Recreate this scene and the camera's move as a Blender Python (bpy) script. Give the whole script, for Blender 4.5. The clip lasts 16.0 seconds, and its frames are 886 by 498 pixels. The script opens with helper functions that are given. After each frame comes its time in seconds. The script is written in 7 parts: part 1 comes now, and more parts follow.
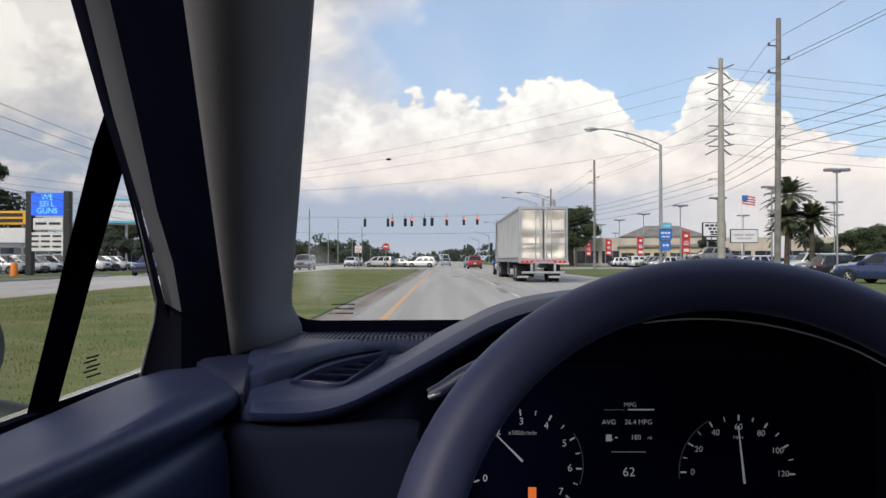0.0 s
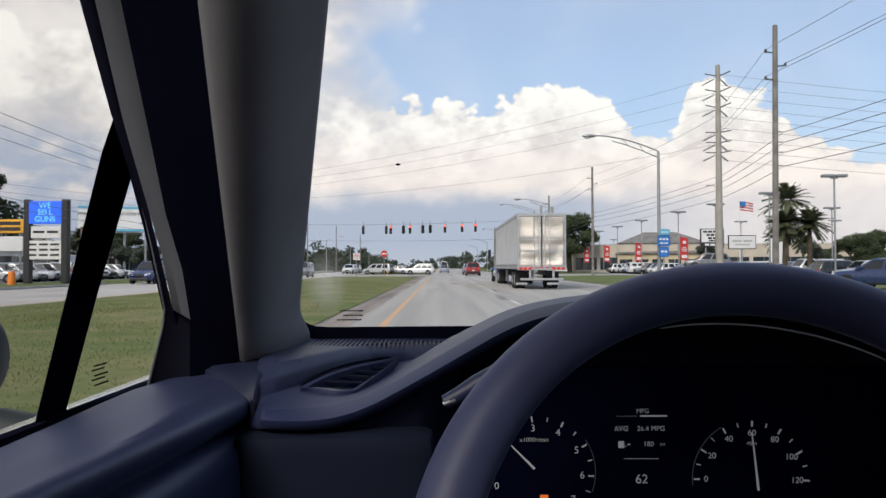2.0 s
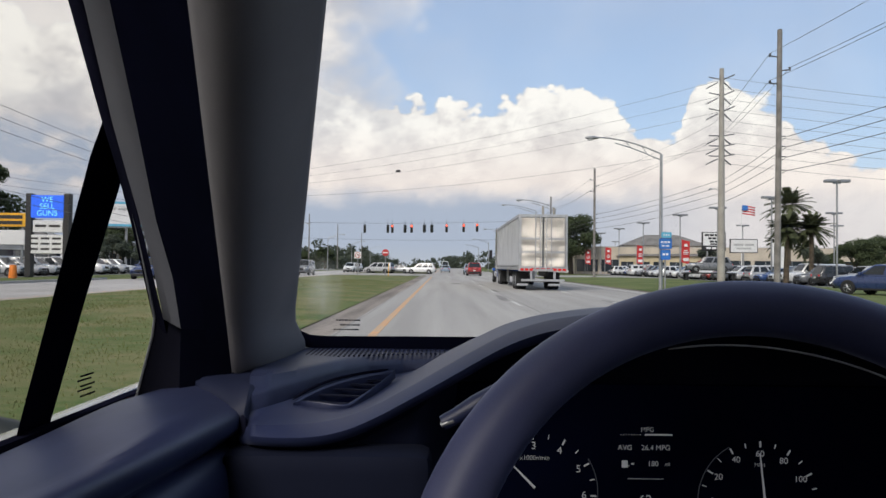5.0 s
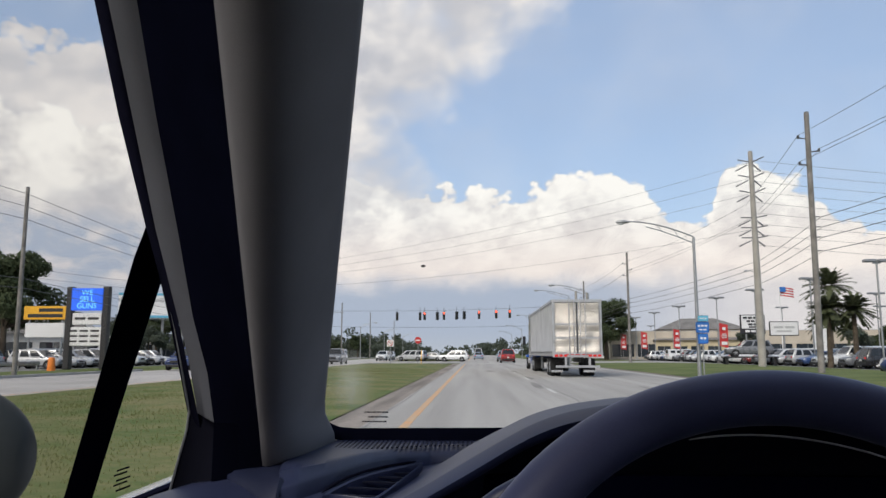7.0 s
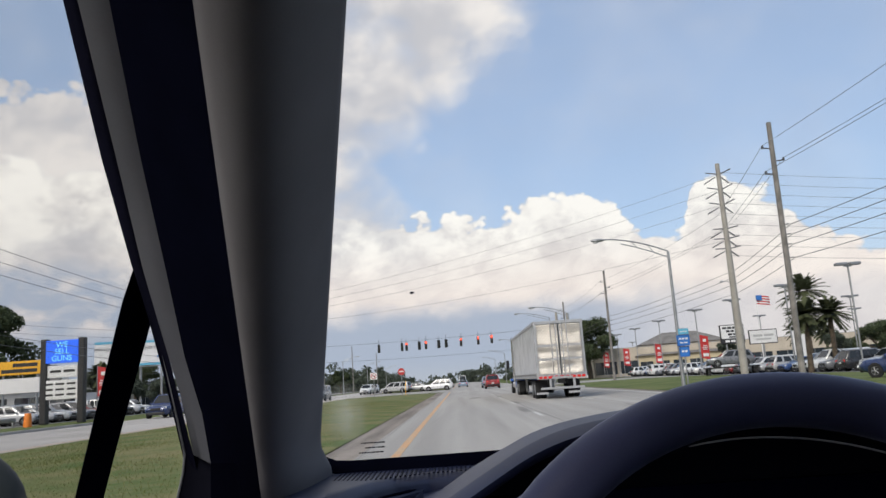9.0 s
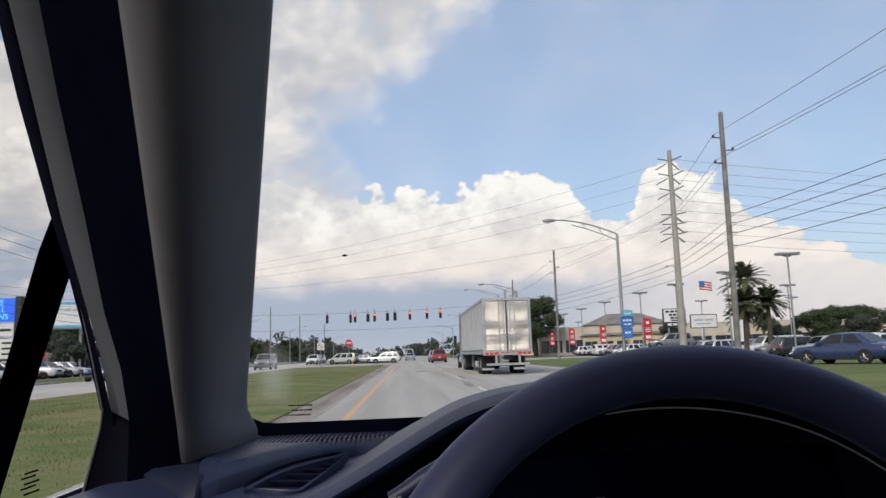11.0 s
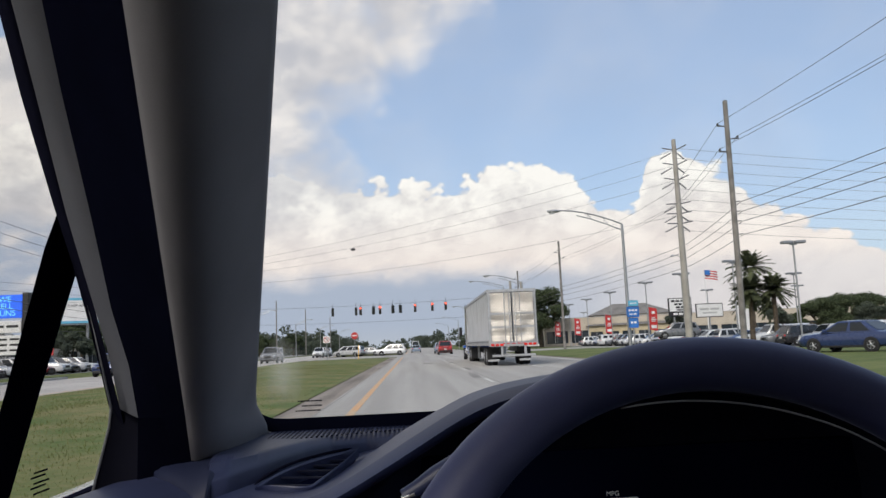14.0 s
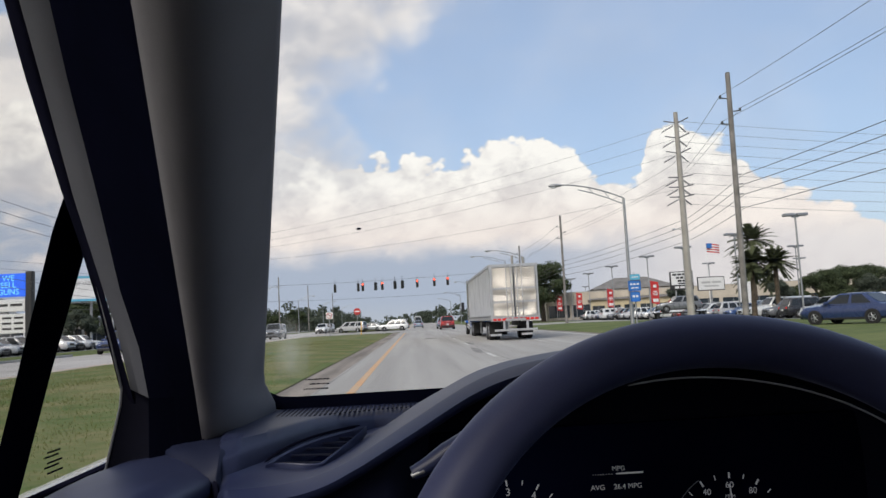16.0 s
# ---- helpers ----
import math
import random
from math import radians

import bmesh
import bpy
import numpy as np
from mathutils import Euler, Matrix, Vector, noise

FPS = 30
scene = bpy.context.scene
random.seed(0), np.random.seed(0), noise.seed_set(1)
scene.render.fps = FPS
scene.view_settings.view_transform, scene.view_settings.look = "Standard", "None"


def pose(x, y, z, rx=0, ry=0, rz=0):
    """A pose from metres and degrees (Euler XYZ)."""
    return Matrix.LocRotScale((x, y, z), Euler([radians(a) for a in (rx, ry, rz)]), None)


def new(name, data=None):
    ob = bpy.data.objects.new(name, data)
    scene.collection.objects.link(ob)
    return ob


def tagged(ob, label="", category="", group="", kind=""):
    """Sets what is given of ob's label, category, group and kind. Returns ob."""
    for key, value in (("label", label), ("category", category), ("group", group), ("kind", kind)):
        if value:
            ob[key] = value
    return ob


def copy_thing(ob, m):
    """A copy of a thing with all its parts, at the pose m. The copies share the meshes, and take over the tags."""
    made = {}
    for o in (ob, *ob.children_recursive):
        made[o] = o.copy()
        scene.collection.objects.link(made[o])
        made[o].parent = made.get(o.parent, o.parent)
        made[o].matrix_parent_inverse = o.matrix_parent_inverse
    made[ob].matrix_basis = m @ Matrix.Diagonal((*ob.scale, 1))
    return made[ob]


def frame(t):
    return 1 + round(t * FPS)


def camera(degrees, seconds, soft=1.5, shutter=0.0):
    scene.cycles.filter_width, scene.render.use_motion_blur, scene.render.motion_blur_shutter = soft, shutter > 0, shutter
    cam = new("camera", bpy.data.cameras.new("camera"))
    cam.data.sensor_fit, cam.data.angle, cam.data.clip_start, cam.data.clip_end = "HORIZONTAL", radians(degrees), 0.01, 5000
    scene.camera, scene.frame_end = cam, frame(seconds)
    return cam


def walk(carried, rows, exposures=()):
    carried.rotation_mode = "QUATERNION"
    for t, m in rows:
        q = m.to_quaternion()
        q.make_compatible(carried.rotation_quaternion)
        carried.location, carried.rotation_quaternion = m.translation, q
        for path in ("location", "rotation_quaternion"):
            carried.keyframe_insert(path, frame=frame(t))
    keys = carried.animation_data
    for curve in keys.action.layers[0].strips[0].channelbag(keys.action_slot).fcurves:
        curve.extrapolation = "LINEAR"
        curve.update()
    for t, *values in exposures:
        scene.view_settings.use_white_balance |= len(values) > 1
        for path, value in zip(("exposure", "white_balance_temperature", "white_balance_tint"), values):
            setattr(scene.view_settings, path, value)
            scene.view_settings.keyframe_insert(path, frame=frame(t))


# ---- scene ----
# The car stands at the origin of the plan: x right, y ahead along the road, z up from the road.
cam = camera(61.1, 16.0, soft=1.5)
walk(cam, [
    (0.0, pose(0.0000, -0.0000, 1.2500, 90.80, -0.02, 0.00)),
    (0.5, pose(0.0034, 0.0000, 1.2493, 91.01, 0.33, 0.09)),
    (1.0, pose(0.0021, -0.0021, 1.2480, 91.17, 0.27, 0.10)),
    (1.5, pose(-0.0075, 0.0006, 1.2508, 91.31, 0.01, -0.02)),
    (2.0, pose(-0.0099, 0.0046, 1.2488, 91.34, 0.17, -0.13)),
    (2.5, pose(-0.0089, 0.0036, 1.2503, 91.29, 0.03, -0.20)),
    (3.0, pose(-0.0063, 0.0041, 1.2506, 91.07, -0.25, -0.23)),
    (5.3, pose(-0.0093, 0.0254, 1.2580, 91.43, -0.79, 0.09)),
    (5.5, pose(-0.0082, 0.0192, 1.2576, 92.35, -0.90, 1.21)),
    (6.0, pose(-0.0119, 0.0190, 1.2628, 93.89, -1.70, 1.63)),
    (6.5, pose(-0.0082, 0.0171, 1.2639, 96.59, -1.70, 2.08)),
    (7.0, pose(-0.0023, 0.0035, 1.2614, 97.91, 0.08, 2.46)),
    (7.5, pose(0.0080, 0.0014, 1.2585, 98.55, 0.68, 2.64)),
    (8.0, pose(0.0009, -0.0017, 1.2645, 98.94, 1.73, 2.38)),
    (8.5, pose(-0.0044, -0.0015, 1.2622, 100.24, 2.85, 1.47)),
    (9.0, pose(-0.0104, -0.0012, 1.2582, 100.05, 3.76, 1.27)),
    (9.5, pose(-0.0059, 0.0102, 1.2518, 101.65, 3.86, 1.10)),
    (10.0, pose(-0.0048, 0.0167, 1.2524, 98.51, -0.64, -0.61)),
    (10.2, pose(-0.0019, 0.0128, 1.2498, 98.01, 0.45, -1.94)),
    (12.3, pose(0.0060, 0.0020, 1.2528, 97.85, 2.75, -2.47)),
    (12.5, pose(0.0060, 0.0024, 1.2531, 98.04, 2.77, -2.47)),
    (13.0, pose(0.0027, 0.0121, 1.2569, 98.29, 2.46, -2.47)),
    (13.5, pose(-0.0061, 0.0102, 1.2569, 98.44, 2.77, -2.29)),
    (14.0, pose(0.0007, 0.0119, 1.2527, 97.29, 2.43, -2.28)),
    (14.5, pose(-0.0004, 0.0026, 1.2544, 96.53, 2.77, -2.15)),
    (15.0, pose(0.0014, 0.0081, 1.2511, 95.88, 2.74, -2.12)),
    (15.5, pose(0.0029, 0.0092, 1.2533, 95.63, 2.73, -2.14)),
    (16.0, pose(-0.0027, 0.0104, 1.2554, 95.42, 2.87, -2.11)),
], exposures=[(0.0, 0.10), (3.0, 0.10), (5.0, 0.02), (16.0, 0.0)])

# ---- world and light ----
world = bpy.data.worlds.new("sky")
scene.world = world
world.use_nodes = True
WN, WL = world.node_tree.nodes, world.node_tree.links
WN.clear()


def wmath(op, a, b=None, c=None, clamp=False):
    n = WN.new("ShaderNodeMath")
    n.operation, n.use_clamp = op, clamp
    for k, v in enumerate((a, b, c)):
        if v is None:
            continue
        if isinstance(v, (int, float)):
            n.inputs[k].default_value = v
        else:
            WL.new(v, n.inputs[k])
    return n.outputs[0]


def wstep(v, lo, hi):
    n = WN.new("ShaderNodeMapRange")
    n.interpolation_type = "SMOOTHSTEP"
    n.inputs[1].default_value, n.inputs[2].default_value = lo, hi
    WL.new(v, n.inputs[0])
    return n.outputs[0]


def wnoise(vec, scale, detail, rough=0.55, distortion=0.0):
    n = WN.new("ShaderNodeTexNoise")
    n.inputs["Scale"].default_value, n.inputs["Detail"].default_value = scale, detail
    n.inputs["Roughness"].default_value, n.inputs["Distortion"].default_value = rough, distortion
    WL.new(vec, n.inputs["Vector"])
    return n.outputs["Fac"]


def wramp(v, stops):
    """A height over a position, both as numbers from 0 to 1."""
    n = WN.new("ShaderNodeValToRGB")
    el = n.color_ramp.elements
    while len(el) < len(stops):
        el.new(0.5)
    for e, (p, g) in zip(el, stops):
        e.position = p
        e.color = (g, g, g, 1)
    WL.new(v, n.inputs[0])
    return n.outputs[0]


def wmix(f, a, b):
    n = WN.new("ShaderNodeMix")
    n.data_type = "RGBA"
    if isinstance(f, (int, float)):
        n.inputs[0].default_value = f
    else:
        WL.new(f, n.inputs[0])
    for k, v in ((6, a), (7, b)):
        if isinstance(v, tuple):
            n.inputs[k].default_value = (*v, 1)
        else:
            WL.new(v, n.inputs[k])
    return n.outputs[2]


SUN_EL, SUN_AZ = 38.0, 205.0
sky = WN.new("ShaderNodeTexSky")
sky.sky_type = "NISHITA"
sky.sun_disc = False
sky.sun_elevation, sky.sun_rotation = radians(SUN_EL), radians(SUN_AZ)
sky.air_density, sky.dust_density, sky.ozone_density = 1.0, 2.0, 1.5
tc = WN.new("ShaderNodeTexCoord")
sep = WN.new("ShaderNodeSeparateXYZ")
WL.new(tc.outputs["Generated"], sep.inputs[0])
dx, dy, dz = sep.outputs
az = wmath("ARCTAN2", dx, dy)
el_ = wmath("ARCSINE", dz)
comb = WN.new("ShaderNodeCombineXYZ")
WL.new(az, comb.inputs[0])
WL.new(wmath("MULTIPLY", el_, 1.35), comb.inputs[1])
cv = comb.outputs[0]
big = wnoise(cv, 5.0, 3)
mid = wnoise(cv, 16.0, 8, 0.55, 0.25)
fine = wnoise(cv, 52.0, 7, 0.6, 0.3)
lump = WN.new("ShaderNodeTexVoronoi")
lump.feature = "SMOOTH_F1"
lump.inputs["Scale"].default_value = 26.0
lump.inputs["Smoothness"].default_value = 0.35
WL.new(cv, lump.inputs["Vector"])
# cumulus bank: its top as elevation (radians) over azimuth
BANK = [(-0.40, 0.29), (-0.12, 0.219), (-0.06, 0.221), (-0.03, 0.220), (0.012, 0.218), (0.055, 0.207), (0.085, 0.222), (0.138, 0.237),
        (0.185, 0.226), (0.215, 0.219), (0.235, 0.199), (0.26, 0.180), (0.300, 0.176), (0.310, 0.196), (0.320, 0.236),
        (0.342, 0.242), (0.37, 0.236), (0.39, 0.215), (0.425, 0.200), (0.455, 0.160), (0.50, 0.132), (0.555, 0.104), (0.64, 0.07), (0.80, 0.05)]
bank = wramp(wmath("MULTIPLY_ADD", az, 1 / 1.2, 0.4 / 1.2), [((a + 0.40) / 1.2, e + 0.006) for a, e in BANK])
edge = wmath("ADD", wmath("MULTIPLY_ADD", mid, 0.034, -0.017), wmath("MULTIPLY_ADD", fine, 0.022, -0.011))
edge = wmath("ADD", edge, wmath("MULTIPLY_ADD", lump.outputs["Distance"], -0.035, 0.012))
bud = WN.new("ShaderNodeTexVoronoi")
bud.feature = "SMOOTH_F1"
bud.inputs["Scale"].default_value = 78.0
bud.inputs["Smoothness"].default_value = 0.3
WL.new(cv, bud.inputs["Vector"])
edge = wmath("ADD", edge, wmath("MULTIPLY_ADD", bud.outputs["Distance"], -0.014, 0.006))
bank_depth = wmath("ADD", wmath("SUBTRACT", bank, el_), edge)
bank_mask = wstep(bank_depth, -0.001, 0.009)
# high veil on the near side, its rim as azimuth over elevation
VEIL = [(0.0, -0.02), (0.20, -0.05), (0.25, -0.085), (0.285, -0.095), (0.32, -0.07), (0.356, 0.0), (0.40, 0.06), (0.44, 0.11), (0.52, 0.16), (0.75, 0.3)]
veil = wmath("ADD", wramp(wmath("MULTIPLY", el_, 1 / 0.75), [(e / 0.75, a + 0.2) for e, a in VEIL]), -0.2)
soft = wnoise(cv, 9.0, 4, 0.5, 0.2)
veil_depth = wmath("ADD", wmath("SUBTRACT", veil, az), wmath("ADD", wmath("MULTIPLY_ADD", soft, 0.26, -0.13), wmath("MULTIPLY_ADD", mid, 0.07, -0.035)))
veil_mask = wmath("MULTIPLY", wstep(veil_depth, -0.06, 0.09), wmath("MULTIPLY_ADD", wstep(big, 0.30, 0.48), 0.55, 0.45))
# a blue gap over lumpy heads far round to the left
gap = wmath("MULTIPLY", wstep(az, -0.40, -0.50), wstep(wmath("ADD", wmath("SUBTRACT", el_, 0.365), wmath("MULTIPLY", edge, -1.6)), 0.0, 0.02))
veil_mask = wmath("MULTIPLY", veil_mask, wmath("SUBTRACT", 1.0, wmath("MULTIPLY", gap, wstep(az, -1.3, -1.0))))
thin = wmath("MULTIPLY_ADD", wstep(big, 0.35, 0.75), 0.16, 0.05)
mask = wmath("MAXIMUM", wmath("MAXIMUM", bank_mask, wmath("MULTIPLY", veil_mask, 0.96)), thin)
# cloud colour: lit heads, mauve hollows, cream feet
crisp = wnoise(cv, 130.0, 5, 0.6, 0.4)
lit = wstep(wmath("ADD", wmath("ADD", wmath("MULTIPLY", mid, 0.70), wmath("MULTIPLY", fine, 0.36)), wmath("MULTIPLY_ADD", crisp, 0.16, -0.08)), 0.36, 0.64)
lit = wmath("ADD", lit, wmath("ADD", wmath("MULTIPLY_ADD", lump.outputs["Distance"], -0.55, 0.22), wmath("MULTIPLY_ADD", bud.outputs["Distance"], -0.40, 0.16)))
head = wmath("MULTIPLY", bank_mask, wstep(bank_depth, 0.15, 0.0))
lit = wmath("ADD", wmath("MULTIPLY", lit, 0.75), wmath("MULTIPLY", head, 0.45), clamp=True)
cloud = wmix(lit, (0.66, 0.63, 0.64), (1.02, 0.99, 0.95))
haze_lit = wstep(wmath("ADD", wmath("MULTIPLY", soft, 0.75), wmath("MULTIPLY", mid, 0.25)), 0.36, 0.64)
veil_tone = wmix(haze_lit, (0.62, 0.61, 0.64), (0.93, 0.88, 0.85))
cloud = wmix(bank_mask, veil_tone, cloud)
grey = wmath("MULTIPLY", wstep(az, 0.02, -0.12), wstep(wmath("ADD", wmath("MULTIPLY", big, 0.6), wmath("MULTIPLY", mid, 0.4)), 0.58, 0.42))
cloud = wmix(wmath("MULTIPLY", grey, 0.55), cloud, (0.50, 0.51, 0.57))
cream = wmath("MULTIPLY", wstep(el_, 0.20, 0.10), 0.6)
cloud = wmix(cream, cloud, (0.95, 0.83, 0.77))
# slate storm haze over the horizon
hz = wmath("ADD", el_, wmath("MULTIPLY_ADD", mid, 0.05, -0.025))
haze_top = wmath("MULTIPLY", wmath("MULTIPLY", wstep(hz, 0.112, 0.074), wstep(az, -1.4, -1.0)), wmath("MULTIPLY_ADD", wstep(az, 0.42, 0.10), 0.70, 0.30))
left_band = wmath("MULTIPLY", wmath("MULTIPLY", wmath("MULTIPLY", wstep(az, -0.22, -0.30), wstep(az, -1.1, -0.8)), wstep(hz, 0.18, 0.14)), wmath("MULTIPLY_ADD", wstep(mid, 0.62, 0.42), 0.7, 0.3))
cloud = wmix(wmath("MAXIMUM", haze_top, left_band), cloud, (0.43, 0.49, 0.61))
low = wmath("MULTIPLY", wstep(el_, 0.035, 0.0), 0.5)
cloud = wmix(low, cloud, (0.52, 0.55, 0.60))
bg_sky, bg_cloud = WN.new("ShaderNodeBackground"), WN.new("ShaderNodeBackground")
bg_sky.inputs[1].default_value = 0.16
WL.new(sky.outputs[0], bg_sky.inputs[0])
WL.new(cloud, bg_cloud.inputs[0])
bg_cloud.inputs[1].default_value = 1.0
bg_haze = WN.new("ShaderNodeBackground")
bg_haze.inputs[0].default_value = (0.47, 0.60, 0.85, 1)
hazed = WN.new("ShaderNodeMixShader")
hazed.inputs[0].default_value = 0.5
WL.new(bg_sky.outputs[0], hazed.inputs[1])
WL.new(bg_haze.outputs[0], hazed.inputs[2])
wm = WN.new("ShaderNodeMixShader")
front = wmath("MAXIMUM", mask, wstep(el_, 0.06, 0.0))
WL.new(front, wm.inputs[0])
WL.new(hazed.outputs[0], wm.inputs[1])
WL.new(bg_cloud.outputs[0], wm.inputs[2])
wo = WN.new("ShaderNodeOutputWorld")
WL.new(wm.outputs[0], wo.inputs[0])

sun_data = bpy.data.lights.new("sun", "SUN")
sun_data.energy, sun_data.angle, sun_data.color = 2.6, radians(24), (1.0, 0.94, 0.86)
sun = new("sun", sun_data)
sun.rotation_euler = Euler((radians(90 - SUN_EL), 0, radians(180 - SUN_AZ)))


# ---- materials ----
def mat(name, color, rough=0.6, metal=0.0, vary=0.12, scale=6.0, fine=60.0, bump=0.0, spec=0.5, color2=None, coat=0.0, random=0.0, emit=None, power=0.0, coords="Object", stretch=1.0):
    """A surface with blotches at one scale, grain at a finer one, relief and, for repeats, a shift of tone."""
    m = bpy.data.materials.new(name)
    m.use_nodes = True
    N, L = m.node_tree.nodes, m.node_tree.links
    b = N["Principled BSDF"]
    b.inputs["Roughness"].default_value, b.inputs["Metallic"].default_value = rough, metal
    b.inputs["Specular IOR Level"].default_value = spec
    b.inputs["Coat Weight"].default_value = coat
    b.inputs["Base Color"].default_value = (*color, 1)
    if emit:
        b.inputs["Emission Color"].default_value = (*emit, 1)
        b.inputs["Emission Strength"].default_value = power
    if vary or bump:
        t = N.new("ShaderNodeTexCoord")
        n1, n2 = N.new("ShaderNodeTexNoise"), N.new("ShaderNodeTexNoise")
        n1.inputs["Scale"].default_value, n1.inputs["Detail"].default_value = scale, 6
        n2.inputs["Scale"].default_value, n2.inputs["Detail"].default_value = fine, 4
        for n in (n1, n2):
            L.new(t.outputs[coords], n.inputs["Vector"])
        if stretch != 1.0:   # drawn out along the way of travel
            mp = N.new("ShaderNodeMapping")
            mp.inputs["Scale"].default_value = (2.0, stretch, 1)
            L.new(t.outputs[coords], mp.inputs["Vector"])
            L.new(mp.outputs[0], n1.inputs["Vector"])
        mix = N.new("ShaderNodeMix")
        mix.data_type = "RGBA"
        c2 = color2 or tuple(c * (1 - 2.2 * vary) for c in color)
        mix.inputs[6].default_value, mix.inputs[7].default_value = (*color, 1), (*c2, 1)
        r = N.new("ShaderNodeMapRange")
        r.inputs[1].default_value, r.inputs[2].default_value = 0.35, 0.68
        add = N.new("ShaderNodeMath")
        add.operation = "MULTIPLY_ADD"
        add.inputs[1].default_value, add.inputs[2].default_value = 0.4, -0.2
        L.new(n2.outputs["Fac"], add.inputs[0])
        s = N.new("ShaderNodeMath")
        L.new(n1.outputs["Fac"], s.inputs[0])
        L.new(add.outputs[0], s.inputs[1])
        L.new(s.outputs[0], r.inputs[0])
        L.new(r.outputs[0], mix.inputs[0])
        out = mix.outputs[2]
        if random:
            info, hsv, mr = N.new("ShaderNodeObjectInfo"), N.new("ShaderNodeHueSaturation"), N.new("ShaderNodeMapRange")
            mr.inputs[3].default_value, mr.inputs[4].default_value = 1 - random, 1 + random
            L.new(info.outputs["Random"], mr.inputs[0])
            L.new(mr.outputs[0], hsv.inputs["Value"])
            L.new(out, hsv.inputs["Color"])
            out = hsv.outputs[0]
        L.new(out, b.inputs["Base Color"])
        rr = N.new("ShaderNodeMapRange")
        rr.inputs[3].default_value, rr.inputs[4].default_value = max(0.02, rough - 0.07), min(1, rough + 0.07)
        L.new(n1.outputs["Fac"], rr.inputs[0])
        L.new(rr.outputs[0], b.inputs["Roughness"])
        if bump:
            bp = N.new("ShaderNodeBump")
            bp.inputs["Strength"].default_value, bp.inputs["Distance"].default_value = min(1.0, bump), 0.02 if bump <= 1 else 0.02 * bump
            L.new(n2.outputs["Fac"], bp.inputs["Height"])
            L.new(bp.outputs[0], b.inputs["Normal"])
    return m


def leafy(m, through_share):
    """Lets some light through thin leaves."""
    N, L = m.node_tree.nodes, m.node_tree.links
    b, o = N["Principled BSDF"], N["Material Output"]
    t, x = N.new("ShaderNodeBsdfTranslucent"), N.new("ShaderNodeMixShader")
    L.new(b.inputs["Base Color"].links[0].from_socket, t.inputs[0])
    x.inputs[0].default_value = through_share
    L.new(b.outputs[0], x.inputs[1])
    L.new(t.outputs[0], x.inputs[2])
    L.new(x.outputs[0], o.inputs[0])
    return m


def pane(name, tint, gloss=0.04, rough=0.0):
    """A thin clear pane."""
    m = bpy.data.materials.new(name)
    m.use_nodes = True
    N, L = m.node_tree.nodes, m.node_tree.links
    N.clear()
    t, g, x, o = (N.new("ShaderNode" + k) for k in ("BsdfTransparent", "BsdfGlossy", "MixShader", "OutputMaterial"))
    t.inputs[0].default_value = (*tint, 1)
    g.inputs["Roughness"].default_value = rough
    x.inputs[0].default_value = gloss
    L.new(t.outputs[0], x.inputs[1])
    L.new(g.outputs[0], x.inputs[2])
    L.new(x.outputs[0], o.inputs[0])
    return m


def smudge(name, most):
    """Thin dry dirt on glass, in streaks."""
    m = bpy.data.materials.new(name)
    m.use_nodes = True
    N, L = m.node_tree.nodes, m.node_tree.links
    N.clear()
    t, d, x, o = (N.new("ShaderNode" + k) for k in ("BsdfTransparent", "BsdfDiffuse", "MixShader", "OutputMaterial"))
    d.inputs[0].default_value = (0.8, 0.82, 0.8, 1)
    c, mp, n, r = N.new("ShaderNodeTexCoord"), N.new("ShaderNodeMapping"), N.new("ShaderNodeTexNoise"), N.new("ShaderNodeMapRange")
    mp.inputs["Scale"].default_value = (3.0, 1, 1)
    n.inputs["Scale"].default_value, n.inputs["Detail"].default_value = 2.2, 5
    g = N.new("ShaderNodeTexGradient")
    g.gradient_type = "SPHERICAL"
    mg = N.new("ShaderNodeMapping")
    mg.inputs["Location"].default_value = (-1, -1, 0)
    mg.inputs["Scale"].default_value = (2, 2, 0)
    L.new(c.outputs["Generated"], mp.inputs[0])
    L.new(c.outputs["Generated"], mg.inputs[0])
    L.new(mp.outputs[0], n.inputs["Vector"])
    L.new(mg.outputs[0], g.inputs[0])
    k = N.new("ShaderNodeMath")
    k.operation = "MULTIPLY"
    L.new(n.outputs["Fac"], k.inputs[0])
    L.new(g.outputs["Fac"], k.inputs[1])
    r.inputs[1].default_value, r.inputs[2].default_value, r.inputs[4].default_value = 0.05, 0.5, most
    L.new(k.outputs[0], r.inputs[0])
    L.new(r.outputs[0], x.inputs[0])
    L.new(t.outputs[0], x.inputs[1])
    L.new(d.outputs[0], x.inputs[2])
    L.new(x.outputs[0], o.inputs[0])
    return m


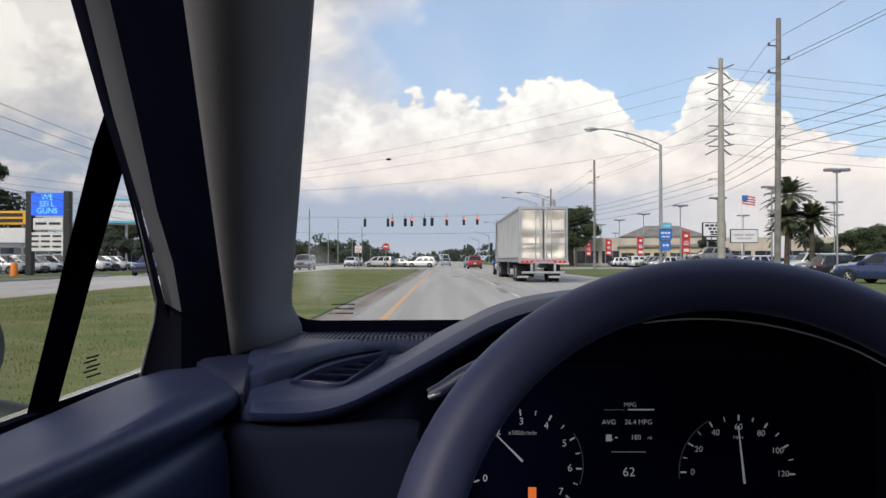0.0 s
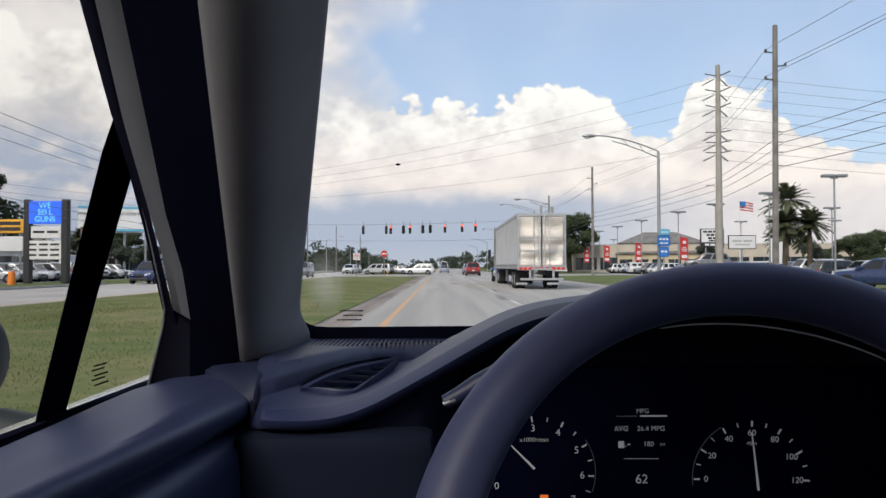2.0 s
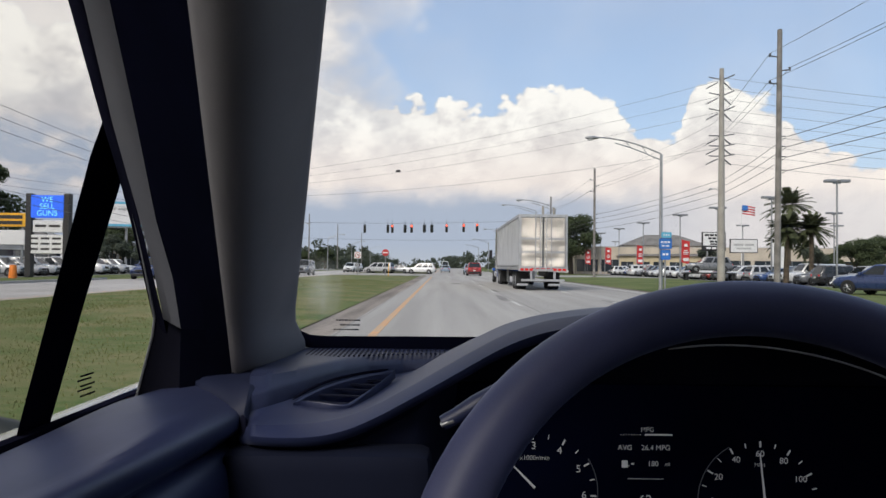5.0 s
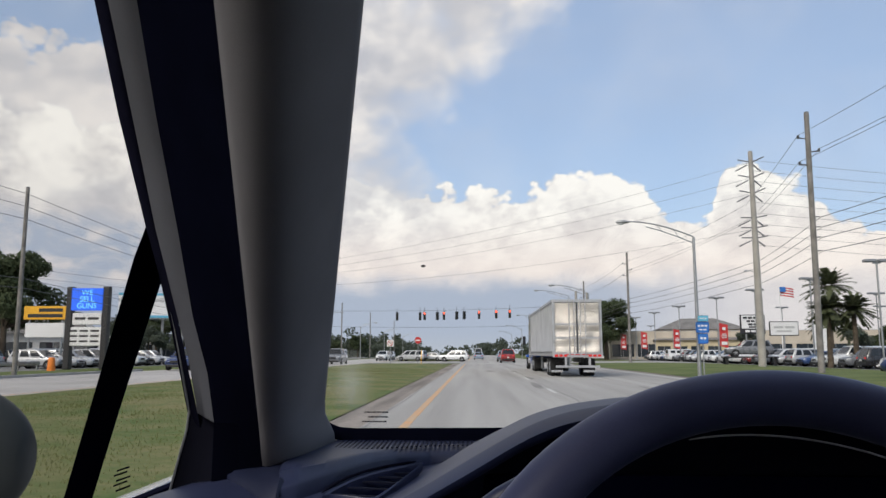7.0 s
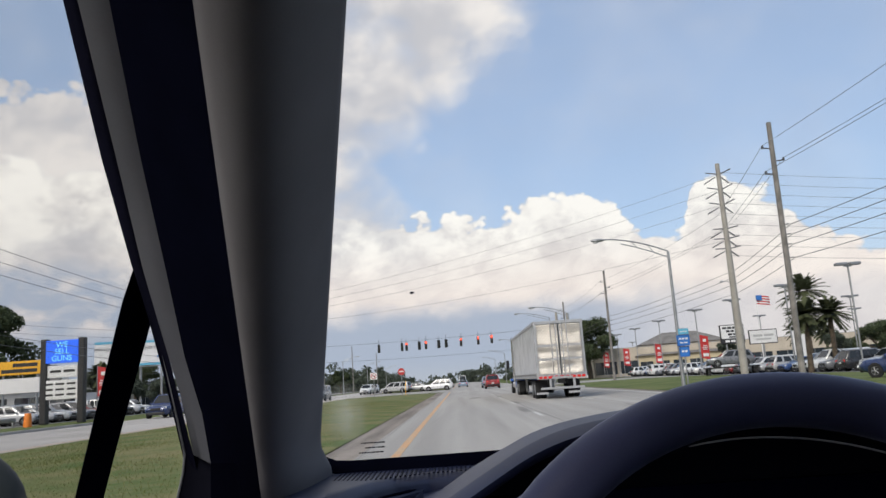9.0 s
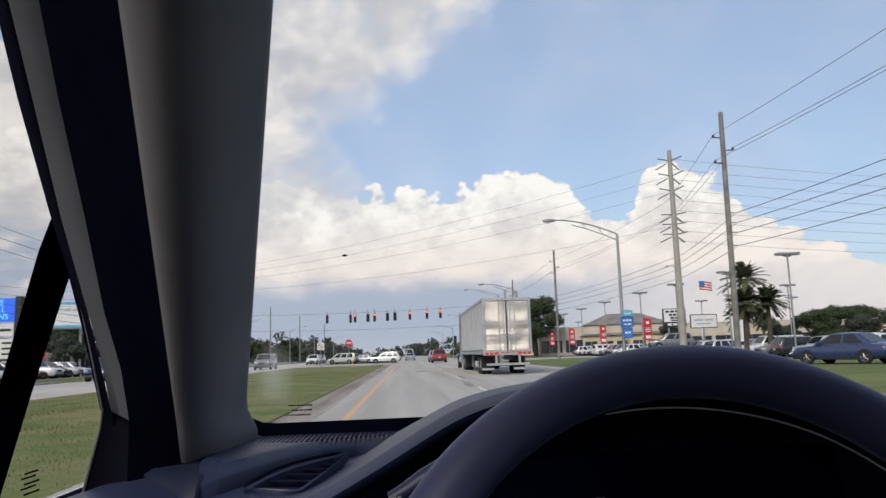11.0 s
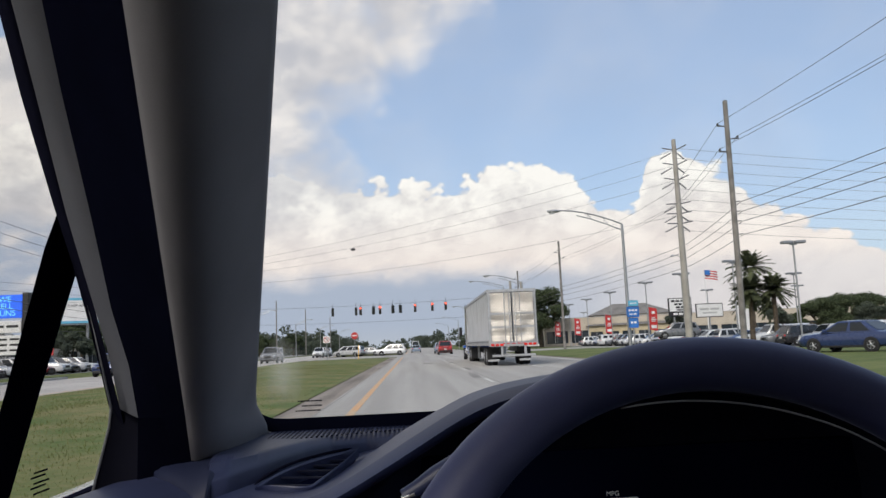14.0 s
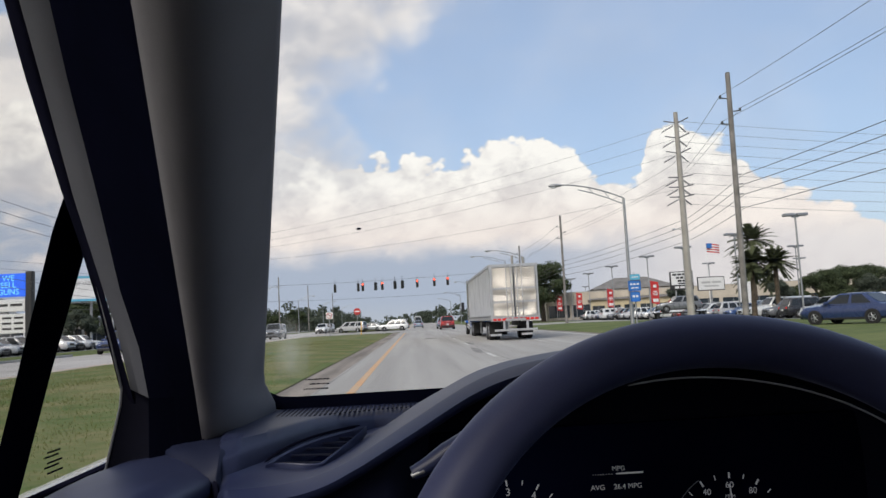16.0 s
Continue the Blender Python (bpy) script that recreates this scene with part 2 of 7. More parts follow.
M = dict(
    smudge=smudge("glass_dirt", 0.28),
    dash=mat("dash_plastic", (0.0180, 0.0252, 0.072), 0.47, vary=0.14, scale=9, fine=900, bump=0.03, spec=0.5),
    # darker copies of the dash plastic, with shade put into the colour
    dash_half_shade=mat("dash_plastic_half_shaded", (0.0105, 0.0150, 0.042), 0.6, vary=0.12, scale=9, fine=900, bump=0.02, spec=0.3),
    dash_mid=mat("dash_plastic_shaded_mid", (0.0042, 0.0068, 0.021), 0.85, vary=0.12, scale=9, fine=900, bump=0.02, spec=0.2),
    dash_dark=mat("dash_plastic_shaded", (0.0042, 0.0064, 0.023), 0.7, vary=0.1, scale=9, fine=900, bump=0.02, spec=0.2),
    pillar=mat("pillar_trim", (0.180, 0.174, 0.186), 0.75, vary=0.06, scale=12, fine=1100, bump=0.02, spec=0.3),
    strip=mat("frame_trim", (0.115, 0.12, 0.14), 0.6, vary=0.06, scale=14, fine=800, spec=0.3),
    rubber=mat("black_rubber", (0.0085, 0.009, 0.019), 0.9, vary=0.1, scale=20, fine=300, spec=0.0),
    leather=mat("wheel_leather", (0.051, 0.058, 0.130), 0.50, vary=0.12, scale=15, fine=1500, bump=0.05, spec=0.4),
    chrome=mat("chrome", (0.75, 0.75, 0.77), 0.18, 1.0, vary=0.05, scale=8),
    satin=mat("satin_metal", (0.45, 0.46, 0.50), 0.35, 1.0, vary=0.05, scale=20),
    # pale grey for thin trim lines and for the painted glint on the wheel
    trim_glint=mat("trim_glint", (0.26, 0.27, 0.29), 0.4, vary=0.0),
    seal_black=mat("seal_black", (0.0032, 0.0038, 0.0100), 0.9, vary=0.1, scale=20, fine=300, spec=0.0),
    frame_black=mat("frame_black", (0.006, 0.0065, 0.014), 0.85, vary=0.1, scale=20, fine=300, spec=0.1),
    mirror_shell=mat("mirror_shell", (0.030, 0.036, 0.038), 0.55, vary=0.1, scale=10, spec=0.2),
    black=mat("black_plastic", (0.012, 0.012, 0.014), 0.45, vary=0.08, scale=10),
    cluster=mat("cluster_face", (0.0026, 0.0040, 0.0155), 0.9, vary=0.0, spec=0.0),
    headliner=mat("headliner", (0.30, 0.30, 0.30), 0.9, vary=0.05, scale=20, fine=800),
    carpet=mat("car_carpet", (0.02, 0.02, 0.022), 0.95, vary=0.2, scale=30, fine=500),
    glow=mat("gauge_print", (0.4, 0.4, 0.42), 0.5, vary=0, emit=(0.85, 0.87, 0.95), power=0.115),
    glow_dim=mat("gauge_print_dim", (0.3, 0.3, 0.3), 0.5, vary=0, emit=(0.8, 0.85, 0.95), power=0.10),
    ring_dim=mat("gauge_ring", (0.06, 0.06, 0.08), 0.5, vary=0, emit=(0.7, 0.8, 1.0), power=0.02),
    glow_amber=mat("warning_lamp", (0.3, 0.08, 0.02), 0.5, vary=0, emit=(1.0, 0.22, 0.05), power=0.5),
    glass=pane("windshield_glass", (0.97, 0.98, 0.97), 0.02),
    side_glass=pane("side_glass", (0.93, 0.93, 0.92), 0.02),
    white_paint=mat("white_car_paint", (0.72, 0.73, 0.75), 0.25, vary=0.03, scale=3, coat=0.6),
    asphalt=mat("worn_road", (0.39, 0.375, 0.355), 0.85, vary=0.12, scale=0.55, fine=9, bump=0.2, spec=0.25, stretch=0.06),
    road_far=mat("far_road", (0.44, 0.42, 0.40), 0.85, vary=0.10, scale=0.25, fine=7, bump=0.2, spec=0.25),
    patch=mat("road_patch", (0.27, 0.26, 0.25), 0.9, vary=0.15, scale=0.8, fine=12, bump=0.3, spec=0.2),
    gutter=mat("gritty_shoulder", (0.30, 0.265, 0.235), 0.95, vary=0.22, scale=0.9, fine=5, bump=0.12, spec=0.15, stretch=0.12),
    concrete=mat("pale_concrete", (0.40, 0.385, 0.36), 0.85, vary=0.12, scale=1.2, fine=20, bump=0.2),
    yellow_line=mat("yellow_road_paint", (0.58, 0.30, 0.13), 0.7, vary=0.2, scale=2.0, fine=9, color2=(0.45, 0.34, 0.23)),
    white_line=mat("white_road_paint", (0.60, 0.59, 0.57), 0.7, vary=0.18, scale=2, fine=18, color2=(0.40, 0.39, 0.37)),
    grass=mat("mown_grass", (0.192, 0.178, 0.087), 0.95, vary=0.2, scale=0.55, fine=5.5, bump=1.0, spec=0.1, color2=(0.080, 0.125, 0.040)),
    verge=mat("green_verge", (0.150, 0.170, 0.066), 0.95, vary=0.3, scale=0.3, fine=3.5, bump=1.0, spec=0.1, color2=(0.080, 0.112, 0.040)),
    blade=leafy(mat("grass_blades", (0.25, 0.245, 0.120), 0.9, vary=0.25, scale=0.6, fine=4, spec=0.1, color2=(0.15, 0.18, 0.06)), 0.45),
    ground=mat("far_ground", (0.13, 0.15, 0.06), 0.95, vary=0.25, scale=0.05, fine=0.8, bump=0.5, spec=0.1),
    lot=mat("lot_asphalt", (0.22, 0.22, 0.22), 0.9, vary=0.15, scale=0.3, fine=8, bump=0.2),
    steel=mat("galvanised_steel", (0.36, 0.37, 0.38), 0.45, 0.7, vary=0.12, scale=2, fine=40),
    wood_pole=mat("weathered_pole_wood", (0.25, 0.235, 0.22), 0.9, vary=0.25, scale=1.5, fine=25, bump=0.3),
    concrete_pole=mat("concrete_pole", (0.36, 0.34, 0.31), 0.85, vary=0.12, scale=1.0, fine=25, bump=0.2),
    wire=mat("dark_cable", (0.11, 0.11, 0.12), 0.6, vary=0),
    insulator=mat("grey_insulator", (0.10, 0.105, 0.12), 0.35, vary=0.1),
    bark=mat("bark", (0.11, 0.085, 0.06), 0.95, vary=0.3, scale=3, fine=18, bump=0.6),
    leaf=leafy(mat("oak_leaves", (0.090, 0.112, 0.058), 0.7, vary=0.3, scale=0.5, fine=5, spec=0.2, color2=(0.055, 0.075, 0.036)), 0.35),
    # leaves paled and blued: the haze over far trees is in the colour
    leaf_hazed=leafy(mat("hazed_leaves", (0.105, 0.122, 0.092), 0.75, vary=0.3, scale=0.4, fine=4, spec=0.2, color2=(0.070, 0.088, 0.066)), 0.40),
    frond=leafy(mat("palm_fronds", (0.135, 0.155, 0.080), 0.65, vary=0.3, scale=1, fine=8, spec=0.25), 0.35),
    wall_white=mat("white_render", (0.68, 0.67, 0.65), 0.85, vary=0.06, scale=0.5, fine=10),
    wall_beige=mat("beige_render", (0.50, 0.44, 0.36), 0.9, vary=0.08, scale=0.4, fine=8),
    wall_grey=mat("grey_panel", (0.42, 0.43, 0.43), 0.7, vary=0.07, scale=0.4, fine=6),
    wall_yellow=mat("yellow_render", (0.52, 0.44, 0.29), 0.9, vary=0.08, scale=0.4, fine=8),
    roof_red=mat("red_roof_band", (0.42, 0.045, 0.04), 0.6, vary=0.1, scale=0.6),
    roof_grey=mat("grey_roofing", (0.20, 0.19, 0.18), 0.9, vary=0.15, scale=0.6, fine=8),
    shop_glass=mat("shop_glass", (0.03, 0.04, 0.05), 0.08, vary=0.1, scale=0.4, spec=0.8),
    car_glass=mat("tinted_car_glass", (0.016, 0.020, 0.024), 0.06, vary=0.08, scale=2, spec=0.5),
    tyre=mat("tyre_rubber", (0.018, 0.018, 0.019), 0.85, vary=0.2, scale=8, fine=60),
    rim=mat("alloy_rim", (0.42, 0.43, 0.45), 0.35, 0.8, vary=0.08, scale=8),
    tail=mat("red_lamp_lens", (0.42, 0.012, 0.012), 0.2, vary=0.05, scale=10, emit=(1.0, 0.05, 0.03), power=0.25),
    head=mat("clear_lamp_lens", (0.62, 0.64, 0.66), 0.12, vary=0.05, scale=10),
    plate=mat("pale_plate", (0.55, 0.56, 0.55), 0.5, vary=0.05, scale=10),
    trailer=mat("ribbed_aluminium", (0.72, 0.73, 0.75), 0.40, 0.80, vary=0.10, scale=0.8, fine=9),
    quilted=mat("polished_steel", (0.52, 0.485, 0.44), 0.43, 0.9, vary=0.08, scale=1.2, fine=12),
    frame_metal=mat("brushed_frame", (0.55, 0.55, 0.56), 0.4, 0.8, vary=0.12, scale=2, fine=30),
    blue_cab=mat("blue_cab_paint", (0.03, 0.13, 0.50), 0.25, vary=0.05, scale=2, coat=0.5),
    blue_sign=mat("blue_lit_sign", (0.02, 0.09, 0.60), 0.4, vary=0.05, scale=1, emit=(0.02, 0.16, 1.0), power=0.6),
    sign_glow=mat("lit_sign_letters", (0.2, 0.6, 0.8), 0.4, vary=0, emit=(0.15, 0.65, 1.0), power=0.7),
    sign_white=mat("white_sign_face", (0.72, 0.72, 0.72), 0.5, vary=0.05, scale=0.8),
    sign_black=mat("black_sign_face", (0.02, 0.02, 0.022), 0.5, vary=0.05, scale=0.8),
    sign_red=mat("red_sign_face", (0.50, 0.03, 0.03), 0.5, vary=0.06, scale=0.8),
    sign_yellow=mat("yellow_sign_face", (0.80, 0.42, 0.02), 0.5, vary=0.06, scale=0.8),
    sign_blue=mat("blue_sign_face", (0.03, 0.16, 0.50), 0.5, vary=0.06, scale=0.8),
    sign_green=mat("green_sign_face", (0.01, 0.20, 0.11), 0.5, vary=0.06, scale=0.8),
    sign_cyan=mat("pale_blue_sign_face", (0.12, 0.42, 0.60), 0.5, vary=0.06, scale=0.8),
    orange=mat("orange_plastic", (0.80, 0.22, 0.02), 0.5, vary=0.1, scale=3),
    signal=mat("dark_signal_housing", (0.02, 0.022, 0.02), 0.55, vary=0.1, scale=5),
    red_lit=mat("lit_red_signal", (0.6, 0.03, 0.02), 0.3, vary=0, emit=(1.0, 0.10, 0.05), power=4.0),
    lens_off=mat("unlit_lens", (0.03, 0.03, 0.025), 0.3, vary=0),
)
for key, share_, rough_ in (("leather", 0.22, 0.35), ("dash", 0.05, 0.4)):   # worn surfaces catch light at their rims
    node = M[key].node_tree.nodes["Principled BSDF"]
    node.inputs["Sheen Weight"].default_value, node.inputs["Sheen Roughness"].default_value = share_, rough_
    node.inputs["Sheen Tint"].default_value = (0.62, 0.68, 1.0, 1)
PAINTS = {k: mat("car_paint_" + k, c, 0.28, 0.15, vary=0.04, scale=2.5, coat=0.5) for k, c in dict(
    red=(0.26, 0.022, 0.022), white=(0.66, 0.67, 0.68), silver=(0.42, 0.43, 0.45), grey=(0.16, 0.17, 0.19), black=(0.022, 0.023, 0.027),
    blue=(0.05, 0.10, 0.26), steel_blue=(0.25, 0.32, 0.42), dark_blue=(0.025, 0.045, 0.13), champagne=(0.42, 0.38, 0.31)).items()}


# ---- building blocks ----
def part(name, bm, material, parent=None, label="", smooth=False, loc=None):
    me = bpy.data.meshes.new(name)
    bm.to_mesh(me)
    bm.free()
    me.materials.append(material)
    if smooth:
        me.polygons.foreach_set("use_smooth", [True] * len(me.polygons))
        me.set_sharp_from_angle(angle=radians(42))
    ob = new(name, me)
    ob.parent = parent
    if loc:
        ob.location = loc
    if label:
        tagged(ob, label)
    return ob


def share(ob, name, parent, m):
    """Another part on the same mesh."""
    o = new(name, ob.data)
    o.parent = parent
    o.matrix_basis = m
    return o


def thing(name, label, category, at=(0, 0, 0), turn=0, group="", kind=""):
    ob = new(name)
    ob.location = at
    ob.rotation_euler = (0, 0, radians(turn))
    return tagged(ob, label, category, group, kind)


def structure(ob, label, category="structure"):
    return tagged(ob, label, category, kind="structure")


def box(x0, y0, z0, x1, y1, z1, bevel=0.0, bm=None, segments=1):
    out = bm or bmesh.new()
    b = bmesh.new()
    bmesh.ops.create_cube(b, size=1)
    for v in b.verts:
        v.co = Vector((x0 + (v.co.x + 0.5) * (x1 - x0), y0 + (v.co.y + 0.5) * (y1 - y0), z0 + (v.co.z + 0.5) * (z1 - z0)))
    if bevel:
        bmesh.ops.bevel(b, geom=list(b.edges), offset=bevel, segments=segments, affect="EDGES", profile=0.7)
    return absorb(out, b)


def absorb(out, b):
    me = bpy.data.meshes.new("tmp")
    b.to_mesh(me)
    b.free()
    out.from_mesh(me)
    bpy.data.meshes.remove(me)
    return out


def rings(loops, closed=True, caps=True, bm=None):
    """A skin over a row of loops with equal counts."""
    out = bm or bmesh.new()
    made = [[out.verts.new(p) for p in loop] for loop in loops]
    n = len(loops[0])
    for a, b in zip(made, made[1:]):
        for i in range(n if closed else n - 1):
            j = (i + 1) % n
            out.faces.new((a[i], a[j], b[j], b[i]))
    if caps and closed:
        out.faces.new(made[0][::-1])
        out.faces.new(made[-1])
    return out


def tube(points, radius, sides=8, bm=None, caps=True):
    """A round bar along points; radius a number or one a point."""
    pts = [Vector(p) for p in points]
    rad = radius if isinstance(radius, (list, tuple)) else [radius] * len(pts)
    loops = []
    for i, p in enumerate(pts):
        d = (pts[min(i + 1, len(pts) - 1)] - pts[max(i - 1, 0)]).normalized()
        ref = Vector((0, 0, 1)) if abs(d.z) < 0.9 else Vector((0, 1, 0))
        a = d.cross(ref).normalized()
        b = d.cross(a)
        loops.append([p + rad[i] * (math.cos(t) * a + math.sin(t) * b) for t in (2 * math.pi * k / sides for k in range(sides))])
    return rings(loops, True, caps, bm)


def band(points, half_w, half_t, across, sides=12, bm=None, power=3.0):
    """A flat, rounded bar along points; across: the way of its width."""
    pts = [Vector(p) for p in points]
    loops = []
    for i, p in enumerate(pts):
        d = (pts[min(i + 1, len(pts) - 1)] - pts[max(i - 1, 0)]).normalized()
        a = Vector(across)
        a = (a - a.dot(d) * d).normalized()
        b = d.cross(a)
        w = half_w[i] if isinstance(half_w, (list, tuple)) else half_w
        t = half_t[i] if isinstance(half_t, (list, tuple)) else half_t
        loop = []
        for k in range(sides):
            c, s = math.cos(2 * math.pi * k / sides), math.sin(2 * math.pi * k / sides)
            loop.append(p + w * math.copysign(abs(c) ** (2 / power), c) * a + t * math.copysign(abs(s) ** (2 / power), s) * b)
        loops.append(loop)
    return rings(loops, True, True, bm)


def lathe(profile, segments=24, axis="Z", bm=None, centre=(0, 0, 0)):
    """A turned body: (radius, along) points round an axis."""
    loops = []
    c = Vector(centre)
    for k in range(segments):
        t = 2 * math.pi * k / segments
        loop = []
        for r, h in profile:
            p = (r * math.cos(t), r * math.sin(t), h)
            loop.append(c + Vector(p if axis == "Z" else (h, p[0], p[1]) if axis == "X" else (p[0], h, p[1])))
        loops.append(loop)
    out = bm or bmesh.new()
    made = [[out.verts.new(p) for p in loop] for loop in loops]
    for k in range(segments):
        a, b = made[k], made[(k + 1) % segments]
        for i in range(len(profile) - 1):
            out.faces.new((a[i], b[i], b[i + 1], a[i + 1]))
    bmesh.ops.remove_doubles(out, verts=out.verts, dist=1e-5)
    return out


def quad(a, b, c, d, bm=None):
    out = bm or bmesh.new()
    out.faces.new([out.verts.new(p) for p in (a, b, c, d)])
    return out


def smoothstep(t):
    t = min(1.0, max(0.0, t))
    return t * t * (3 - 2 * t)


def text_part(body, size, material, parent, at, rot=(90, 0, 0), name="numeral", extrude=0.0):
    cu = bpy.data.curves.new(name, "FONT")
    cu.body, cu.size, cu.align_x, cu.align_y, cu.extrude = body, size, "CENTER", "CENTER", extrude
    cu.materials.append(material)
    ob = new(name, cu)
    ob.parent = parent
    ob.location = at
    ob.rotation_euler = [radians(a) for a in rot]
    return ob


# ---- ground and roads ----
def sheet(name, corners, z, material, label, parent=None, cells=1):
    bm = bmesh.new()
    bm.faces.new([bm.verts.new((x, y, z)) for x, y in corners])
    ob = part(name, bm, material, parent)
    return structure(ob, label) if parent is None else ob


def strip_sheet(name, x0, x1, y0, y1, z, material, label):
    return sheet(name, [(x0, y0), (x1, y0), (x1, y1), (x0, y1)], z, material, label)


sheet("ground", [(-2400, -2400), (2400, -2400), (2400, 2400), (-2400, 2400)], -0.06, M["ground"], "flat grassy ground reaching to the horizon")
LINE, LANE, EDGE_R, EDGE_L = -1.25, 3.7, 10.6, -2.0
CROSS0, CROSS1 = 98.0, 122.0
strip_sheet("road", EDGE_L, EDGE_R, -80, 900, 0.0, M["asphalt"], "worn pale grey asphalt carriageway with three lanes")
strip_sheet("road_opposite", -24.5, -14.0, -80, 900, -0.004, M["road_far"], "pale opposite carriageway beyond the grass median")
strip_sheet("road_cross", -220, 29, CROSS0, CROSS1, -0.010, M["asphalt"], "worn cross street meeting the main road")
strip_sheet("shoulder", -2.75, EDGE_L + 0.1, -80, CROSS0 - 6, -0.006, M["gutter"], "gritty dark gutter along the median grass")
strip_sheet("shoulder_right", EDGE_R - 0.1, EDGE_R + 0.7, -80, CROSS0 - 4, -0.006, M["gutter"], "gritty edge along the verge")
strip_sheet("verge_left", -34, -24.5, -80, CROSS0 - 2, -0.012, M["verge"], "mown green grass strip beyond the far road")
strip_sheet("lot_left", -140, -34, -80, CROSS0 - 2, -0.016, M["lot"], "asphalt car lot behind the grass strip")
strip_sheet("lot_left_far", -140, -30, CROSS1 + 3, 260, -0.016, M["lot"], "asphalt car lot past the cross street")
strip_sheet("lot_right", 29.0, 140, -80, 190, -0.016, M["lot"], "asphalt sales lot beside the road")


def raised_grass(name, x0, x1, y0, y1, crown, material, label, nose=0.0, step=2.0):
    """A low grass bank with uneven relief; nose: how far its end is rounded."""
    bm = bmesh.new()
    nx = max(4, int((x1 - x0) / 1.0))
    ny = max(4, int((y1 - y0) / step))
    grid = []
    for j in range(ny + 1):
        y = y0 + (y1 - y0) * j / ny
        s = 1.0
        if nose and y > y1 - nose:
            q = (y - (y1 - nose)) / nose
            s = math.sqrt(max(0.0, 1 - q * q)) * 0.98 + 0.02
        row = []
        for i in range(nx + 1):
            f = i / nx
            x = (x0 + x1) / 2 + (f - 0.5) * (x1 - x0) * s
            h = crown * min(1, 4 * f * (1 - f)) * s
            h += 0.035 * noise.noise((x * 0.5, y * 0.35, 0)) * min(1, 6 * f * (1 - f))
            row.append(bm.verts.new((x, y, h + 0.012)))
        grid.append(row)
    for j in range(ny):
        for i in range(nx):
            bm.faces.new((grid[j][i], grid[j][i + 1], grid[j + 1][i + 1], grid[j + 1][i]))
    return structure(part(name, bm, material, None, smooth=True), label)


raised_grass("median", -14.0, -2.75, -80, CROSS0 - 5, 0.10, M["grass"], "dry mown grass median between the roads", nose=7)
raised_grass("median_far", -14.0, -2.4, CROSS1 + 4, 500, 0.10, M["grass"], "dry mown grass median past the junction", nose=0, step=6)
raised_grass("verge_right", EDGE_R + 0.6, 29.0, -80, CROSS0 - 3, 0.12, M["verge"], "mown green grass verge beside the sales lot", nose=5)
raised_grass("verge_right_far", EDGE_R + 0.6, 20.0, CROSS1 + 3, 500, 0.10, M["verge"], "mown green grass verge past the junction", step=6)


def grass_tufts(name, x0, x1, y0, y1, count, height, seed, label):
    rng = np.random.default_rng(seed)
    y = y0 + (y1 - y0) * rng.random(count) ** 1.4
    x = rng.uniform(x0, x1, count)
    a = rng.uniform(0, math.pi * 2, count)
    h = height * rng.uniform(0.5, 1.3, count)
    w = 0.008 + 0.014 * rng.random(count)
    lean = rng.normal(0, 0.35, (count, 2)) * h[:, None]
    f = np.clip((x - x0) / (x1 - x0), 0, 1)
    z = 0.10 * np.minimum(1, 4 * f * (1 - f))
    v = np.empty((count, 3, 3))
    v[:, 0] = np.c_[x - w * np.cos(a), y - w * np.sin(a), z - 0.02]
    v[:, 1] = np.c_[x + w * np.cos(a), y + w * np.sin(a), z - 0.02]
    v[:, 2] = np.c_[x + lean[:, 0], y + lean[:, 1], z + h]
    me = bpy.data.meshes.new(name)
    me.from_pydata(v.reshape(-1, 3).tolist(), [], np.arange(count * 3).reshape(-1, 3).tolist())
    me.materials.append(M["blade"])
    return tagged(new(name, me), label, "grass", kind="stuff")


grass_tufts("grass_blades", -13.8, -3.0, 3, 60, 80000, 0.045, 5, "short dry grass blades on the median")

# painted lines
for name, x, w, y0, y1, mt, lab in (
        ("yellow_line", LINE, 0.16, -80, CROSS0 - 9, "yellow_line", "worn solid yellow edge line"),
        ("yellow_line", LINE, 0.16, CROSS1 + 6, 500, "yellow_line", "worn solid yellow edge line past the junction"),
        ("white_edge_line", EDGE_R - 0.45, 0.13, -80, CROSS0 - 9, "white_line", "faded white edge line"),
        ("white_edge_line", EDGE_R - 0.45, 0.13, CROSS1 + 6, 500, "white_line", "faded white edge line past the junction"),
        ("far_yellow_line", -14.5, 0.13, -80, 500, "yellow_line", "faded yellow line of the opposite road")):
    structure(part(name, box(x - w / 2, y0, 0.001, x + w / 2, y1, 0.005), M[mt]), lab)
for x in (LINE + LANE + 0.1, LINE + 2 * LANE + 0.1):
    dash = part("lane_dash", box(x - 0.06, 0, 0.001, x + 0.06, 3.05, 0.005), M["white_line"])
    structure(dash, "faded white lane dash")
    for k in range(1, 26):
        y = 12.2 * k
        if CROSS0 - 10 < y < CROSS1 + 3:
            continue
        o = new("lane_dash", dash.data)
        o.location = (0, y, 0)
        structure(o, "faded white lane dash")
structure(part("stop_line", box(LINE + 0.2, CROSS0 - 6.6, 0.001, EDGE_R - 0.5, CROSS0 - 6.0, 0.005), M["white_line"]), "worn white stop line across the lanes")
for y in (CROSS0 - 4.4, CROSS0 - 1.6):
    structure(part("crosswalk_line", box(-13.5, y, 0.001, EDGE_R, y + 0.3, 0.005), M["white_line"]), "worn white crosswalk line")
rng = random.Random(11)
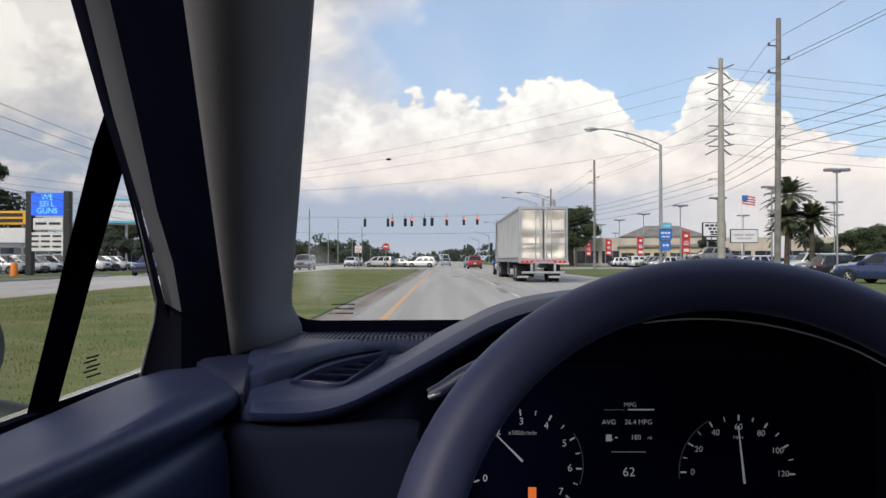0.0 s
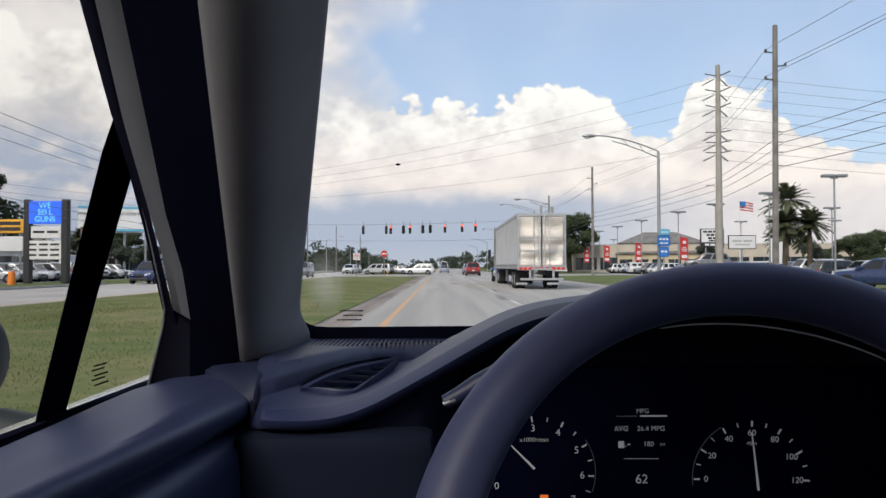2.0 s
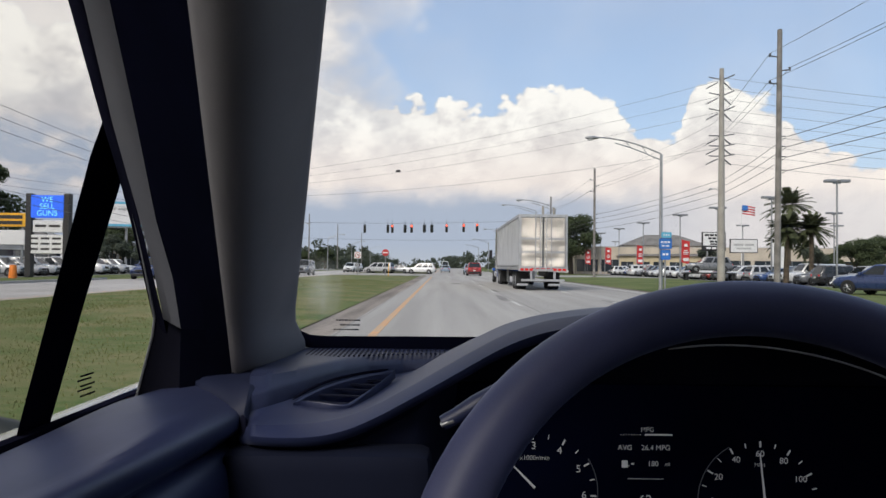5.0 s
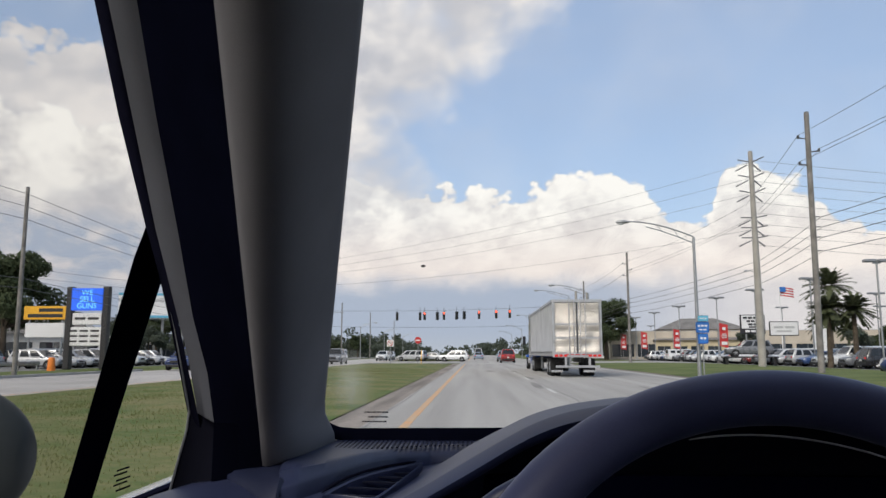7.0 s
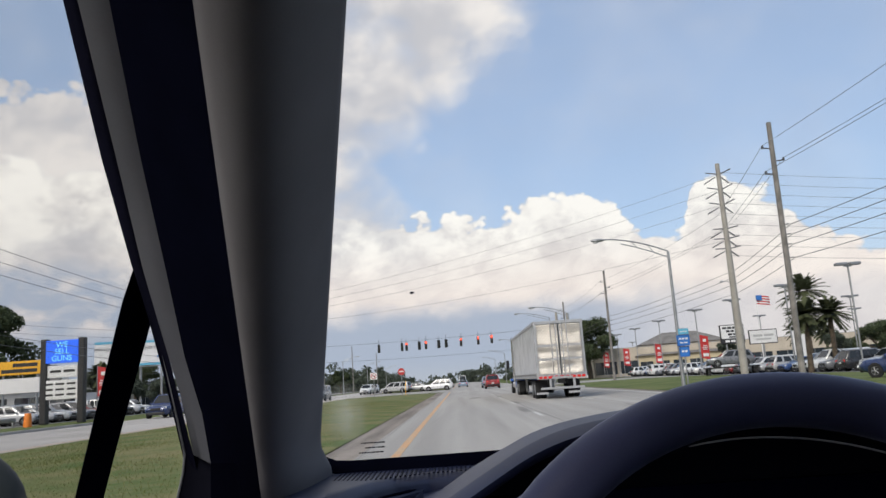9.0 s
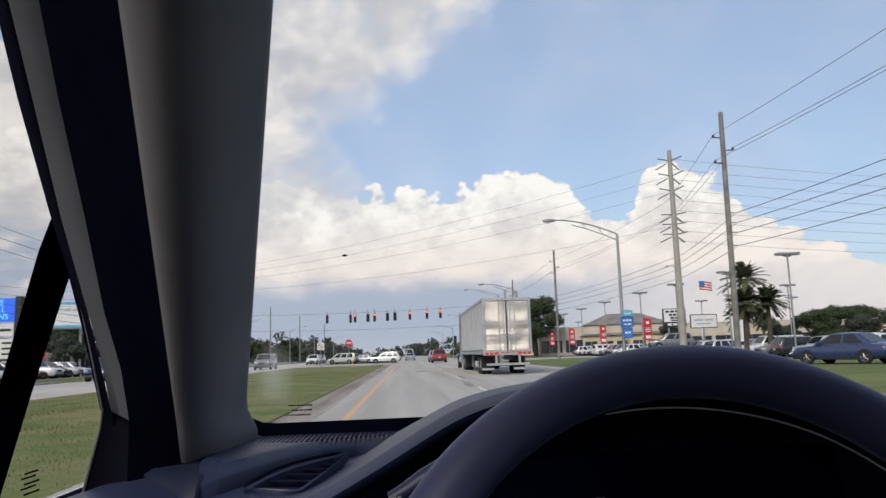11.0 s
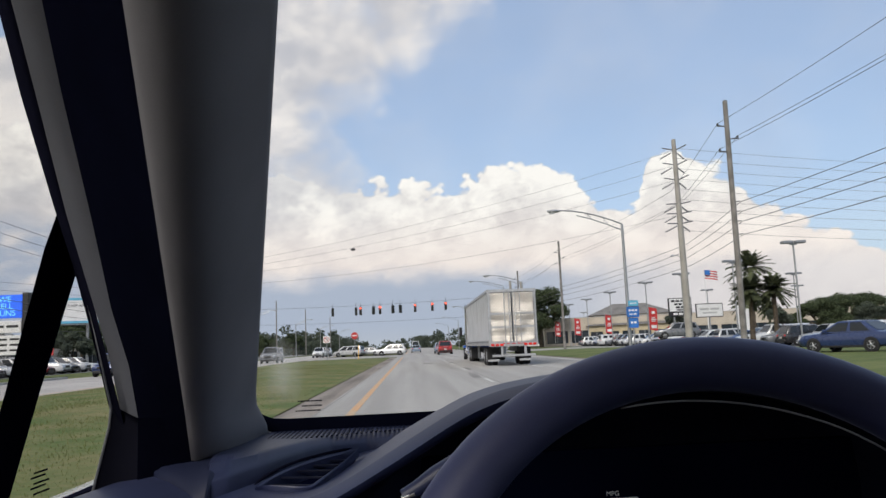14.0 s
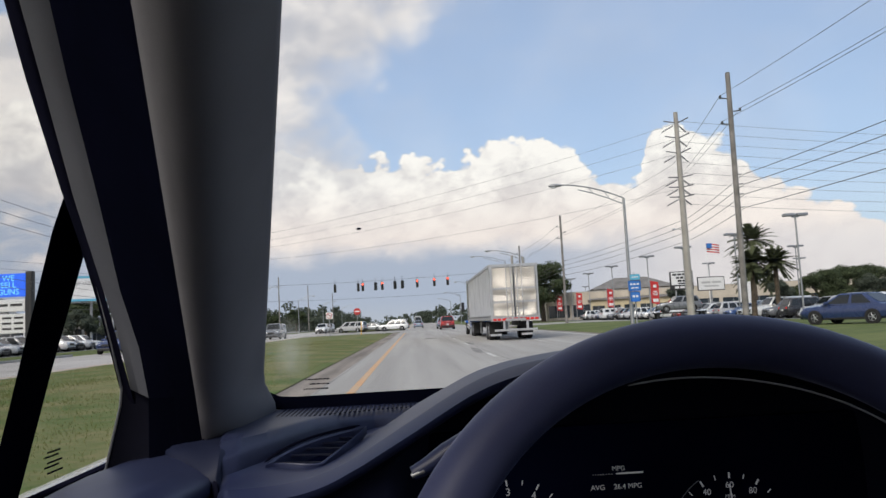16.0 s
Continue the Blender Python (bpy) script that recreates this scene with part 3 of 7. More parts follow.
for k, (x, y, w, l) in enumerate(((2.4, 30, 0.18, 7), (2.75, 39, 0.16, 5), (2.3, 16, 0.2, 6), (6.2, 26, 0.15, 8), (5.9, 47, 0.22, 6), (1.0, 54, 0.5, 3), (2.6, 52, 0.2, 4))):
    bm = bmesh.new()
    pts = [(x + math.cos(t) * w * rng.uniform(0.6, 1.2), y + math.sin(t) * l / 2 * rng.uniform(0.7, 1.1), 0.004) for t in (2 * math.pi * i / 14 for i in range(14))]
    bm.faces.new([bm.verts.new(p) for p in pts])
    structure(part("road_patch", bm, M["patch"]), "dark worn tar patch between the lanes")


for x0, y0, y1, seed in ((LINE + LANE + 0.28, 6, 92, 1.7), (LINE + 2 * LANE + 0.3, 8, 92, 5.2), (-1.95, 4, 92, 3.3)):
    seam_bm = bmesh.new()
    rows_ = [[(x0 + 0.09 * noise.noise((y * 0.35, seed, 0)) - w, y, 0.0045), (x0 + 0.09 * noise.noise((y * 0.35, seed, 0)) + w, y, 0.0045)] for y, w in ((y0 + 0.8 * k, 0.012 + 0.022 * abs(noise.noise((k * 0.31, seed, 2)))) for k in range(int((y1 - y0) / 0.8)))]
    rings(rows_, closed=False, caps=False, bm=seam_bm)
    structure(part("tar_seam", seam_bm, M["patch"]), "dark tar-filled seam between the lanes")


def kerb(name, pts, label):
    structure(part(name, band(pts, 0.09, 0.10, (1, 0, 0), 8, power=6), M["concrete"]), label)


kerb("kerb_median_far", [(-2.3, CROSS1 + 5 + 20 * k, 0.05) for k in range(20)], "pale concrete kerb along the far median")
kerb("kerb_far_side", [(-24.6, -80 + 15 * k, 0.05) for k in range(10)], "pale concrete kerb beyond the far road")


# ---- our car: cabin round the camera ----
E0 = 1.25  # height of the eye over the road
car = thing("car_cabin", "dark blue-black car cabin behind the steering wheel", "car", (0, 0, E0))


def shell(name, bm, material, label="", smooth=False):
    """A part of the body, drawn at 1.0 and set to the size of this small car."""
    bm.transform(Matrix.Scale(0.88, 4))
    return part(name, bm, material, car, label, smooth)


def along(x, table):
    """Straight runs between (x, value) pairs."""
    for (a, p), (b, q) in zip(table, table[1:]):
        if x <= b:
            return p + (q - p) * max(0.0, (x - a) / (b - a))
    return table[-1][1]


def ribbon(rows, bulge, back, n=12, turn=1.0):
    """A moulding between a left and a right edge: bulge towards the driver, back: the thickness behind it."""
    loops = []
    for left, right in rows:
        a, b = Vector(left), Vector(right)
        front = []
        for k in range(n + 1):
            p = a.lerp(b, k / n)
            front.append(p - p.normalized() * bulge * math.sin(math.pi * (k / n) ** turn))
        deep = [p + p.normalized() * back for p in (b, a.lerp(b, 0.8), a.lerp(b, 0.2), a)]
        loops.append(front + deep)
    return rings(loops)


# windscreen pillar trim, from the dash corner up to the roof
def pillar_row(z):
    s = (z + 0.05) / 0.2
    low = smoothstep((-0.035 - z) / 0.035)    # its foot spreads towards the glass
    left = (-0.166 + 0.0447 * s + 0.002 * low, 0.5792 - 0.2442 * s - 0.008 * low, z)
    right = (-0.1417 + 0.0698 * s + 0.0125 * low, 0.6977 - 0.2783 * s + 0.004 * low, z)
    return left, right


rows = [pillar_row(z) for z in (-0.085, -0.071, -0.062, -0.052, -0.042, -0.03, 0.0, 0.04, 0.08, 0.12, 0.16, 0.20, 0.24)]
rows.append(((-0.13, 0.17, 0.33), (-0.06, 0.24, 0.33)))
part("pillar_trim", ribbon(rows, 0.034, 0.03, turn=0.8, n=24), M["pillar"], car, "grey moulded windscreen pillar trim", smooth=True)

# door frame: seal at the glass, pale strip, black inner frame
SEAL = [((-0.190, 0.280, 0.32), (-0.176, 0.270, 0.31)), ((-0.2163, 0.381, 0.2325), (-0.2049, 0.3744, 0.2278)), ((-0.2301, 0.4591, 0.1629), (-0.2169, 0.4505, 0.1598)), ((-0.2385, 0.5223, 0.1065), (-0.2279, 0.5177, 0.0997)),
        ((-0.2376, 0.5509, 0.0689), (-0.2242, 0.5310, 0.0803)), ((-0.2355, 0.5725, 0.0308), (-0.2243, 0.5565, 0.0383)), ((-0.2331, 0.6076, -0.0354), (-0.2205, 0.5952, -0.0347)), ((-0.2335, 0.612, -0.046), (-0.2195, 0.600, -0.046))]
part("window_seal", ribbon(SEAL, 0.003, 0.014), M["rubber"], car, "black rubber window seal", smooth=True)
STRIP = [((-0.176, 0.270, 0.31), (-0.158, 0.268, 0.31)), ((-0.2049, 0.3744, 0.2278), (-0.1856, 0.3706, 0.2241)), ((-0.2169, 0.4505, 0.1598), (-0.1992, 0.4448, 0.1578)), ((-0.2279, 0.5177, 0.0997), (-0.2093, 0.5119, 0.0967)),
         ((-0.2243, 0.5565, 0.0383), (-0.2098, 0.5488, 0.0377)), ((-0.2210, 0.5718, 0.0094), (-0.2050, 0.5706, -0.0034)), ((-0.2205, 0.5952, -0.0347), (-0.2050, 0.5893, -0.0415))]
part("frame_strip", ribbon(STRIP, 0.0016, 0.006), M["strip"], car, "pale grey strip on the door frame", smooth=True)
FRAME = [((-0.158, 0.268, 0.31), (-0.10, 0.17, 0.31))] + [(b, tuple(p + q for p, q in zip(pillar_row(b[2])[0], (0.006, 0.004, 0)))) for _, b in STRIP[1:]]
FRAME.append(((-0.207, 0.594, -0.115), (-0.172, 0.636, -0.115)))
part("door_frame", ribbon(FRAME, -0.004, 0.02), M["seal_black"], car, "black door frame beside the pillar", smooth=True)
line = [(-0.2318, 0.5490, 0.0640), (-0.2300, 0.5650, 0.0330), (-0.2285, 0.5990, -0.0340)]
part("seal_trim", tube(line, 0.0009, 6), M["trim_glint"], car, "thin grey line on the window seal")
BAR = [((-0.2870, 0.5010, -0.1450), (-0.2972, 0.5623, -0.1450)), ((-0.2827, 0.5042, -0.1200), (-0.2911, 0.5632, -0.1200)), ((-0.2652, 0.5171, -0.0200), (-0.2666, 0.5668, -0.0200)), ((-0.2477, 0.5301, 0.0800), (-0.2400, 0.5704, 0.0800)), ((-0.2385, 0.5285, 0.1050), (-0.2270, 0.5600, 0.1050))]
part("quarter_window_bar", ribbon(BAR, 0.003, 0.012), M["seal_black"], car, "black bar of the quarter window", smooth=True)

# mirror sail panel at the foot of the pillar
outline = [(-0.2275, -0.0340), (-0.2300, -0.0470), (-0.2365, -0.0720), (-0.2445, -0.1030), (-0.2445, -0.1300), (-0.1560, -0.1300), (-0.1640, -0.0700), (-0.1720, -0.0400)]
sail = rings([[(x, 0.603 + 0.10 * (x + 0.2), z) for x, z in outline], [(x, 0.620 + 0.10 * (x + 0.2), z) for x, z in outline]])
part("sail_panel", sail, M["frame_black"], car, "dark triangular panel at the pillar foot")
part("sail_trim", tube([(-0.2285, 0.5985, -0.0340), (-0.2300, 0.599, -0.0480), (-0.2355, 0.598, -0.0720), (-0.2425, 0.597, -0.1030)], 0.0010, 6), M["trim_glint"], car, "thin grey line on the sail panel")

# door top with a rounded ridge, a groove and the lower panel
loops = []
for y, f in ((-0.8, 1.0), (-0.2, 1.0), (0.1, 1.0), (0.3, 1.0), (0.40, 1.0), (0.48, 1.0), (0.53, 1.0), (0.548, 1.0), (0.556, 0.97), (0.560, 0.88)):
    xr = -0.1813 + 0.12 * (max(y, 0.1) - 0.3086)
    prof = [(-0.285, -0.62), (-0.285, -0.118), (-0.276, -0.1105), (-0.265, -0.1075), (-0.250, -0.1050), (-0.225, -0.1020), (xr - 0.045, -0.1010), (xr - 0.030, -0.1000), (xr - 0.018, -0.0982), (xr - 0.010, -0.0955), (xr - 0.0055, -0.0945), (xr - 0.0015, -0.0962), (xr + 0.001, -0.0995), (xr + 0.001, -0.1075),
            (xr - 0.003, -0.1130), (xr - 0.010, -0.1160), (xr - 0.012, -0.1205), (xr - 0.004, -0.1235), (xr + 0.002, -0.1290), (xr + 0.004, -0.1400), (xr + 0.010, -0.26), (xr + 0.012, -0.62)]
    reach = smoothstep((y - 0.36) / 0.20)
    loop = []
    for x, z in prof:
        away = max(0.0, min(1.0, (xr - 0.006 - x) / 0.035))
        if z > -0.112 and away > 0:   # swept up to the sail panel and the pillar foot
            z += reach * along(x, [(-0.276, 0.002), (-0.255, 0.008), (-0.207, 0.0170), (-0.178, 0.0125), (-0.160, 0.002), (-0.15, 0.0)])
        loop.append((xr + (x - xr) * f, y + 0.044 * reach * away, -0.1 + (z + 0.1) * (f if away == 0 and z > -0.13 else 1)))
    loops.append(loop)
part("door_panel", rings(loops), M["dash"], car, "dark moulded door panel with rounded top", smooth=True)
part("belt_seal", band([(-0.281, -0.8, -0.1085), (-0.281, 0.45, -0.1085), (-0.277, 0.70, -0.1085)], 0.0055, 0.0045, (1, 0, 0), 8), M["rubber"], car, "black belt seal under the side glass")
prof = [(-0.414, -1.04), (-0.422, -0.66), (-0.41, -0.36), (-0.385, -0.20), (-0.352, -0.1275), (-0.322, -0.1155), (-0.298, -0.1110), (-0.290, -0.14), (-0.290, -1.04)]
part("outer_door_skin", rings([[(x, y, z) for x, z in prof] for y in (-1.72, 0.35, 0.85)]), M["white_paint"], car, "white painted outside of the door", smooth=True)
part("side_window", rings([[(x, -1.05, -0.12), (x, 0.53, -0.12), (x + 0.043, 0.55, 0.10), (x + 0.075, 0.34, 0.28), (x + 0.09, -1.05, 0.34)] for x in (-0.292, -0.288)]), M["side_glass"], car).visible_shadow = False
part("quarter_window", quad((-0.2925, 0.56, -0.115), (-0.2560, 0.62, -0.115), (-0.2370, 0.612, -0.04), (-0.2395, 0.567, 0.085)), M["side_glass"], car).visible_shadow = False

# outside mirror
mirror = bmesh.new()
loops = []
for k in range(17):
    q = (k / 16) ** 1.5
    s = math.sin(math.pi * (0.015 + 0.90 * q)) ** 0.42
    x = -0.475 - 0.235 * q
    loops.append([(x, 0.80 + 0.055 * s * math.sin(t), -0.095 + 0.090 * s * math.cos(t) - 0.012 * q) for t in (2 * math.pi * i / 18 for i in range(18))])
rings(loops, bm=mirror)
shell("outside_mirror", mirror, M["mirror_shell"], "dark outside mirror housing", smooth=True)
shell("mirror_arm", tube([(-0.34, 0.80, -0.19), (-0.40, 0.80, -0.185), (-0.48, 0.80, -0.17)], 0.022, 10), M["mirror_shell"], smooth=True)

# side air vent: a leaf-shaped frame with level slats
VL = 0.0923


def vent_top(u):
    return -0.0085 * math.sin(math.pi * (u / VL) ** 0.85)


def vent_low(u):
    return 0.0235 * smoothstep(u / 0.030) if u < 0.030 else 0.0235 * (1 - (u - 0.030) / (VL - 0.030)) ** 0.9


def leaf_loop(grow, z):
    n = 22
    top = [(VL * k / n, vent_top(VL * k / n)) for k in range(n + 1)]
    low = [(VL * k / n, vent_low(VL * k / n)) for k in range(n - 1, 0, -1)]
    cx, cy = 0.40 * VL, 0.006
    return [(u + (u - cx) / 0.046 * grow, v + (v - cy) / 0.016 * grow, z) for u, v in top + low]


VENT_E1, VENT_E2 = Vector((0.7226, 0.6717, 0.1614)), Vector((0.690, -0.686, -0.230))
VENT_E3 = VENT_E2.cross(VENT_E1).normalized()
VENT_E2 = VENT_E1.cross(VENT_E3).normalized()
if VENT_E2.y > 0:
    VENT_E2 = -VENT_E2
VENT_AT = Vector((-0.1156, 0.583, -0.0955))


def in_vent(p):
    """Whether a point of the dash lies in the vent's opening."""
    d = p - VENT_AT
    u, v = d.dot(VENT_E1), d.dot(VENT_E2)
    return 0.001 < u < VL - 0.001 and abs(d.dot(VENT_E3)) < 0.02 and vent_top(u) < v < vent_low(u)


# dashboard: top behind a step, sloping vent panel, hood over the instruments
MID = 0.18   # the instruments' middle


def fold(x):
    return x if x < MID else 2 * MID - x


def eased(x, table, w=0.014):
    return sum(along(x + w * k, table) for k in (-1.5, -1, -0.5, 0, 0.5, 1, 1.5)) / 7


def dash_column(x):
    d = fold(x) if x < 0.55 else -0.05
    sy = along(d, [(-0.185, 0.612), (-0.157, 0.608), (-0.1490, 0.5640), (-0.135, 0.574), (-0.113, 0.609), (-0.091, 0.659), (-0.073, 0.685), (-0.044, 0.703), (0.02, 0.712), (0.3, 0.715)])
    sz = along(d, [(-0.185, -0.0765), (-0.157, -0.0775), (-0.1490, -0.0855), (-0.135, -0.0825), (-0.113, -0.0792), (-0.09, -0.0782), (0.3, -0.0775)])
    ly = eased(d, [(-0.170, 0.560), (-0.145, 0.532), (-0.112, 0.525), (-0.082, 0.530), (-0.062, 0.540), (-0.035, 0.550), (-0.005, 0.558), (0.03, 0.565), (0.1, 0.572), (0.3, 0.575)])
    lz = eased(d, [(-0.185, -0.108), (-0.145, -0.108), (-0.082, -0.1076), (-0.062, -0.1015), (-0.035, -0.0878), (-0.005, -0.0726), (0.0285, -0.0533), (0.05, -0.0430), (0.08, -0.0360), (0.12, -0.0320), (0.18, -0.0300)])
    cz = eased(d, [(-0.08, -0.0920), (-0.045, -0.0820), (-0.02, -0.0690), (0.0077, -0.0570), (0.0318, -0.0426), (0.0559, -0.0339), (0.0944, -0.0267), (0.13, -0.0235), (0.18, -0.0225)])
    if d < -0.150:   # behind the door's end it drops straight down
        ly, lz = sy - 0.030 * max(0.0, (d + 0.157) / 0.007), -0.115
    elif d < -0.136:   # rounded end of the lip
        g = smoothstep((d + 0.150) / 0.014)
        ly, lz = 0.552 + (ly - 0.552) * g, -0.115 + (lz + 0.115) * g
    h = smoothstep((d + 0.075) / 0.075)
    col = [(0.80, -0.090), (0.758, -0.0735), (0.745, -0.0712), (sy + 0.024, -0.0724 if d > -0.17 else -0.074), (sy + 0.010, -0.0735 - 0.15 * (-0.0775 - sz)), (sy + 0.003, sz + 0.0012), (sy, sz), (sy - 0.0025, sz - 0.003)]
    drop = 0.0085 * (1 - h)
    y0, z0 = sy - 0.0030 - 0.003 * h, sz - 0.0045 - drop
    for q in [0.04 * k for k in range(24)]:
        y = y0 + (ly + 0.004 - y0) * q
        flat = z0 + (lz + 0.006 - z0) * q - 0.0022 * math.sin(math.pi * q)
        # hood: up to the crest, then rolling over to the lip
        yc = 0.64
        t = (y0 - y) / (y0 - yc) if y > yc else 1 + (yc - y) / (yc - ly)
        hood = z0 + (cz - z0) * smoothstep(t) if t <= 1 else cz + (lz + 0.006 - cz) * (t - 1) ** 1.7
        col.append((y, flat * (1 - h) + hood * h))
    col += [(ly, lz), (ly + 0.001, lz - 0.004), (ly + 0.006, lz - 0.0075)]
    return col, h, ly, lz


xs = [-0.178 + 0.0020 * k for k in range(118)] + [0.060 + 0.0045 * k for k in range(120)] + [0.60 + 0.05 * k for k in range(9)]
loops, fronts = [], []
for x in xs:
    col, h, ly, lz = dash_column(x)
    loops.append([(x, y, z) for y, z in col])
    inside = smoothstep((x + 0.03) / 0.05) * smoothstep((0.39 - x) / 0.05)
    fronts.append([(x, ly + 0.006, lz - 0.0075), (x, ly + 0.020 + 0.06 * inside, lz - 0.014), (x, ly + 0.022 + 0.07 * inside, lz - 0.05), (x, ly + 0.02 + 0.08 * inside, -0.33), (x, 0.54, -0.55)])
skin = rings(loops, closed=False, caps=False)
bmesh.ops.delete(skin, geom=[f for f in skin.faces if in_vent(f.calc_center_median())], context="FACES")
part("dashboard", skin, M["dash"], car, "dark blue-black moulded dashboard with instrument hood", smooth=True)
# the face under the lip is coloured darker for the shade there
part("dash_front", rings(fronts, closed=False, caps=False), M["dash_dark"], car, "lower face of the dashboard with shade in its colour", smooth=True)
part("dash_end_cap", rings([[(x, y, z) for y, z in ((0.80, -0.10), (0.70, -0.085), (0.590, -0.092), (0.560, -0.118), (0.53, -0.55), (0.80, -0.55))] for x in (-0.1775, -0.235)]), M["rubber"], car, "dark end of the dashboard at the door")
part("dash_seam", tube([(-0.1500, 0.5600, -0.0915), (-0.1495, 0.5585, -0.0960), (-0.1480, 0.556, -0.1020), (-0.1450, 0.552, -0.1200), (-0.1380, 0.545, -0.20)], [0.0003, 0.0016, 0.0022, 0.0024, 0.0024], 8), M["rubber"], car)
# added ramp piece; its dim tone stands for shade under the pillar
wedge = []
for y, xa, xb, zl, zr in ((0.5555, -0.157, -0.1465, -0.0985, -0.0970), (0.5600, -0.160, -0.1455, -0.0940, -0.0890), (0.5660, -0.165, -0.1450, -0.0900, -0.0820),
                          (0.5750, -0.173, -0.1440, -0.0860, -0.0768), (0.590, -0.190, -0.1430, -0.0810, -0.0752), (0.6120, -0.205, -0.1430, -0.0772, -0.0745)):
    top = [(xa + (xb - xa) * q, y, zl + (zr - zl) * smoothstep(q) - (0.003 if q in (0, 1) else 0)) for q in (0, 0.12, 0.3, 0.5, 0.7, 0.88, 1)]
    wedge.append([(xa, y, -0.30)] + top + [(xb, y, -0.30)])
part("dash_shade_piece", rings(wedge), M["dash_half_shade"], car, "added piece in a shaded tone between the dash and the door", smooth=True)
# shade below the dash is put into this panel's colour
part("lower_panel", box(-0.158, 0.530, -0.50, -0.015, 0.57, -0.119, 0.014, segments=4), M["dash_mid"], car, "lower dash panel with shade in its colour", smooth=True)

# defroster grille along the glass
def grille_near(x):
    return along(x, [(-0.13, 0.688), (-0.10, 0.680), (-0.07, 0.694), (-0.03, 0.708), (0.4, 0.712)])


# dark bars stand in for the shaded gaps between the ribs
bars_bm = bmesh.new()
for k in range(100):
    x, w = -0.129 + 0.0042 * k, 0.0017
    y0, y1 = grille_near(x), 0.741
    rings([[(x, y0, -0.0726), (x + w, y0, -0.0726), (x + w, y0, -0.0717), (x, y0, -0.0717)], [(x, y1, -0.0722), (x + w, y1, -0.0722), (x + w, y1, -0.0709), (x, y1, -0.0709)]], bm=bars_bm)
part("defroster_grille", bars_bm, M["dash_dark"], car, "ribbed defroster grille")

# side air vent with level slats
vent = part("air_vent", rings([leaf_loop(0.0034, -0.006), leaf_loop(0.0030, 0.0008), leaf_loop(0.0018, 0.0016), leaf_loop(0.0, 0.0006), leaf_loop(-0.0012, -0.004), leaf_loop(-0.0014, -0.016)], caps=False), M["dash"], car, "leaf-shaped air vent in the dash", smooth=True)
vent.matrix_basis = Matrix([[*row, o] for row, o in zip(zip(VENT_E1, VENT_E2, VENT_E3), VENT_AT)] + [[0, 0, 0, 1]])
# black sheet across the opening stands in for its shaded depth
hole = bmesh.new()
hole.faces.new([hole.verts.new(p) for p in leaf_loop(-0.0012, -0.0120)])
part("vent_hole", hole, M["cluster"], vent, "black sheet for the shade inside the vent")
for k in range(5):
    u0 = 0.010 + 0.0150 * k
    v0, length = vent_top(u0), 0.0
    while v0 + 0.69 * length < vent_low(min(VL, u0 + 0.72 * length)) and u0 + 0.72 * length < VL:
        length += 0.0005
    sl = box(0.0, -0.0013, -0.0030, length, 0.0013, -0.0018)
    # slats take the dash tone that has shade in it
    slat = part("vent_slat", sl, M["dash_dark"], vent)
    slat.matrix_basis = pose(u0, v0, 0, 0, 0, 43.8) @ pose(0, 0, 0, 14, 0, 0)
# no recess here: a raised dark tube draws the groove's shade
groove = [(VL * k / 16, vent_top(VL * k / 16) - 0.0055 - 0.002 * math.sin(math.pi * k / 16), 0.0012) for k in range(17)]
part("vent_groove", tube(groove, [0.0003] + [0.0011] * 15 + [0.0003], 6), M["rubber"], vent, "dark tube for a shaded groove above the vent", smooth=True)

# glass and its black border
part("windscreen", quad((-0.20, 0.755, -0.075), (1.11, 0.755, -0.075), (0.99, 0.40, 0.335), (-0.11, 0.40, 0.335)), M["glass"], car, "clear windscreen").visible_shadow = False
border = [(-0.165, 0.725, -0.040), (-0.153, 0.733, -0.0500), (-0.145, 0.738, -0.0580), (-0.136, 0.741, -0.0650), (-0.12, 0.742, -0.0668), (0.02, 0.744, -0.0662), (0.5, 0.744, -0.0662), (1.0, 0.742, -0.0665)]
part("glass_border", band(border, [0.0015, 0.0022, 0.0040, 0.0064, 0.0068, 0.0068, 0.0068, 0.0068], 0.002, (0, 0.3, 1), 8, power=5), M["seal_black"], car, "black border along the glass", smooth=True)
sm = bmesh.new()
bmesh.ops.create_grid(sm, x_segments=1, y_segments=1, size=0.5)
smear = part("glass_smudge", sm, M["smudge"], car, "faint dry smudge on the windscreen corner")
smear.matrix_basis = pose(-0.118, 0.705, -0.016, 58, 0, 8) @ Matrix.Diagonal((0.05, 0.085, 1, 1))
smear.visible_shadow = False
speck = part("glass_speck", lathe([(0.0, 0.001), (0.003, 0.0008), (0.0036, 0.0)], 10), M["rubber"], car, "small dark speck on the glass")
speck.matrix_basis = pose(-0.0457, 0.6286, 0.0838, 40, 0, 0) @ Matrix.Diagonal((0.6, 0.4, 0.8, 1))
rng = random.Random(21)
for k, (x0, x1) in enumerate(((-0.104, -0.083), (-0.1005, -0.0835), (-0.106, -0.086))):
    x = x0
    while x < x1:
        w = rng.uniform(0.0010, 0.0034)
        z = -0.0418 - 0.0042 * k
        part("glass_mark", box(x, 0.70, z - 0.0006, x + w, 0.7004, z + 0.0006), M["rubber"], car)
        x += w + rng.uniform(0.0004, 0.0010)
for k in range(5):
    y = 0.0
    while y < 0.020:
        w = rng.uniform(0.0015, 0.0045)
        part("glass_mark", box(-0.2685 - 0.002 * (k % 2), 0.566 + y, -0.0752 - 0.0036 * k, -0.2680 - 0.002 * (k % 2), 0.566 + y + w, -0.0740 - 0.0036 * k), M["rubber"], car)
        y += w + 0.0008

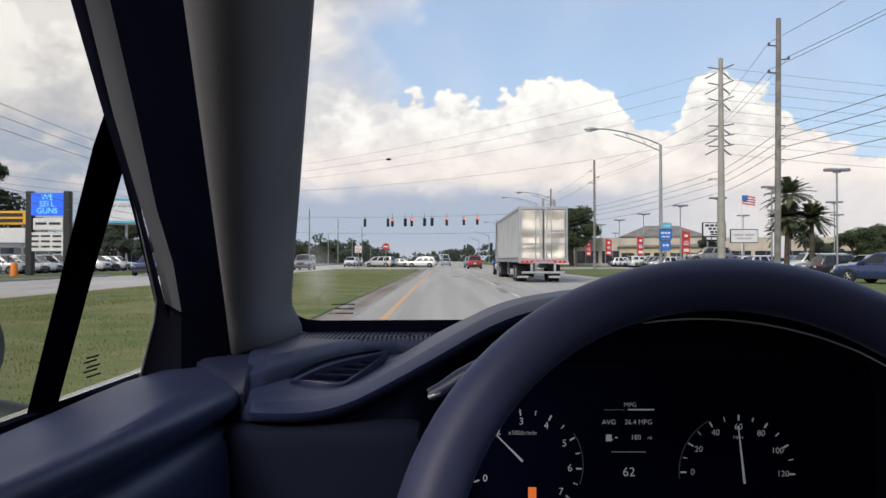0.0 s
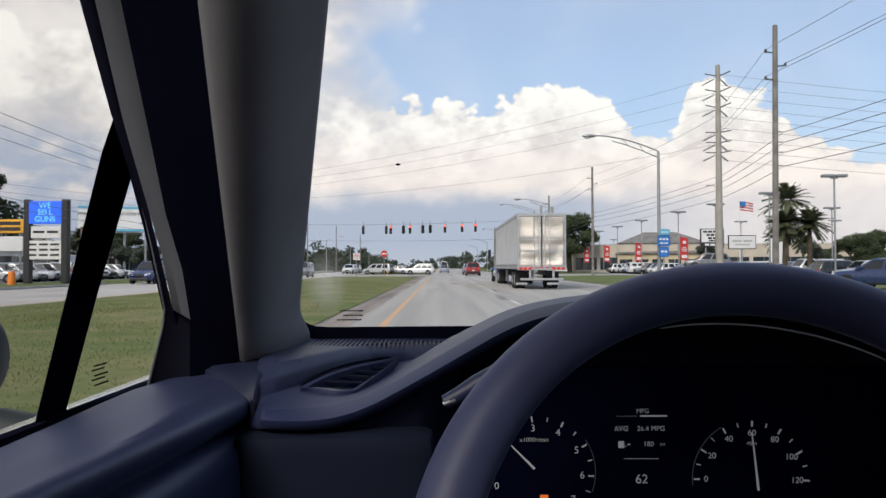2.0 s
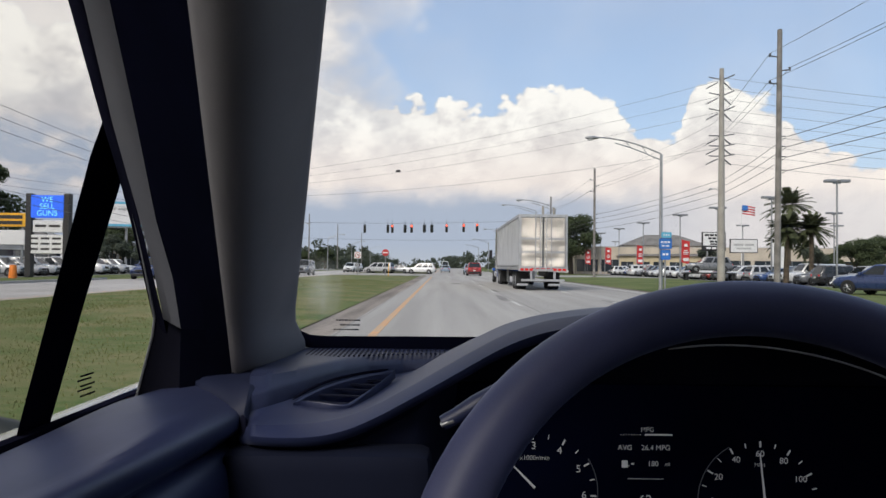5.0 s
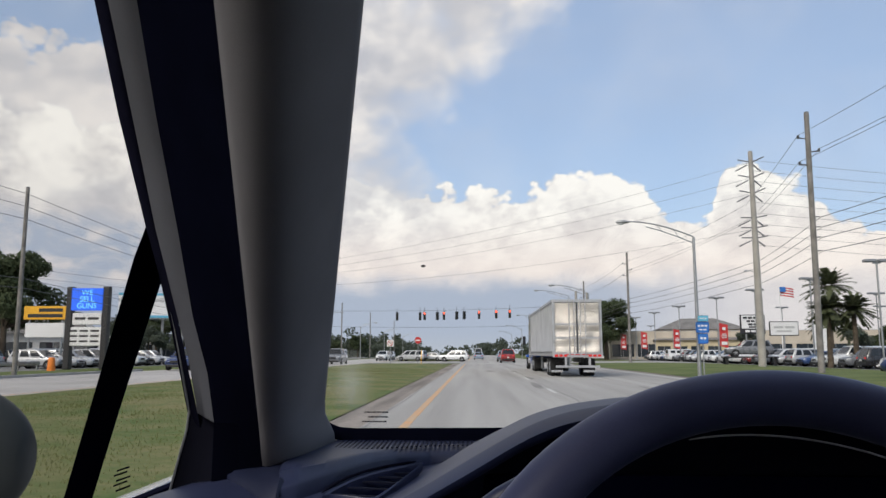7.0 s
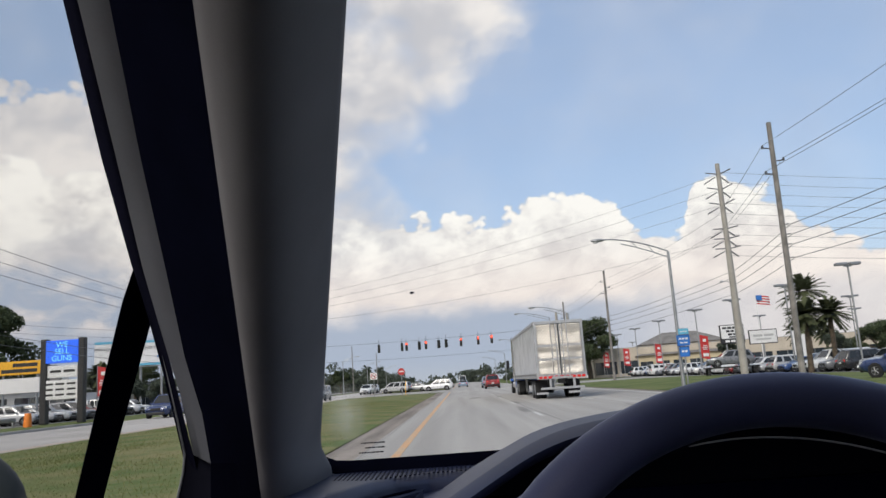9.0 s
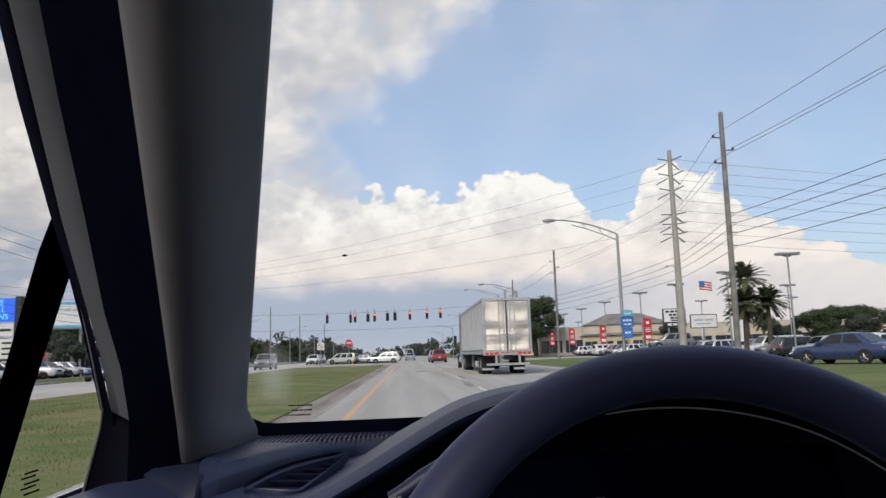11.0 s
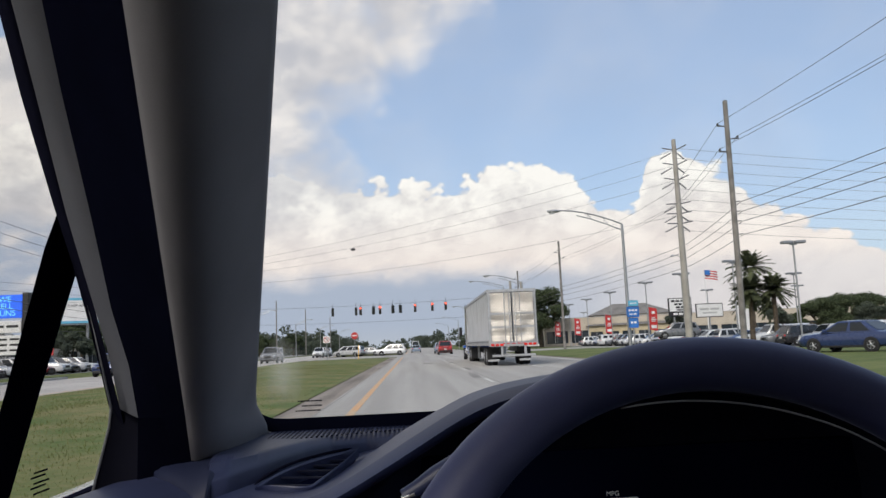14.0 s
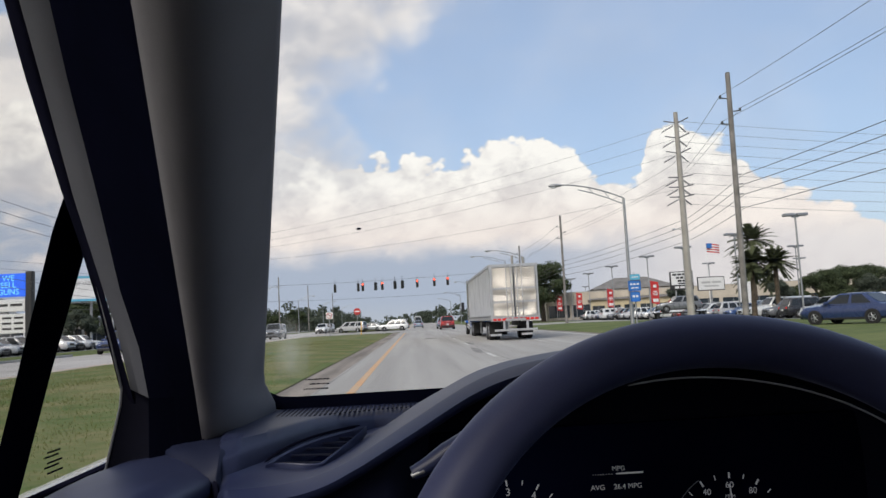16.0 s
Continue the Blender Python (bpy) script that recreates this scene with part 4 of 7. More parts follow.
# steering wheel
wheel = new("steering_wheel")
wheel.parent = car
tagged(wheel, "dark leather-wrapped steering wheel")
wheel.matrix_basis = pose(0.1754, 0.4017, -0.186, -25.2, 0, -0.7)   # its plane leans towards the driver
RW = 0.188
loops = []
for k in range(96):
    t = 2 * math.pi * k / 96
    grip = 0.0025 * math.cos(t) ** 2   # fuller at the sides
    ra, rb = RW + grip, 0.0168 + grip
    loops.append([((ra + rb * math.cos(s)) * math.cos(t), 0.0175 * math.sin(s), (ra + rb * math.cos(s)) * math.sin(t)) for s in (2 * math.pi * i / 24 for i in range(24))])
rim = rings(loops + [loops[0]], caps=False)
bmesh.ops.remove_doubles(rim, verts=rim.verts, dist=1e-6)
part("rim", rim, M["leather"], wheel, "black leather rim", smooth=True)
# pale line drawn for the light reflected along the rim's inner edge
arc = [(-0.0105 + 0.182 * math.cos(radians(a)), -0.002, -0.0168 + 0.182 * math.sin(radians(a)) - 0.0020 * max(0.0, math.sin(math.pi * (103 - a) / 42))) for a in range(103, 40, -3)]
part("rim_glint", tube(arc, [0.0003] + [0.0006] * (len(arc) - 2) + [0.0003], 6), M["trim_glint"], wheel, "thin bright line for a reflection on the rim", smooth=True)
part("hub", lathe([(0.0, -0.026), (0.035, -0.025), (0.050, -0.016), (0.055, 0.0), (0.05, 0.03), (0.045, 0.05)], 32, "Y"), M["black"], wheel, "black wheel hub", smooth=True)
for s in (-1, 1):
    part("spoke", band([(s * 0.05, 0.0, -0.02), (s * 0.175, 0.0, -0.030)], 0.022, 0.010, (0, 0, 1), 12), M["black"], wheel, smooth=True)
part("spoke", band([(0, 0.0, -0.05), (0, 0.0, -0.176)], 0.026, 0.010, (1, 0, 0), 12), M["black"], wheel, smooth=True)
part("steering_column", tube([(0.172, 0.44, -0.225), (0.18, 0.60, -0.30)], [0.040, 0.048], 16), M["dash_dark"], car, smooth=True)
stalk = part("stalk", tube([(0.060, 0.470, -0.052), (0.030, 0.470, -0.065), (0.012, 0.470, -0.074), (0.0, 0.470, -0.0810), (-0.008, 0.470, -0.0850)], [0.0065, 0.0068, 0.0062, 0.0050, 0.0045], 12), M["dash"], car, "dark indicator stalk", smooth=True)
part("stalk_end", tube([(-0.0015, 0.467, -0.0826), (-0.0090, 0.467, -0.0856)], [0.0020, 0.0016], 12), M["steel"], stalk, "bright end of the stalk", smooth=True)

# instruments
cluster = part("instrument_panel", box(-0.03, 0.742, -0.33, 0.44, 0.752, -0.10), M["cluster"], car, "black instrument cluster with lit gauges")
cluster.scale = (0.845, 0.845, 0.845)
cluster.location = (0.0014, 0, -0.0012)
GY = 0.740
def gauge(name, gx, gz, r, marks, a0, a1, needle, size, label, arc0, arc1, pivot=(0, 0), reach=0.042):
    ring = [(gx + r * 1.08 * math.cos(radians(a)), GY, gz + r * 1.08 * math.sin(radians(a))) for a in range(arc0, arc1, 6)]
    g = part(name, tube(ring, 0.0004, 5), M["ring_dim"], cluster, label)
    n = len(marks)
    for i, mk in enumerate(marks):
        a = radians(a0 + (a1 - a0) * i / (n - 1))
        c, s = math.cos(a), math.sin(a)
        tick = box(-0.0028, -0.0005, -0.0007, 0.0028, 0.0005, 0.0007) if mk else box(-0.0022, -0.0005, -0.0004, 0.0022, 0.0005, 0.0004)
        tk = part("tick", tick, M["glow"], cluster)
        tk.matrix_basis = Matrix.Translation((gx + r * c, GY, gz + r * s)) @ Matrix.Rotation(-a, 4, "Y")
        if mk:
            text_part(mk, size, M["glow"], cluster, (gx + r * 0.83 * c, GY, gz + r * 0.83 * s))
    a = radians(needle)
    px, pz = gx + pivot[0], gz + pivot[1]
    part("needle", tube([(px + 0.006 * math.cos(a), GY - 0.003, pz + 0.006 * math.sin(a)), (px + reach * math.cos(a), GY - 0.003, pz + reach * math.sin(a))], [0.0013, 0.0006], 6), M["glow"], cluster, "white needle")


gauge("tachometer", 0.0805, -0.2002, 0.0515, ["0", "", "1", "", "2", "", "3", "", "4", "", "5", "", "6", "", "7"], 198, -38, 135, 0.0098, "rev counter", -20, 40)
gauge("speedometer", 0.2880, -0.2074, 0.0535, ["0", "", "20", "", "40", "", "60", "", "80", "", "100", "", "120"], 180, -2, 96, 0.0082, "speedometer", 120, 190, (0.0060, -0.0160), 0.062)
text_part("x1000r/min", 0.006, M["glow_dim"], cluster, (0.0765, GY, -0.1690), name="caption")
text_part("MPG", 0.0062, M["glow_dim"], cluster, (0.1825, GY, -0.1415), name="caption")
text_part("AVG", 0.0068, M["glow"], cluster, (0.1615, GY, -0.1585), name="caption")
text_part("26.4 MPG", 0.0068, M["glow"], cluster, (0.1905, GY, -0.1585), name="caption")
text_part("180", 0.0068, M["glow"], cluster, (0.1880, GY, -0.1735), name="caption")
text_part("MPH", 0.005, M["glow_dim"], cluster, (0.2885, GY, -0.1735), name="caption")
text_part("mi", 0.005, M["glow_dim"], cluster, (0.2015, GY, -0.1737), name="caption")
text_part("62", 0.0125, M["glow"], cluster, (0.1810, GY, -0.2075), name="caption")
part("fuel_icon", box(0.1585, GY - 0.0005, -0.1770, 0.1640, GY, -0.1705), M["glow"], cluster)
part("fuel_icon", box(0.1640, GY - 0.0005, -0.1757, 0.1658, GY, -0.1748), M["glow_dim"], cluster)
part("fuel_icon", box(0.1675, GY - 0.0005, -0.1742, 0.1700, GY, -0.1728), M["glow"], cluster)
for k in range(8):
    part("display_dot", box(0.1570 + 0.0026 * k, GY - 0.0005, -0.1466, 0.1577 + 0.0026 * k, GY, -0.1459), M["glow_dim"], cluster)
part("display_line", box(0.1640, GY - 0.0005, -0.1877, 0.1975, GY, -0.1872), M["glow_dim"], cluster)
part("display_bar", box(0.1800, GY - 0.0005, -0.1468, 0.2060, GY, -0.1454), M["glow"], cluster)
part("warning_light", box(0.082, GY - 0.0005, -0.236, 0.090, GY, -0.222), M["glow_amber"], cluster, "orange warning light")

# the rest of the shell, which closes the cabin
shell("roof_lining", box(-0.22, -1.9, 0.372, 1.22, 0.40, 0.40, 0.01), M["headliner"], "pale roof lining")
shell("roof_header", band([(-0.1, 0.405, 0.365), (1.1, 0.405, 0.365)], 0.03, 0.02, (0, 1, -0.6), 10), M["headliner"])
shell("roof_side_rail", band([(-0.10, 0.33, 0.36), (-0.19, 0.1, 0.385), (-0.20, -1.9, 0.38)], 0.05, 0.03, (1, 0, 0), 10), M["headliner"])
shell("cabin_floor", box(-0.33, -1.9, -0.80, 1.33, 0.96, -0.76), M["carpet"], "dark floor carpet")
shell("firewall", box(-0.33, 0.945, -0.80, 1.33, 0.965, -0.10), M["carpet"])
shell("rear_wall", box(-0.33, -1.92, -0.80, 1.33, -1.9, 0.40), M["carpet"], "plain dark rear of the cabin")
shell("far_door_panel", box(1.21, -1.9, -0.80, 1.33, 0.95, -0.13, 0.02), M["dash"], "dark door panel on the far side")
shell("far_pillar", band([(1.236, 0.945, -0.155), (1.198, 0.785, -0.028), (1.136, 0.52, 0.178), (1.08, 0.27, 0.372)], 0.05, 0.03, (1, -0.25, 0.1), 12), M["pillar"], smooth=True)
shell("centre_pillar", box(-0.32, -0.55, -0.15, -0.22, -0.40, 0.40, 0.02), M["pillar"])
shell("centre_pillar", box(1.22, -0.55, -0.15, 1.32, -0.40, 0.40, 0.02), M["pillar"])
shell("rear_quarter", box(-0.32, -1.9, -0.15, -0.22, -1.2, 0.40, 0.02), M["pillar"])
shell("rear_quarter", box(1.22, -1.9, -0.15, 1.32, -1.2, 0.40, 0.02), M["pillar"])
shell("roof_skin", rings([[(-0.20, y, z), (0.0, y, z + 0.05), (0.5, y, z + 0.065), (1.0, y, z + 0.05), (1.20, y, z), (1.20, y, z - 0.01), (-0.20, y, z - 0.01)] for y, z in ((0.36, 0.395), (0.1, 0.42), (-0.8, 0.43), (-1.7, 0.41), (-2.0, 0.37))]), M["white_paint"], "white painted roof", smooth=True)
prof = [(1.47, -1.18), (1.48, -0.75), (1.46, -0.40), (1.415, -0.20), (1.372, -0.139), (1.345, -0.131), (1.333, -0.16), (1.333, -1.18)]
shell("outer_door_skin", rings([[(x, y, z) for x, z in prof] for y in (-1.95, 0.4, 0.97)]), M["white_paint"], smooth=True)
loops = []
for y, f, zt in ((0.972, 1.0, -0.155), (1.15, 1.0, -0.175), (1.5, 0.99, -0.215), (1.8, 0.96, -0.275), (1.95, 0.90, -0.36), (2.0, 0.82, -0.55)):
    w = 0.975 * f
    half = [(0, -1.15), (w * 0.9, -1.15), (w, -0.9), (w, -0.5), (w * 0.96, zt - 0.10), (w * 0.85, zt - 0.01), (0, zt)]
    loops.append([(0.5 + x, y, z) for x, z in half] + [(0.5 - x, y, z) for x, z in half[-2:0:-1]])
shell("bonnet", rings(loops), M["white_paint"], "white painted bonnet and front wings", smooth=True)
loops = [[(0.5 + x, y, z) for x, z in ((-w, -1.15), (w, -1.15), (w, -0.35), (w * 0.85, zt), (-w * 0.85, zt), (-w, -0.35))] for y, w, zt in ((-1.93, 0.975, -0.12), (-2.3, 0.95, -0.16), (-2.42, 0.86, -0.35))]
shell("tail", rings(loops), M["white_paint"], "white painted tail", smooth=True)
shell("tailgate", rings([[(-0.20, -1.925, 0.38), (1.20, -1.925, 0.38), (1.36, -1.925, -0.13), (-0.36, -1.925, -0.13)], [(-0.20, -2.0, 0.36), (1.20, -2.0, 0.36), (1.34, -2.25, -0.15), (-0.34, -2.25, -0.15)]]), M["car_glass"])
for x in (-0.36, 1.36):
    for y in (-1.55, 1.35):
        w = new("wheel")
        w.parent = car
        w.location = (0.88 * x, 0.88 * y, -0.92)
        w.scale = (0.88, 0.88, 0.88)
        part("tyre", lathe([(0.22, -0.12), (0.35, -0.12), (0.375, -0.09), (0.375, 0.09), (0.35, 0.12), (0.22, 0.12)], 28, "X"), M["tyre"], w, smooth=True)
        part("rim", lathe([(0.0, -0.09), (0.23, -0.10), (0.235, 0.10), (0.0, 0.09)], 24, "X"), M["rim"], w)


# ---- the road's furniture ----
def wire(name, a, b, sag, r, label, parent=None, n=14):
    a, b = Vector(a), Vector(b)
    sag *= min(1.0, (b - a).length / 55) ** 2
    pts = [a.lerp(b, k / n) - Vector((0, 0, sag * 4 * (k / n) * (1 - k / n))) for k in range(n + 1)]
    ob = part(name, tube(pts, r, 5), M["wire"], parent)
    return ob if parent else tagged(ob, label, "cable", "overhead wires")


def utility_pole(x, y, h, label, arms=True, top=0.14, base=0.19, lean=0.0):
    p = thing("utility_pole", label, "utility pole", (x, y, 0), group="poles along the verge")
    part("pole", tube([(0, 0, -0.1), (lean * 0.5, 0, h * 0.5), (lean, 0, h)], [base, (top + base) / 2, top], 12), M["wood_pole"], p, smooth=True)
    part("pole_cap", lathe([(0, 0.06), (top * 0.8, 0.05), (top * 1.05, 0)], 12, centre=(lean, 0, h)), M["insulator"], p)
    if arms:
        for z, side in ((h - 1.6, -1), (h - 2.4, 1), (h - 3.2, -1)):
            part("standoff_arm", tube([(lean, 0, z), (lean + side * 0.55, 0, z + 0.06)], 0.04, 6), M["insulator"], p)
            part("insulator", lathe([(0.02, 0), (0.09, 0.03), (0.05, 0.07), (0.09, 0.11), (0.05, 0.15), (0.08, 0.19), (0.02, 0.24)], 10, centre=(lean + side * 0.58, 0, z)), M["insulator"], p)
        for z in (h - 6.3, h - 6.9, h - 7.5, h - 8.3):
            part("cable_bracket", tube([(lean * 0.5, 0, z), (lean * 0.5 + 0.42, 0, z + 0.03)], 0.035, 6), M["insulator"], p)
    return p


def transmission_pole(x, y, h):
    p = thing("transmission_pole", "tall concrete transmission pole with many insulator strings", "utility pole", (x, y, 0))
    part("pole", tube([(0, 0, -0.1), (0, 0, h)], [0.34, 0.19], 14), M["concrete_pole"], p, smooth=True)
    for k, z in enumerate((h - 1.0, h - 2.4, h - 3.8, h - 6.0, h - 6.9, h - 7.8)):
        for side in (-1, 1):
            part("cross_arm", tube([(side * 0.1, -0.1, z), (side * 0.95, -0.5 * side, z + (0.35 if k < 3 else 0.12))], 0.055, 6), M["insulator"], p)
            pts = [(side * (0.25 + 0.07 * i), 0.2 + 0.05 * i, z - 0.18 - 0.035 * i) for i in range(13)]
            part("insulator_string", tube(pts, [0.02 if i % 2 else 0.085 for i in range(13)], 8), M["insulator"], p)
    part("lamp_arm", tube([(0, 0, h * 0.42), (-0.5, 0, h * 0.42 + 0.35), (-0.9, 0, h * 0.42 + 0.35)], 0.03, 6), M["steel"], p)
    part("lamp_head", lathe([(0, 0.12), (0.14, 0.06), (0.2, -0.05), (0, -0.08)], 12, centre=(-0.95, 0, h * 0.42 + 0.33)), M["steel"], p)
    return p


def street_lamp(x, y, reach, h=7.3, label="galvanised street lamp with a truss arm over the road", sign=None):
    """reach: how far the arm goes, with its side as the sign."""
    p = thing("street_lamp", label, "street lamp", (x, y, 0), group="street lamps")
    part("pole", tube([(0, 0, -0.1), (0, 0, h)], [0.11, 0.07], 12), M["steel"], p, smooth=True)
    part("base_plate", lathe([(0, 0.08), (0.2, 0.07), (0.22, -0.02), (0, -0.02)], 12), M["concrete"], p)
    s = math.copysign(1, reach)
    a = abs(reach)
    up = [(s * a * q, 0, h + 0.85 * (1 - (1 - q) ** 1.8) + 0.02) for q in (0, 0.2, 0.4, 0.6, 0.8, 1.0)]
    lo = [(s * a * q, 0, h - 0.32 + 1.05 * (1 - (1 - q) ** 1.5)) for q in (0, 0.25, 0.5, 0.72)]
    part("upper_arm", tube(up, 0.035, 8), M["steel"], p, smooth=True)
    part("lower_arm", tube(lo, 0.028, 8), M["steel"], p, smooth=True)
    for q in (0.3, 0.55):
        part("arm_strut", tube([(s * a * q, 0, h + 0.85 * (1 - (1 - q) ** 1.8)), (s * a * (q - 0.08), 0, h - 0.32 + 1.05 * (1 - (1 - q + 0.08) ** 1.5))], 0.018, 6), M["steel"], p)
    hd = lathe([(0.0, -0.34), (0.09, -0.30), (0.15, -0.08), (0.16, 0.08), (0.11, 0.30), (0.05, 0.40)], 14, "X")
    hd.transform(Matrix.Translation((s * (a + 0.3), 0, h + 0.84)) @ Matrix.Diagonal((-s, 1, 0.6, 1)))
    part("lamp_head", hd, M["steel"], p, "oval lamp head", smooth=True)
    ln = lathe([(0.0, -0.09), (0.08, -0.07), (0.12, 0.0)], 14)
    ln.transform(Matrix.Translation((s * (a + 0.36), 0, h + 0.77)) @ Matrix.Diagonal((1.5, 1, 1, 1)))
    part("lamp_lens", ln, M["head"], p, smooth=True)
    return p


POLES = [(19.6, 44.0, 15.4), (21.0, 104.0, 15.0), (21.0, 146.0, 15.0), (21.0, 190.0, 14.5), (21.5, 240.0, 14.0), (19.8, -8.0, 15.2), (22, 300, 13.5)]
for i, (x, y, h) in enumerate(POLES):
    utility_pole(x, y, h, "weathered wooden utility pole on the grass verge" if i < 2 else "distant wooden utility pole beside the road", lean=0.15 if i == 0 else 0.0)
TP = (24.5, 66.0, 19.0)
transmission_pole(*TP)
line_x = [(19.8, -8.0, 15.2), (19.75, 44.0, 15.4), (24.5, 66.0, 15.6), (21.0, 104.0, 15.0), (21.0, 146.0, 15.0), (21.0, 190.0, 14.5)]
for (xa, ya, ha), (xb, yb, hb) in zip(line_x, line_x[1:]):
    for dxw, drop in ((-0.6, 1.4), (0.6, 2.2), (-0.6, 3.0), (0.42, 6.3), (0.42, 6.9), (0.42, 7.5), (0.42, 8.3)):
        wire("overhead_wire", (xa + dxw, ya, ha - drop), (xb + dxw, yb, hb - drop), 0.75 if drop < 4 else 0.5, 0.014 if drop < 4 else 0.02, "sagging overhead wire between utility poles")
# wires crossing the junction from the transmission pole
for z, zb, yb in ((18.0, 11.5, 93), (16.6, 11.0, 93.5), (15.2, 10.4, 94), (12.0, 9.5, 93)):
    wire("overhead_wire", (TP[0], TP[1], z), (-30, yb, zb), 1.3, 0.012, "overhead wire crossing the junction")
for k in range(9):
    wire("overhead_wire", (TP[0], TP[1], 18.2 - 0.95 * k), (95, 76, 17.0 - 0.9 * k), 1.2, 0.014, "overhead wire running off beside the cross street")

for y, lab in ((39.6, "galvanised street lamp at the edge of the grass"), (77.0, "galvanised street lamp before the junction"), (138, "distant galvanised street lamp"), (188, "distant galvanised street lamp"), (240, "distant galvanised street lamp")):
    street_lamp(11.5, y, -3.4, label=lab)
for y in (66.0, 126, 170, 215, 270):
    street_lamp(-26.0, y, 3.2, label="galvanised street lamp beyond the opposite road")
for x, y, h in ((-27.5, 93, 11), (-28, 128, 12), (-29, 133, 12.5), (-28.5, 160, 12), (-28, 200, 12), (-27, 250, 12), (-56, 82, 12), (-28, 45, 11.6), (-28, -10, 11.6)):
    utility_pole(x, y, h, "wooden utility pole beyond the opposite road", arms=False, top=0.11, base=0.15)
for z in (11.2, 10.4, 9.6, 5.9, 5.3):
    for (xa, ya), (xb, yb) in (((-28, -10), (-28, 45)), ((-28, 45), (-27.5, 93))):
        wire("overhead_wire", (xa, ya, z), (xb, yb, z - (0.4 if yb > 90 else 0)), 0.5, 0.018, "overhead wire along the opposite road")
for z, zb in ((10.6, 11.6), (9.7, 10.6), (8.9, 9.6), (6.4, 6.6), (5.6, 5.8)):
    wire("overhead_wire", (-60, 30, z + 1.6), (-56, 82, zb), 0.6, 0.018, "overhead wire beyond the opposite road")
    wire("overhead_wire", (-56, 82, zb), (-28, 128, zb - 0.2), 0.7, 0.018, "overhead wire beyond the opposite road")


# ---- signals hung over the junction ----
SPAN_Y = 99.0
left_pole = thing("signal_pole", "concrete strain pole of the traffic signals", "pole", (-27.0, SPAN_Y + 2, 0), group="signal poles")
part("pole", tube([(0, 0, -0.1), (0, 0, 9.0)], [0.26, 0.17], 12), M["concrete_pole"], left_pole, smooth=True)
for x, y, h in ((13.6, SPAN_Y + 3, 9.6), (14.8, SPAN_Y + 1.2, 9.2)):
    sp = thing("signal_pole", "concrete strain pole of the traffic signals", "pole", (x, y, 0), group="signal poles")
    part("pole", tube([(0, 0, -0.1), (0, 0, h)], [0.25, 0.16], 12), M["concrete_pole"], sp, smooth=True)
    part("control_box", box(-0.2, -0.42, 3.4, 0.2, -0.2, 4.2, 0.02), M["steel"], sp)
street_lamp(12.9, SPAN_Y + 5, -4.2, 9.0, "street lamp beside the signal poles")
SIG = [(-10.5, 0, 1), (-7.4, 0, 1), (-6.8, 1, 0), (-5.1, 0, 0), (-4.2, 1, 1), (-2.5, 0, 0), (-1.5, 0, 0), (0.5, 1, 1), (2.8, 1, 1), (4.6, 1, 1)]


def span_z(x, low):
    q = (x + 27.0) / 41.2
    return (7.0 if low == 0 else 6.0) - 1.6 * q * (1 - q) + (0.5 * q if low == 0 else 0)


for low, r in ((0, 0.02), (1, 0.018)):
    pts = [(-27.0 + 41.2 * k / 24, SPAN_Y + 2 - 0.2 * k / 24, span_z(-27.0 + 41.2 * k / 24, low) + (0.1 if low == 0 else -0.9)) for k in range(25)]
    tagged(part("span_wire", tube(pts, r, 6), M["wire"]), "span wire that carries the traffic signals", "cable", "span wires")
for x, lit, facing in SIG:
    z0 = span_z(x, 0) + 0.1
    y0 = SPAN_Y + 2 - 0.2 * (x + 27.0) / 41.2
    s = thing("traffic_signal", "dark three-lamp traffic signal showing red on the span wire" if lit else "dark three-lamp traffic signal hung on the span wire", "traffic light", (x, y0, z0), 0 if (facing or lit) else 25, "signals over the junction")
    part("hanger", tube([(0, 0, 0.45), (0, 0, -0.22)], 0.025, 6), M["signal"], s)
    part("housing", box(-0.17, -0.12, -1.28, 0.17, 0.12, -0.2, 0.04, segments=2), M["signal"], s, "dark signal housing")
    for k in range(3):
        zc = -0.38 - 0.355 * k
        part("lens", lathe([(0.0, -0.135), (0.08, -0.132), (0.125, -0.12)], 16, "Y", centre=(0, 0, zc)), M["red_lit"] if (lit and k == 0) else M["lens_off"], s, "lit red lens" if (lit and k == 0) else "")
        visor = bmesh.new()
        rings([[(0.15 * math.cos(a), yy, zc + 0.15 * math.sin(a)) for a in (radians(-20 + 11 * i) for i in range(21))] for yy in (-0.12, -0.32)], closed=False, caps=False, bm=visor)
        part("visor", visor, M["signal"], s)
green = thing("street_name_sign", "green street name sign on a bracket at the signal pole", "sign", (12.2, SPAN_Y + 0.9, 6.0))
part("panel", box(-1.1, -0.02, -0.24, 1.1, 0.02, 0.24, 0.02), M["sign_green"], green)
part("print_bar", box(-0.85, -0.026, -0.09, 0.85, -0.021, 0.10), M["sign_white"], green)
part("bracket", tube([(1.0, 0.0, 0.3), (2.4, 0.4, 0.3)], 0.03, 6), M["steel"], green)
part("bracket", tube([(1.0, 0.0, 0.24), (1.0, 0.0, 0.3)], 0.03, 6), M["steel"], green)


# ---- signs ----
def post_sign(name, label, x, y, z, draw, posts=((0, 0),), r=0.04, category="sign", turn=0, group=""):
    s = thing(name, label, category, (x, y, 0), turn, group)
    for px, top in posts:
        part("post", tube([(px, 0.05, -0.1), (px, 0.05, top or z)], r, 8), M["steel"], s)
    draw(s, z)
    return s


